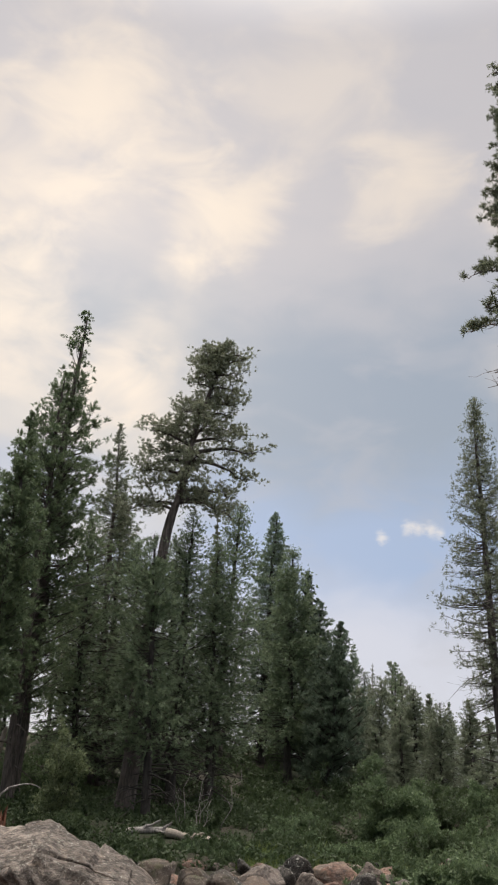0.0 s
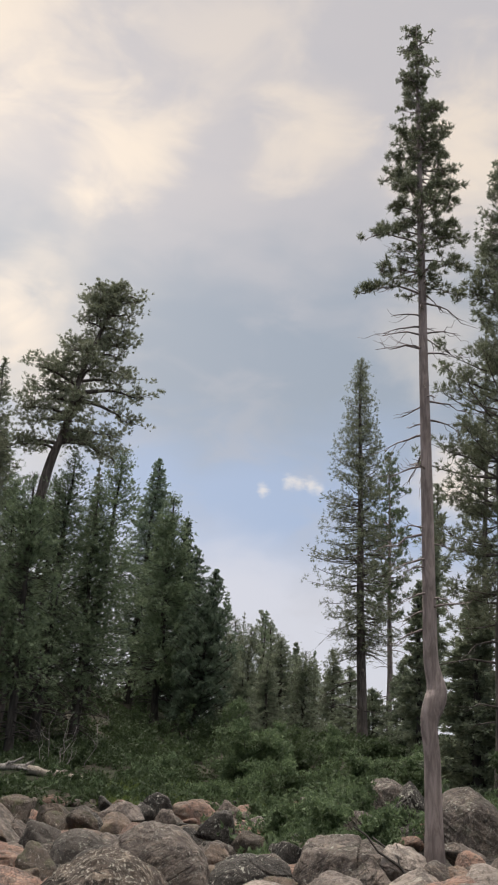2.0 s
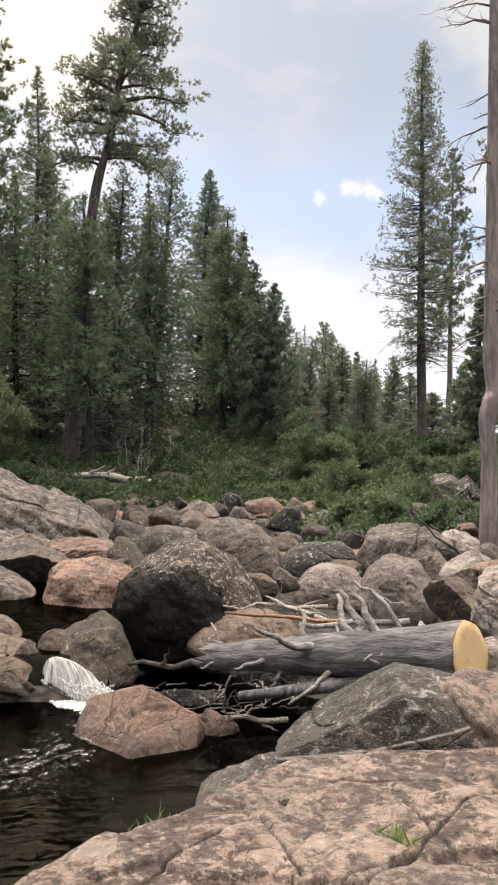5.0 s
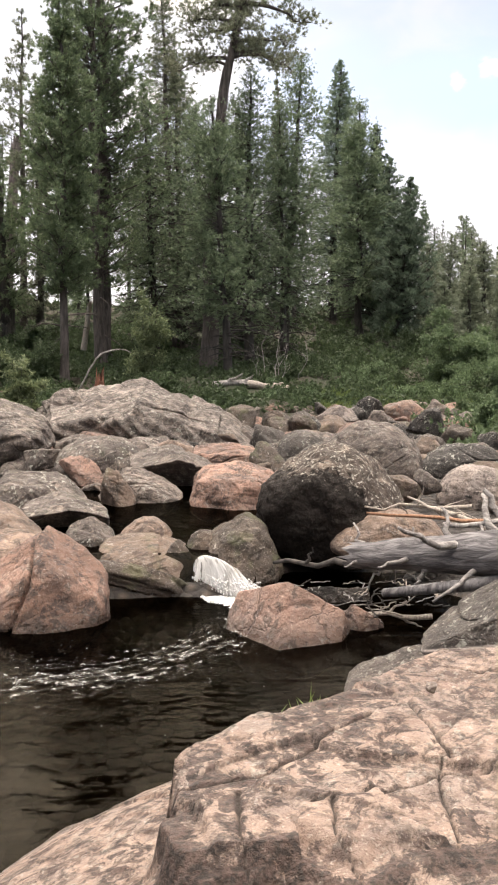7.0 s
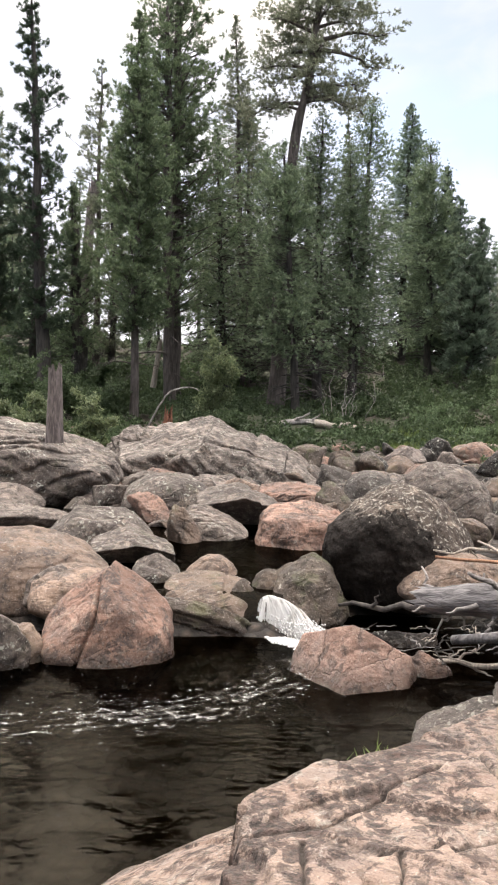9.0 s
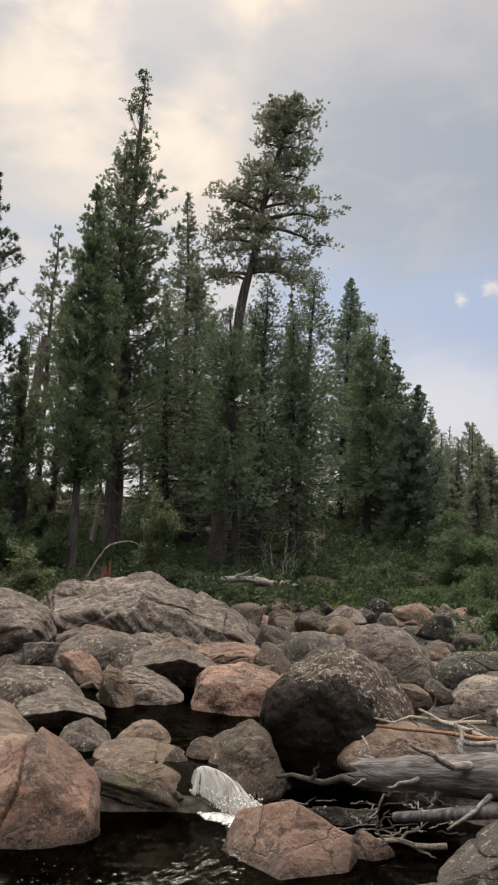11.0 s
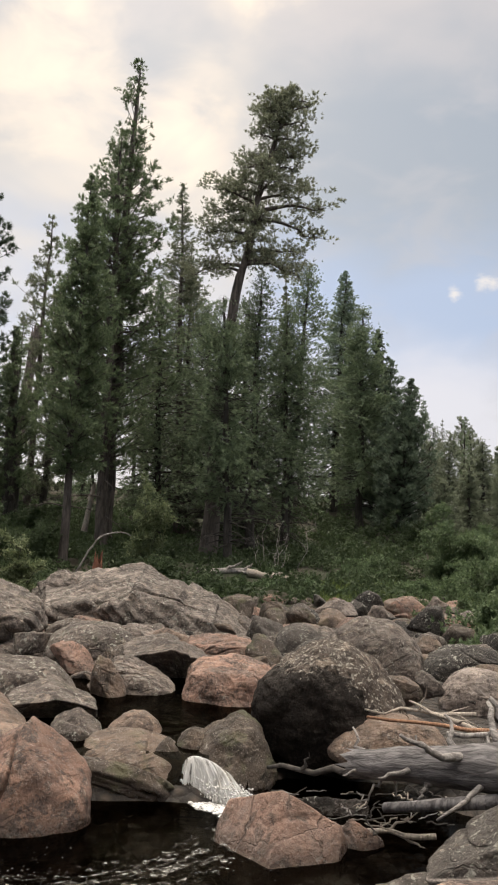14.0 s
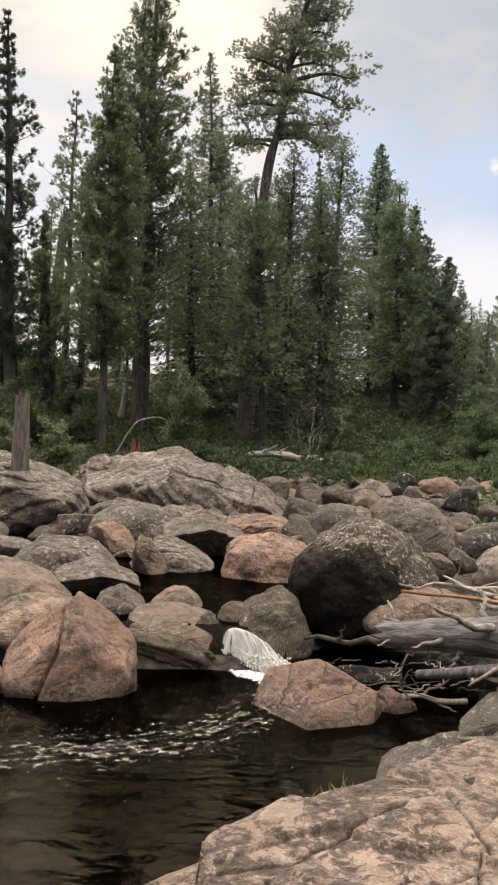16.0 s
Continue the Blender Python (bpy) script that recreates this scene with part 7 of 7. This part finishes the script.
conifer("fir_tree", (20.6, 62.7, 3.93), (20.5, 62.7, 9.4), 0.05, 1.52, 234, "spire", NEEDLES_HAZE_LIT, BARK_DARK, "pale fir at the far bend", trunk=0.16, rows=40, per_row=6, tufts=16, blade=0.19, fan=11, wide=0.014, kind_name='fir tree')
conifer("pine_tree", (20.1, 72.3, 3.89), (19.4, 72.4, 13.8), 0.1, 1.98, 235, "sparse", NEEDLES_HAZE_LIT, BARK_DARK, "open-crowned pine at the far bend", trunk=0.25, rows=40, per_row=6, tufts=16, blade=0.19, fan=11, wide=0.014)
shrub("shrub", (-3.2, 30.8, 1.44), 2.35, 3.50, 401, LEAF_SHRUB, "pale green broadleaf shrub above the outcrop", 5200, 0.06, "bank shrubs")
shrub("shrub", (8.1, 32.0, 1.71), 3.70, 2.91, 402, LEAF_WILLOW, "tall green willow shrub on the bank", 12000, 0.06, "bank shrubs")
shrub("shrub", (8.6, 28.8, 0.75), 3.56, 2.47, 403, LEAF_WILLOW, "green willow shrub on the far bank", 10000, 0.06, "bank shrubs")
shrub("shrub", (6.8, 20.9, 0.48), 1.89, 1.57, 410, LEAF_WILLOW, "dense green willow bush by the stream", 6500, 0.05, "willow bushes")
shrub("shrub", (7.5, 19.6, 0.79), 1.80, 1.56, 411, LEAF_WILLOW, "dense green willow bush by the stream", 6500, 0.05, "willow bushes")
shrub("shrub", (6.4, 18.4, 0.61), 1.80, 1.33, 412, LEAF_WILLOW, "dense green willow bush by the stream", 6500, 0.05, "willow bushes")
shrub("shrub", (8.6, 20.3, 1.00), 1.31, 1.21, 413, LEAF_WILLOW, "dense green willow bush by the stream", 6500, 0.05, "willow bushes")
shrub("shrub", (7.0, 17.1, 0.95), 1.46, 0.90, 414, LEAF_WILLOW, "dense green willow bush by the stream", 6500, 0.05, "willow bushes")
shrub("shrub", (6.8, 24.1, 0.64), 1.48, 0.97, 415, LEAF_WILLOW, "dense green willow bush by the stream", 6500, 0.05, "willow bushes")
shrub("shrub", (2.7, 30.9, 0.65), 2.05, 1.36, 430, LEAF_DARK, "low green shrub along the bank", 4200, 0.055, "bank shrubs")
shrub("shrub", (4.3, 31.7, 0.89), 2.32, 1.40, 431, LEAF_WILLOW, "low green shrub along the bank", 4200, 0.055, "bank shrubs")
shrub("shrub", (6.0, 32.4, 1.01), 2.61, 1.07, 432, LEAF_DARK, "low green shrub along the bank", 4200, 0.055, "bank shrubs")
shrub("shrub", (1.0, 30.0, 0.59), 1.98, 0.99, 433, LEAF_WILLOW, "low green shrub along the bank", 4200, 0.055, "bank shrubs")
shrub("shrub", (7.6, 32.1, 1.11), 2.39, 1.31, 434, LEAF_DARK, "low green shrub along the bank", 4200, 0.055, "bank shrubs")
shrub("shrub", (5.4, 34.6, 1.46), 3.00, 1.14, 435, LEAF_WILLOW, "low green shrub along the bank", 4200, 0.055, "bank shrubs")
shrub("shrub", (2.1, 33.9, 1.23), 2.02, 1.34, 436, LEAF_DARK, "low green shrub along the bank", 4200, 0.055, "bank shrubs")
shrub("shrub", (7.7, 28.0, 0.71), 2.10, 1.66, 437, LEAF_WILLOW, "low green shrub along the bank", 4200, 0.055, "bank shrubs")
shrub("shrub", (8.2, 26.8, 0.89), 1.85, 1.77, 438, LEAF_DARK, "low green shrub along the bank", 4200, 0.055, "bank shrubs")
shrub("shrub", (-8.8, 25.5, 1.71), 2.32, 2.19, 450, LEAF_DARK, "leafy green shrub on the near bank", 4800, 0.05, "bank shrubs")
shrub("shrub", (-6.6, 21.0, 1.18), 1.45, 1.53, 451, LEAF_SHRUB, "leafy green shrub on the near bank", 4800, 0.05, "bank shrubs")
shrub("shrub", (-8.2, 28.9, 1.63), 2.18, 2.08, 452, LEAF_DARK, "leafy green shrub on the near bank", 4800, 0.05, "bank shrubs")
shrub("shrub", (-8.5, 22.5, 1.65), 2.06, 1.79, 453, LEAF_DARK, "leafy green shrub on the near bank", 4800, 0.05, "bank shrubs")
shrub("shrub", (-5.3, 20.8, 0.79), 1.28, 1.81, 454, LEAF_SHRUB, "leafy green shrub on the near bank", 4800, 0.05, "bank shrubs")
shrub("shrub", (-7.1, 32.2, 1.67), 2.39, 1.99, 455, LEAF_DARK, "leafy green shrub on the near bank", 4800, 0.05, "bank shrubs")
shrub("shrub", (-6.6, 18.3, 1.22), 1.54, 1.09, 456, LEAF_SHRUB, "leafy green shrub on the near bank", 4800, 0.05, "bank shrubs")
shrub("shrub", (11.2, 18.9, 1.52), 1.74, 2.17, 471, LEAF_DARK, "dark leafy shrub under the pines", 4800, 0.05, "bank shrubs")
shrub("shrub", (10.6, 36.5, 2.53), 3.26, 1.84, 480, LEAF_DARK, "leafy shrub on the far side of the willows", 4200, 0.06, "bank shrubs")
shrub("shrub", (12.7, 35.8, 2.54), 2.51, 1.55, 481, LEAF_WILLOW, "leafy shrub on the far side of the willows", 4200, 0.06, "bank shrubs")
shrub("shrub", (13.7, 33.3, 2.48), 2.37, 1.46, 482, LEAF_DARK, "leafy shrub on the far side of the willows", 4200, 0.06, "bank shrubs")
shrub("shrub", (13.5, 29.0, 2.26), 1.90, 1.46, 483, LEAF_WILLOW, "leafy shrub on the far side of the willows", 4200, 0.06, "bank shrubs")
shrub("shrub", (10.1, 31.4, 1.73), 2.61, 1.71, 484, LEAF_DARK, "leafy shrub on the far side of the willows", 4200, 0.06, "bank shrubs")
shrub("shrub", (11.0, 27.9, 1.63), 2.18, 1.54, 485, LEAF_WILLOW, "leafy shrub on the far side of the willows", 4200, 0.06, "bank shrubs")
shrub("shrub", (11.1, 24.6, 1.70), 1.25, 1.37, 486, LEAF_DARK, "leafy shrub on the far side of the willows", 4200, 0.06, "bank shrubs")
shrub("shrub", (-0.5, 28.0, 0.81), 2.22, 0.83, 500, LEAF_DARK, "low green shrub at the edge of the stones", 3600, 0.05, "bank shrubs")
shrub("shrub", (1.2, 30.0, 0.80), 1.98, 0.99, 501, LEAF_WILLOW, "low green shrub at the edge of the stones", 3600, 0.05, "bank shrubs")
shrub("shrub", (0.2, 32.0, 0.98), 2.11, 0.95, 502, LEAF_DARK, "low green shrub at the edge of the stones", 3600, 0.05, "bank shrubs")
shrub("shrub", (2.8, 28.4, 0.82), 1.88, 0.84, 503, LEAF_WILLOW, "low green shrub at the edge of the stones", 3600, 0.05, "bank shrubs")
shrub("shrub", (4.6, 29.1, 0.92), 1.75, 0.73, 504, LEAF_DARK, "low green shrub at the edge of the stones", 3600, 0.05, "bank shrubs")
shrub("shrub", (6.2, 29.3, 1.04), 1.98, 0.81, 505, LEAF_WILLOW, "low green shrub at the edge of the stones", 3600, 0.05, "bank shrubs")
shrub("shrub", (-2.5, 28.9, 1.19), 1.91, 0.97, 506, LEAF_DARK, "low green shrub at the edge of the stones", 3600, 0.05, "bank shrubs")
shrub("shrub", (-9.3, 38.9, 2.43), 2.90, 2.02, 490, LEAF_DARK, "dark undergrowth shrub in the wood", 3600, 0.07, "bank shrubs")
shrub("shrub", (-7.4, 41.3, 2.17), 3.05, 1.88, 491, LEAF_DARK, "dark undergrowth shrub in the wood", 3600, 0.07, "bank shrubs")
shrub("shrub", (-5.1, 41.7, 1.92), 3.05, 1.63, 492, LEAF_DARK, "dark undergrowth shrub in the wood", 3600, 0.07, "bank shrubs")
shrub("shrub", (-1.6, 40.0, 1.46), 3.17, 1.57, 493, LEAF_DARK, "dark undergrowth shrub in the wood", 3600, 0.07, "bank shrubs")
shrub("shrub", (2.0, 43.9, 1.96), 4.06, 1.72, 494, LEAF_DARK, "dark undergrowth shrub in the wood", 3600, 0.07, "bank shrubs")
shrub("shrub", (6.1, 46.6, 2.57), 3.72, 2.13, 495, LEAF_DARK, "dark undergrowth shrub in the wood", 3600, 0.07, "bank shrubs")
shrub("shrub", (-0.7, 50.0, 2.48), 4.62, 1.63, 496, LEAF_DARK, "dark undergrowth shrub in the wood", 3600, 0.07, "bank shrubs")
shrub("shrub", (9.2, 45.1, 2.31), 4.25, 2.65, 497, LEAF_DARK, "dark undergrowth shrub in the wood", 3600, 0.07, "bank shrubs")

# ---- the wood behind, one object per tree on shared meshes ----
def wood_behind():
    rng = np.random.default_rng(5)
    kinds = [
        conifer("fir_tree", (-24, 52, 5.5), (-24, 52, 23), 0.1, 2.4, 601, "spire", NEEDLES_FIR, BARK_DARK, "fir in the wood on the hill", "wood on the hill", 0.22, 40, 5, 9, 0.5, 0.05, 4, kind_name="fir tree"),
        conifer("pine_tree", (-30, 60, 6.0), (-30, 60, 26), 0.3, 2.6, 602, "pine", NEEDLES_PINE, BARK_DARK, "pine in the wood on the hill", "wood on the hill", 0.25, 34, 5, 8, 0.42, 0.05, 4),
        conifer("pine_tree", (30, 62, 7.0), (30, 62, 25), 0.35, 2.2, 603, "sparse", NEEDLES_SPARSE, BARK_DARK, "open pine in the wood on the hill", "wood on the hill", 0.2, 30, 5, 7, 0.42, 0.05, 4),
    ]
    spots = [(-27, 50), (-34, 56), (-21, 62), (22, 82), (26, 80), (19.5, 84), (36, 60), (40, 54), (-30, 72), (-40, 64), (44, 66), (-19, 51), (30, 36), (33, 50)]
    spots += [(-14.5, 54), (-9.5, 52), (-7.0, 56), (-0.6, 57), (-12, 60), (-1.8, 48), (7.8, 60), (-8.2, 47.5), (14, 66), (16.5, 63)]
    for k, (x, y) in enumerate(spots):
        src = kinds[k % 3 if k < 14 else 0]
        tall = rng.uniform(0.6, 0.92) if k < 14 and x < 8 else rng.uniform(0.42, 0.68)
        z = float(ground_height(np.array(x), np.array(y))) - 0.2
        copy = copy_thing(src, pose(x, y, z, 0, 0, rng.uniform(0, 360)))
        copy.scale = (tall, tall, tall)


wood_behind()


def far_woods():
    """The distant wood, as one mass of uneven conifers, plus unseen sky-blocking trees."""
    rng = np.random.default_rng(44)
    P, D, trunks = [], [], []
    for k in range(300):
        # ahead the hill falls away behind the trees, and the sky shows between them
        a, d = radians(rng.uniform(30, 48) if k % 2 else rng.uniform(-40, -19)), rng.uniform(85, 150)
        # these are added behind the view, unseen, to keep low sky off the fronts
        if k >= 190:
            a, d = radians(rng.uniform(70, 290)), rng.uniform(24, 60)
        x, y = d * math.sin(a), d * math.cos(a)
        z = float(ground_height(np.array(x), np.array(y)))
        h = rng.uniform(9, 15) if a < radians(8) else rng.uniform(7, 13)
        n = 150
        h = h if k < 190 else h * 1.3
        s = rng.random(n) ** 1.3
        r = (1 - s) * h * 0.17 * rng.uniform(0.5, 1.0, n) + 0.1
        t = rng.uniform(0, 2 * np.pi, n)
        P.append(np.stack([x + r * np.cos(t), y + r * np.sin(t), z + 0.05 * h + 0.95 * h * s], 1))
        D.append(np.stack([np.cos(t), np.sin(t), 0 * t], 1))
        trunks.append(tube(np.array([(x, y, z - 0.5), (x, y, z + h)]), (0.2, 0.03), 5))
    v, f = blades(rng, np.concatenate(P), np.concatenate(D), 4, 1.0, 0.16, 0.5)
    root = tagged(piece("far_woods", mesh_of("far_woods", v, f, False), NEEDLES_FIR), "distant mass of dark conifers, with unseen ones added behind to block low sky", "woods", kind="stuff")
    piece("trunks", mesh_of("trunks", *merge(trunks)), BARK_DARK, root)["kind"] = "stuff"


far_woods()

# ---- dead wood on the bank ----
def snag(name, foot, tip, r0, r1, material, label, seed, category="tree trunk", rag=0.3):
    foot, tip = np.array(foot, float), np.array(tip, float)
    u = np.linspace(-0.03, 1, 26)
    v, f = tube((tip - foot) * u[:, None], np.linspace(r0, r1, 26), 16)
    k = np.arange(len(v)) % 16
    lift = np.random.default_rng(seed).uniform(-1, 1, 16)
    last = np.clip((np.repeat(u, 16) - 0.8) / 0.2, 0, 1)
    v[:, 2] += lift[k] * last * rag
    v += 0.12 * r0 * soft_noise(v * (7, 7, 1.0) + seed, 1.0)[:, None] * np.array([1, 1, 0])
    ob = piece(name, mesh_of(name, v, f), material)
    ob.location = foot
    return tagged(ob, label, category)


snag("post", (-4.60, 15.60, 1.75), (-4.62, 15.65, 3.12), 0.165, 0.12, BARK_POST, "weathered grey splintered post standing in the outcrop", 3, "post", 0.12)
snag("broken_trunk", (-13.3, 49.5, 4.5), (-12.5, 49.5, 14.6), 0.38, 0.26, BARK_POST, "thick broken dead trunk on the hill", 4, rag=0.5)
snag("broken_trunk", (-6.75, 38.0, 3.0), (-6.45, 38.0, 5.0), 0.13, 0.10, STICK_PALE, "short pale broken trunk leaning on the hill", 5, rag=0.15)
snag("stump", (-3.95, 24.6, 1.3), (-3.9, 24.6, 2.15), 0.22, 0.12, BARK_RUST, "rotten rusty-brown stump behind the outcrop", 6, "stump", 0.25)
stick("branch", (-4.9, 26.6, 1.6), (-4.2, 26.7, 2.75), 0.03, 0.028, BARK_DEAD, "bare arched grey branch", sag=0.1, wild=0.01, seed=21)
stick("branch", (-4.2, 26.7, 2.75), (-3.3, 26.8, 2.80), 0.028, 0.015, BARK_DEAD, "bare grey branch bending over", sag=0.12, wild=0.01, seed=22)
stick("log", (0.4, 31.0, 1.75), (2.3, 31.2, 1.55), 0.15, 0.10, STICK_PALE, "pale fallen log on the bank", wild=0.02, seed=23, forks=2)
stick("log", (-1.4, 31.2, 1.7), (0.6, 31.4, 1.75), 0.13, 0.10, BARK_DEAD, "grey fallen log under the firs", wild=0.03, seed=24, forks=4)
for k in range(7):
    rng = np.random.default_rng(700 + k)
    x, y = rng.uniform(0.6, 2.6), rng.uniform(32.0, 33.5)
    stick("branch", (x, y, 1.6), (x + rng.uniform(-0.6, 0.9), y + 0.3, rng.uniform(2.6, 4.0)), 0.016, 0.005, BARK_DEAD, "bare dead branch leaning among the firs", wild=0.12, seed=k + 40, forks=2, group="dead branches")
stick("log", (3.6, 56.0, 5.0), (4.6, 55.5, 14.5), 0.16, 0.08, BARK_DEAD, "dead leaning trunk caught between firs", wild=0.02, seed=60)
for k in range(5):
    stick("branch", (6.9 + 0.12 * k, 14.6 + 0.1 * k, 0.75), (5.9 + 0.35 * k, 15.4, 1.7 - 0.15 * k), 0.03, 0.015, BARK_DARK, "dark fallen branch by the tall pine", wild=0.04, seed=80 + k, forks=1)

# small stones that fill the bed between the boulders
def bed_stones():
    rng = np.random.default_rng(33)
    mats = (ROCK_PINK, ROCK_BROWN, ROCK_GREY, ROCK_LICHEN, ROCK_DARK)
    forms = [rock("stone", (0, 0, -40), (1.2, 0.85, 0.62), 0, 900 + k, mats[k % 5], "small loose stone in the stream bed", "bed stones", facet=7, sharp=40, sub=4) for k in range(10)]
    spots = 0
    while spots < 330:
        y = 10.2 + 17.3 * rng.random() ** 0.6
        x = rng.uniform(-0.26 * y - 1, 0.50 * y + 0.5)
        if -2.6 < x < 0.7 and y < 13.6:
            continue
        s = rng.uniform(0.16, 0.5) if y < 15 else rng.uniform(0.35, 0.95)
        z = float(ground_height(np.array(x), np.array(y))) + 0.06 * s
        src = forms[int(rng.integers(10))]
        m = pose(x, y, z, rng.uniform(-32, 32), rng.uniform(-32, 32), rng.uniform(0, 360))
        ob = copy_thing(src, m)
        ob.scale = (s, s, s * rng.uniform(0.7, 1.1))
        spots += 1
    for k, ob in enumerate(forms):
        x, y = (-2.2 + 0.8 * k, 26.5 + 0.2 * k)
        ob.matrix_world = pose(x, y, 1.0, 0, 0, 40 * k)
        ob.scale = (0.4, 0.4, 0.35)


bed_stones()

# ---- grass and low green cover ----
def tuft(loc, count, tall, seed, label):
    rng = np.random.default_rng(seed)
    pos = rng.normal(size=(count, 3)) * (0.03, 0.03, 0.0)
    way = rng.normal(size=(count, 3)) * (0.85, 0.85, 0.1) + (0, 0, 0.7)
    way /= np.linalg.norm(way, axis=1, keepdims=True)
    v, f = blades(rng, pos, way, 1, tall, 0.006, 0.1)
    ob = piece("grass_tuft", mesh_of("grass_tuft", v, f, False), GRASS)
    ob.location = loc
    return tagged(ob, label, "grass", "grass tufts")


tuft((0.40, 3.98, 0.97), 18, 0.115, 1, "small green grass tuft in a crack of the slab")
tuft((0.33, 3.96, 0.95), 10, 0.09, 2, "small green grass tuft in a crack of the slab")
tuft((1.32, 3.38, 1.14), 40, 0.10, 3, "short faded grass tuft growing on the slab")
tuft((1.62, 3.0, 1.12), 26, 0.08, 4, "short faded grass tuft growing on the slab")
rock("pebble", (0.93, 3.83, 1.145), (0.055, 0.05, 0.05), 20, 77, ROCK_PALE, "small white pebble on the slab", "", sub=3)


def low_cover(name, x0, x1, y0, y1, count, material, label, seed, tall, slim, mound=1.0):
    rng = np.random.default_rng(seed)
    # mounds of leafy plants
    n = count // 30
    cx, cy = rng.uniform(x0, x1, n), rng.uniform(y0, y1, n)
    c = np.stack([cx, cy, 0 * cx], 1)
    c = c[fbm(c, 0.35, 3) > -0.35]
    r = rng.uniform(0.25, 0.75, len(c))
    a, b = rng.uniform(0, 2 * np.pi, (len(c), 30)), np.sqrt(rng.random((len(c), 30)))
    x = (c[:, :1] + np.cos(a) * b * r[:, None]).ravel()
    y = (c[:, 1:2] + np.sin(a) * b * r[:, None]).ravel()
    dome = (r[:, None] * 0.9 * np.sqrt(1.02 - b * b) * rng.random((len(c), 30)) ** 0.4).ravel()
    p = np.stack([x, y, ground_height(x, y) + dome * mound], 1)
    way = rng.normal(size=p.shape) * (0.8, 0.8, 0.5) + (0, 0, 0.6)
    way /= np.linalg.norm(way, axis=1, keepdims=True)
    v, f = blades(rng, p, way, 4, tall, slim * 1.35, 0.6)
    return tagged(piece(name, mesh_of(name, v, f, False), material), label, "undergrowth", kind="stuff")


low_cover("undergrowth", -14, 22, 26.5, 42, 28000, LEAF_DARK, "low green leafy plants along the bank", 1, 0.16, 0.03)
low_cover("undergrowth", -26, 34, 36, 62, 60000, LEAF_DARK, "low dark green plants on the forest floor", 2, 0.2, 0.045)
low_cover("undergrowth", -15, 9, 36, 50, 15000, LEAF_DARK, "low shrubs under the firs", 7, 0.2, 0.045)
low_cover("undergrowth", -40, 20, 54, 90, 18000, LEAF_DARK, "dark undergrowth deep in the wood", 6, 0.4, 0.10, 1.0)
low_cover("undergrowth", -16, -5, 17, 30, 14000, LEAF_DARK, "low green plants behind the outcrop", 3, 0.14, 0.026)
low_cover("undergrowth", 5, 16, 16.5, 30, 16000, LEAF_WILLOW, "low green plants under the willows", 4, 0.14, 0.026)
low_cover("grass", 3.0, 9, 26.5, 31, 6000, GRASS, "bright grass at the edge of the bank", 5, 0.3, 0.012, 0.2)
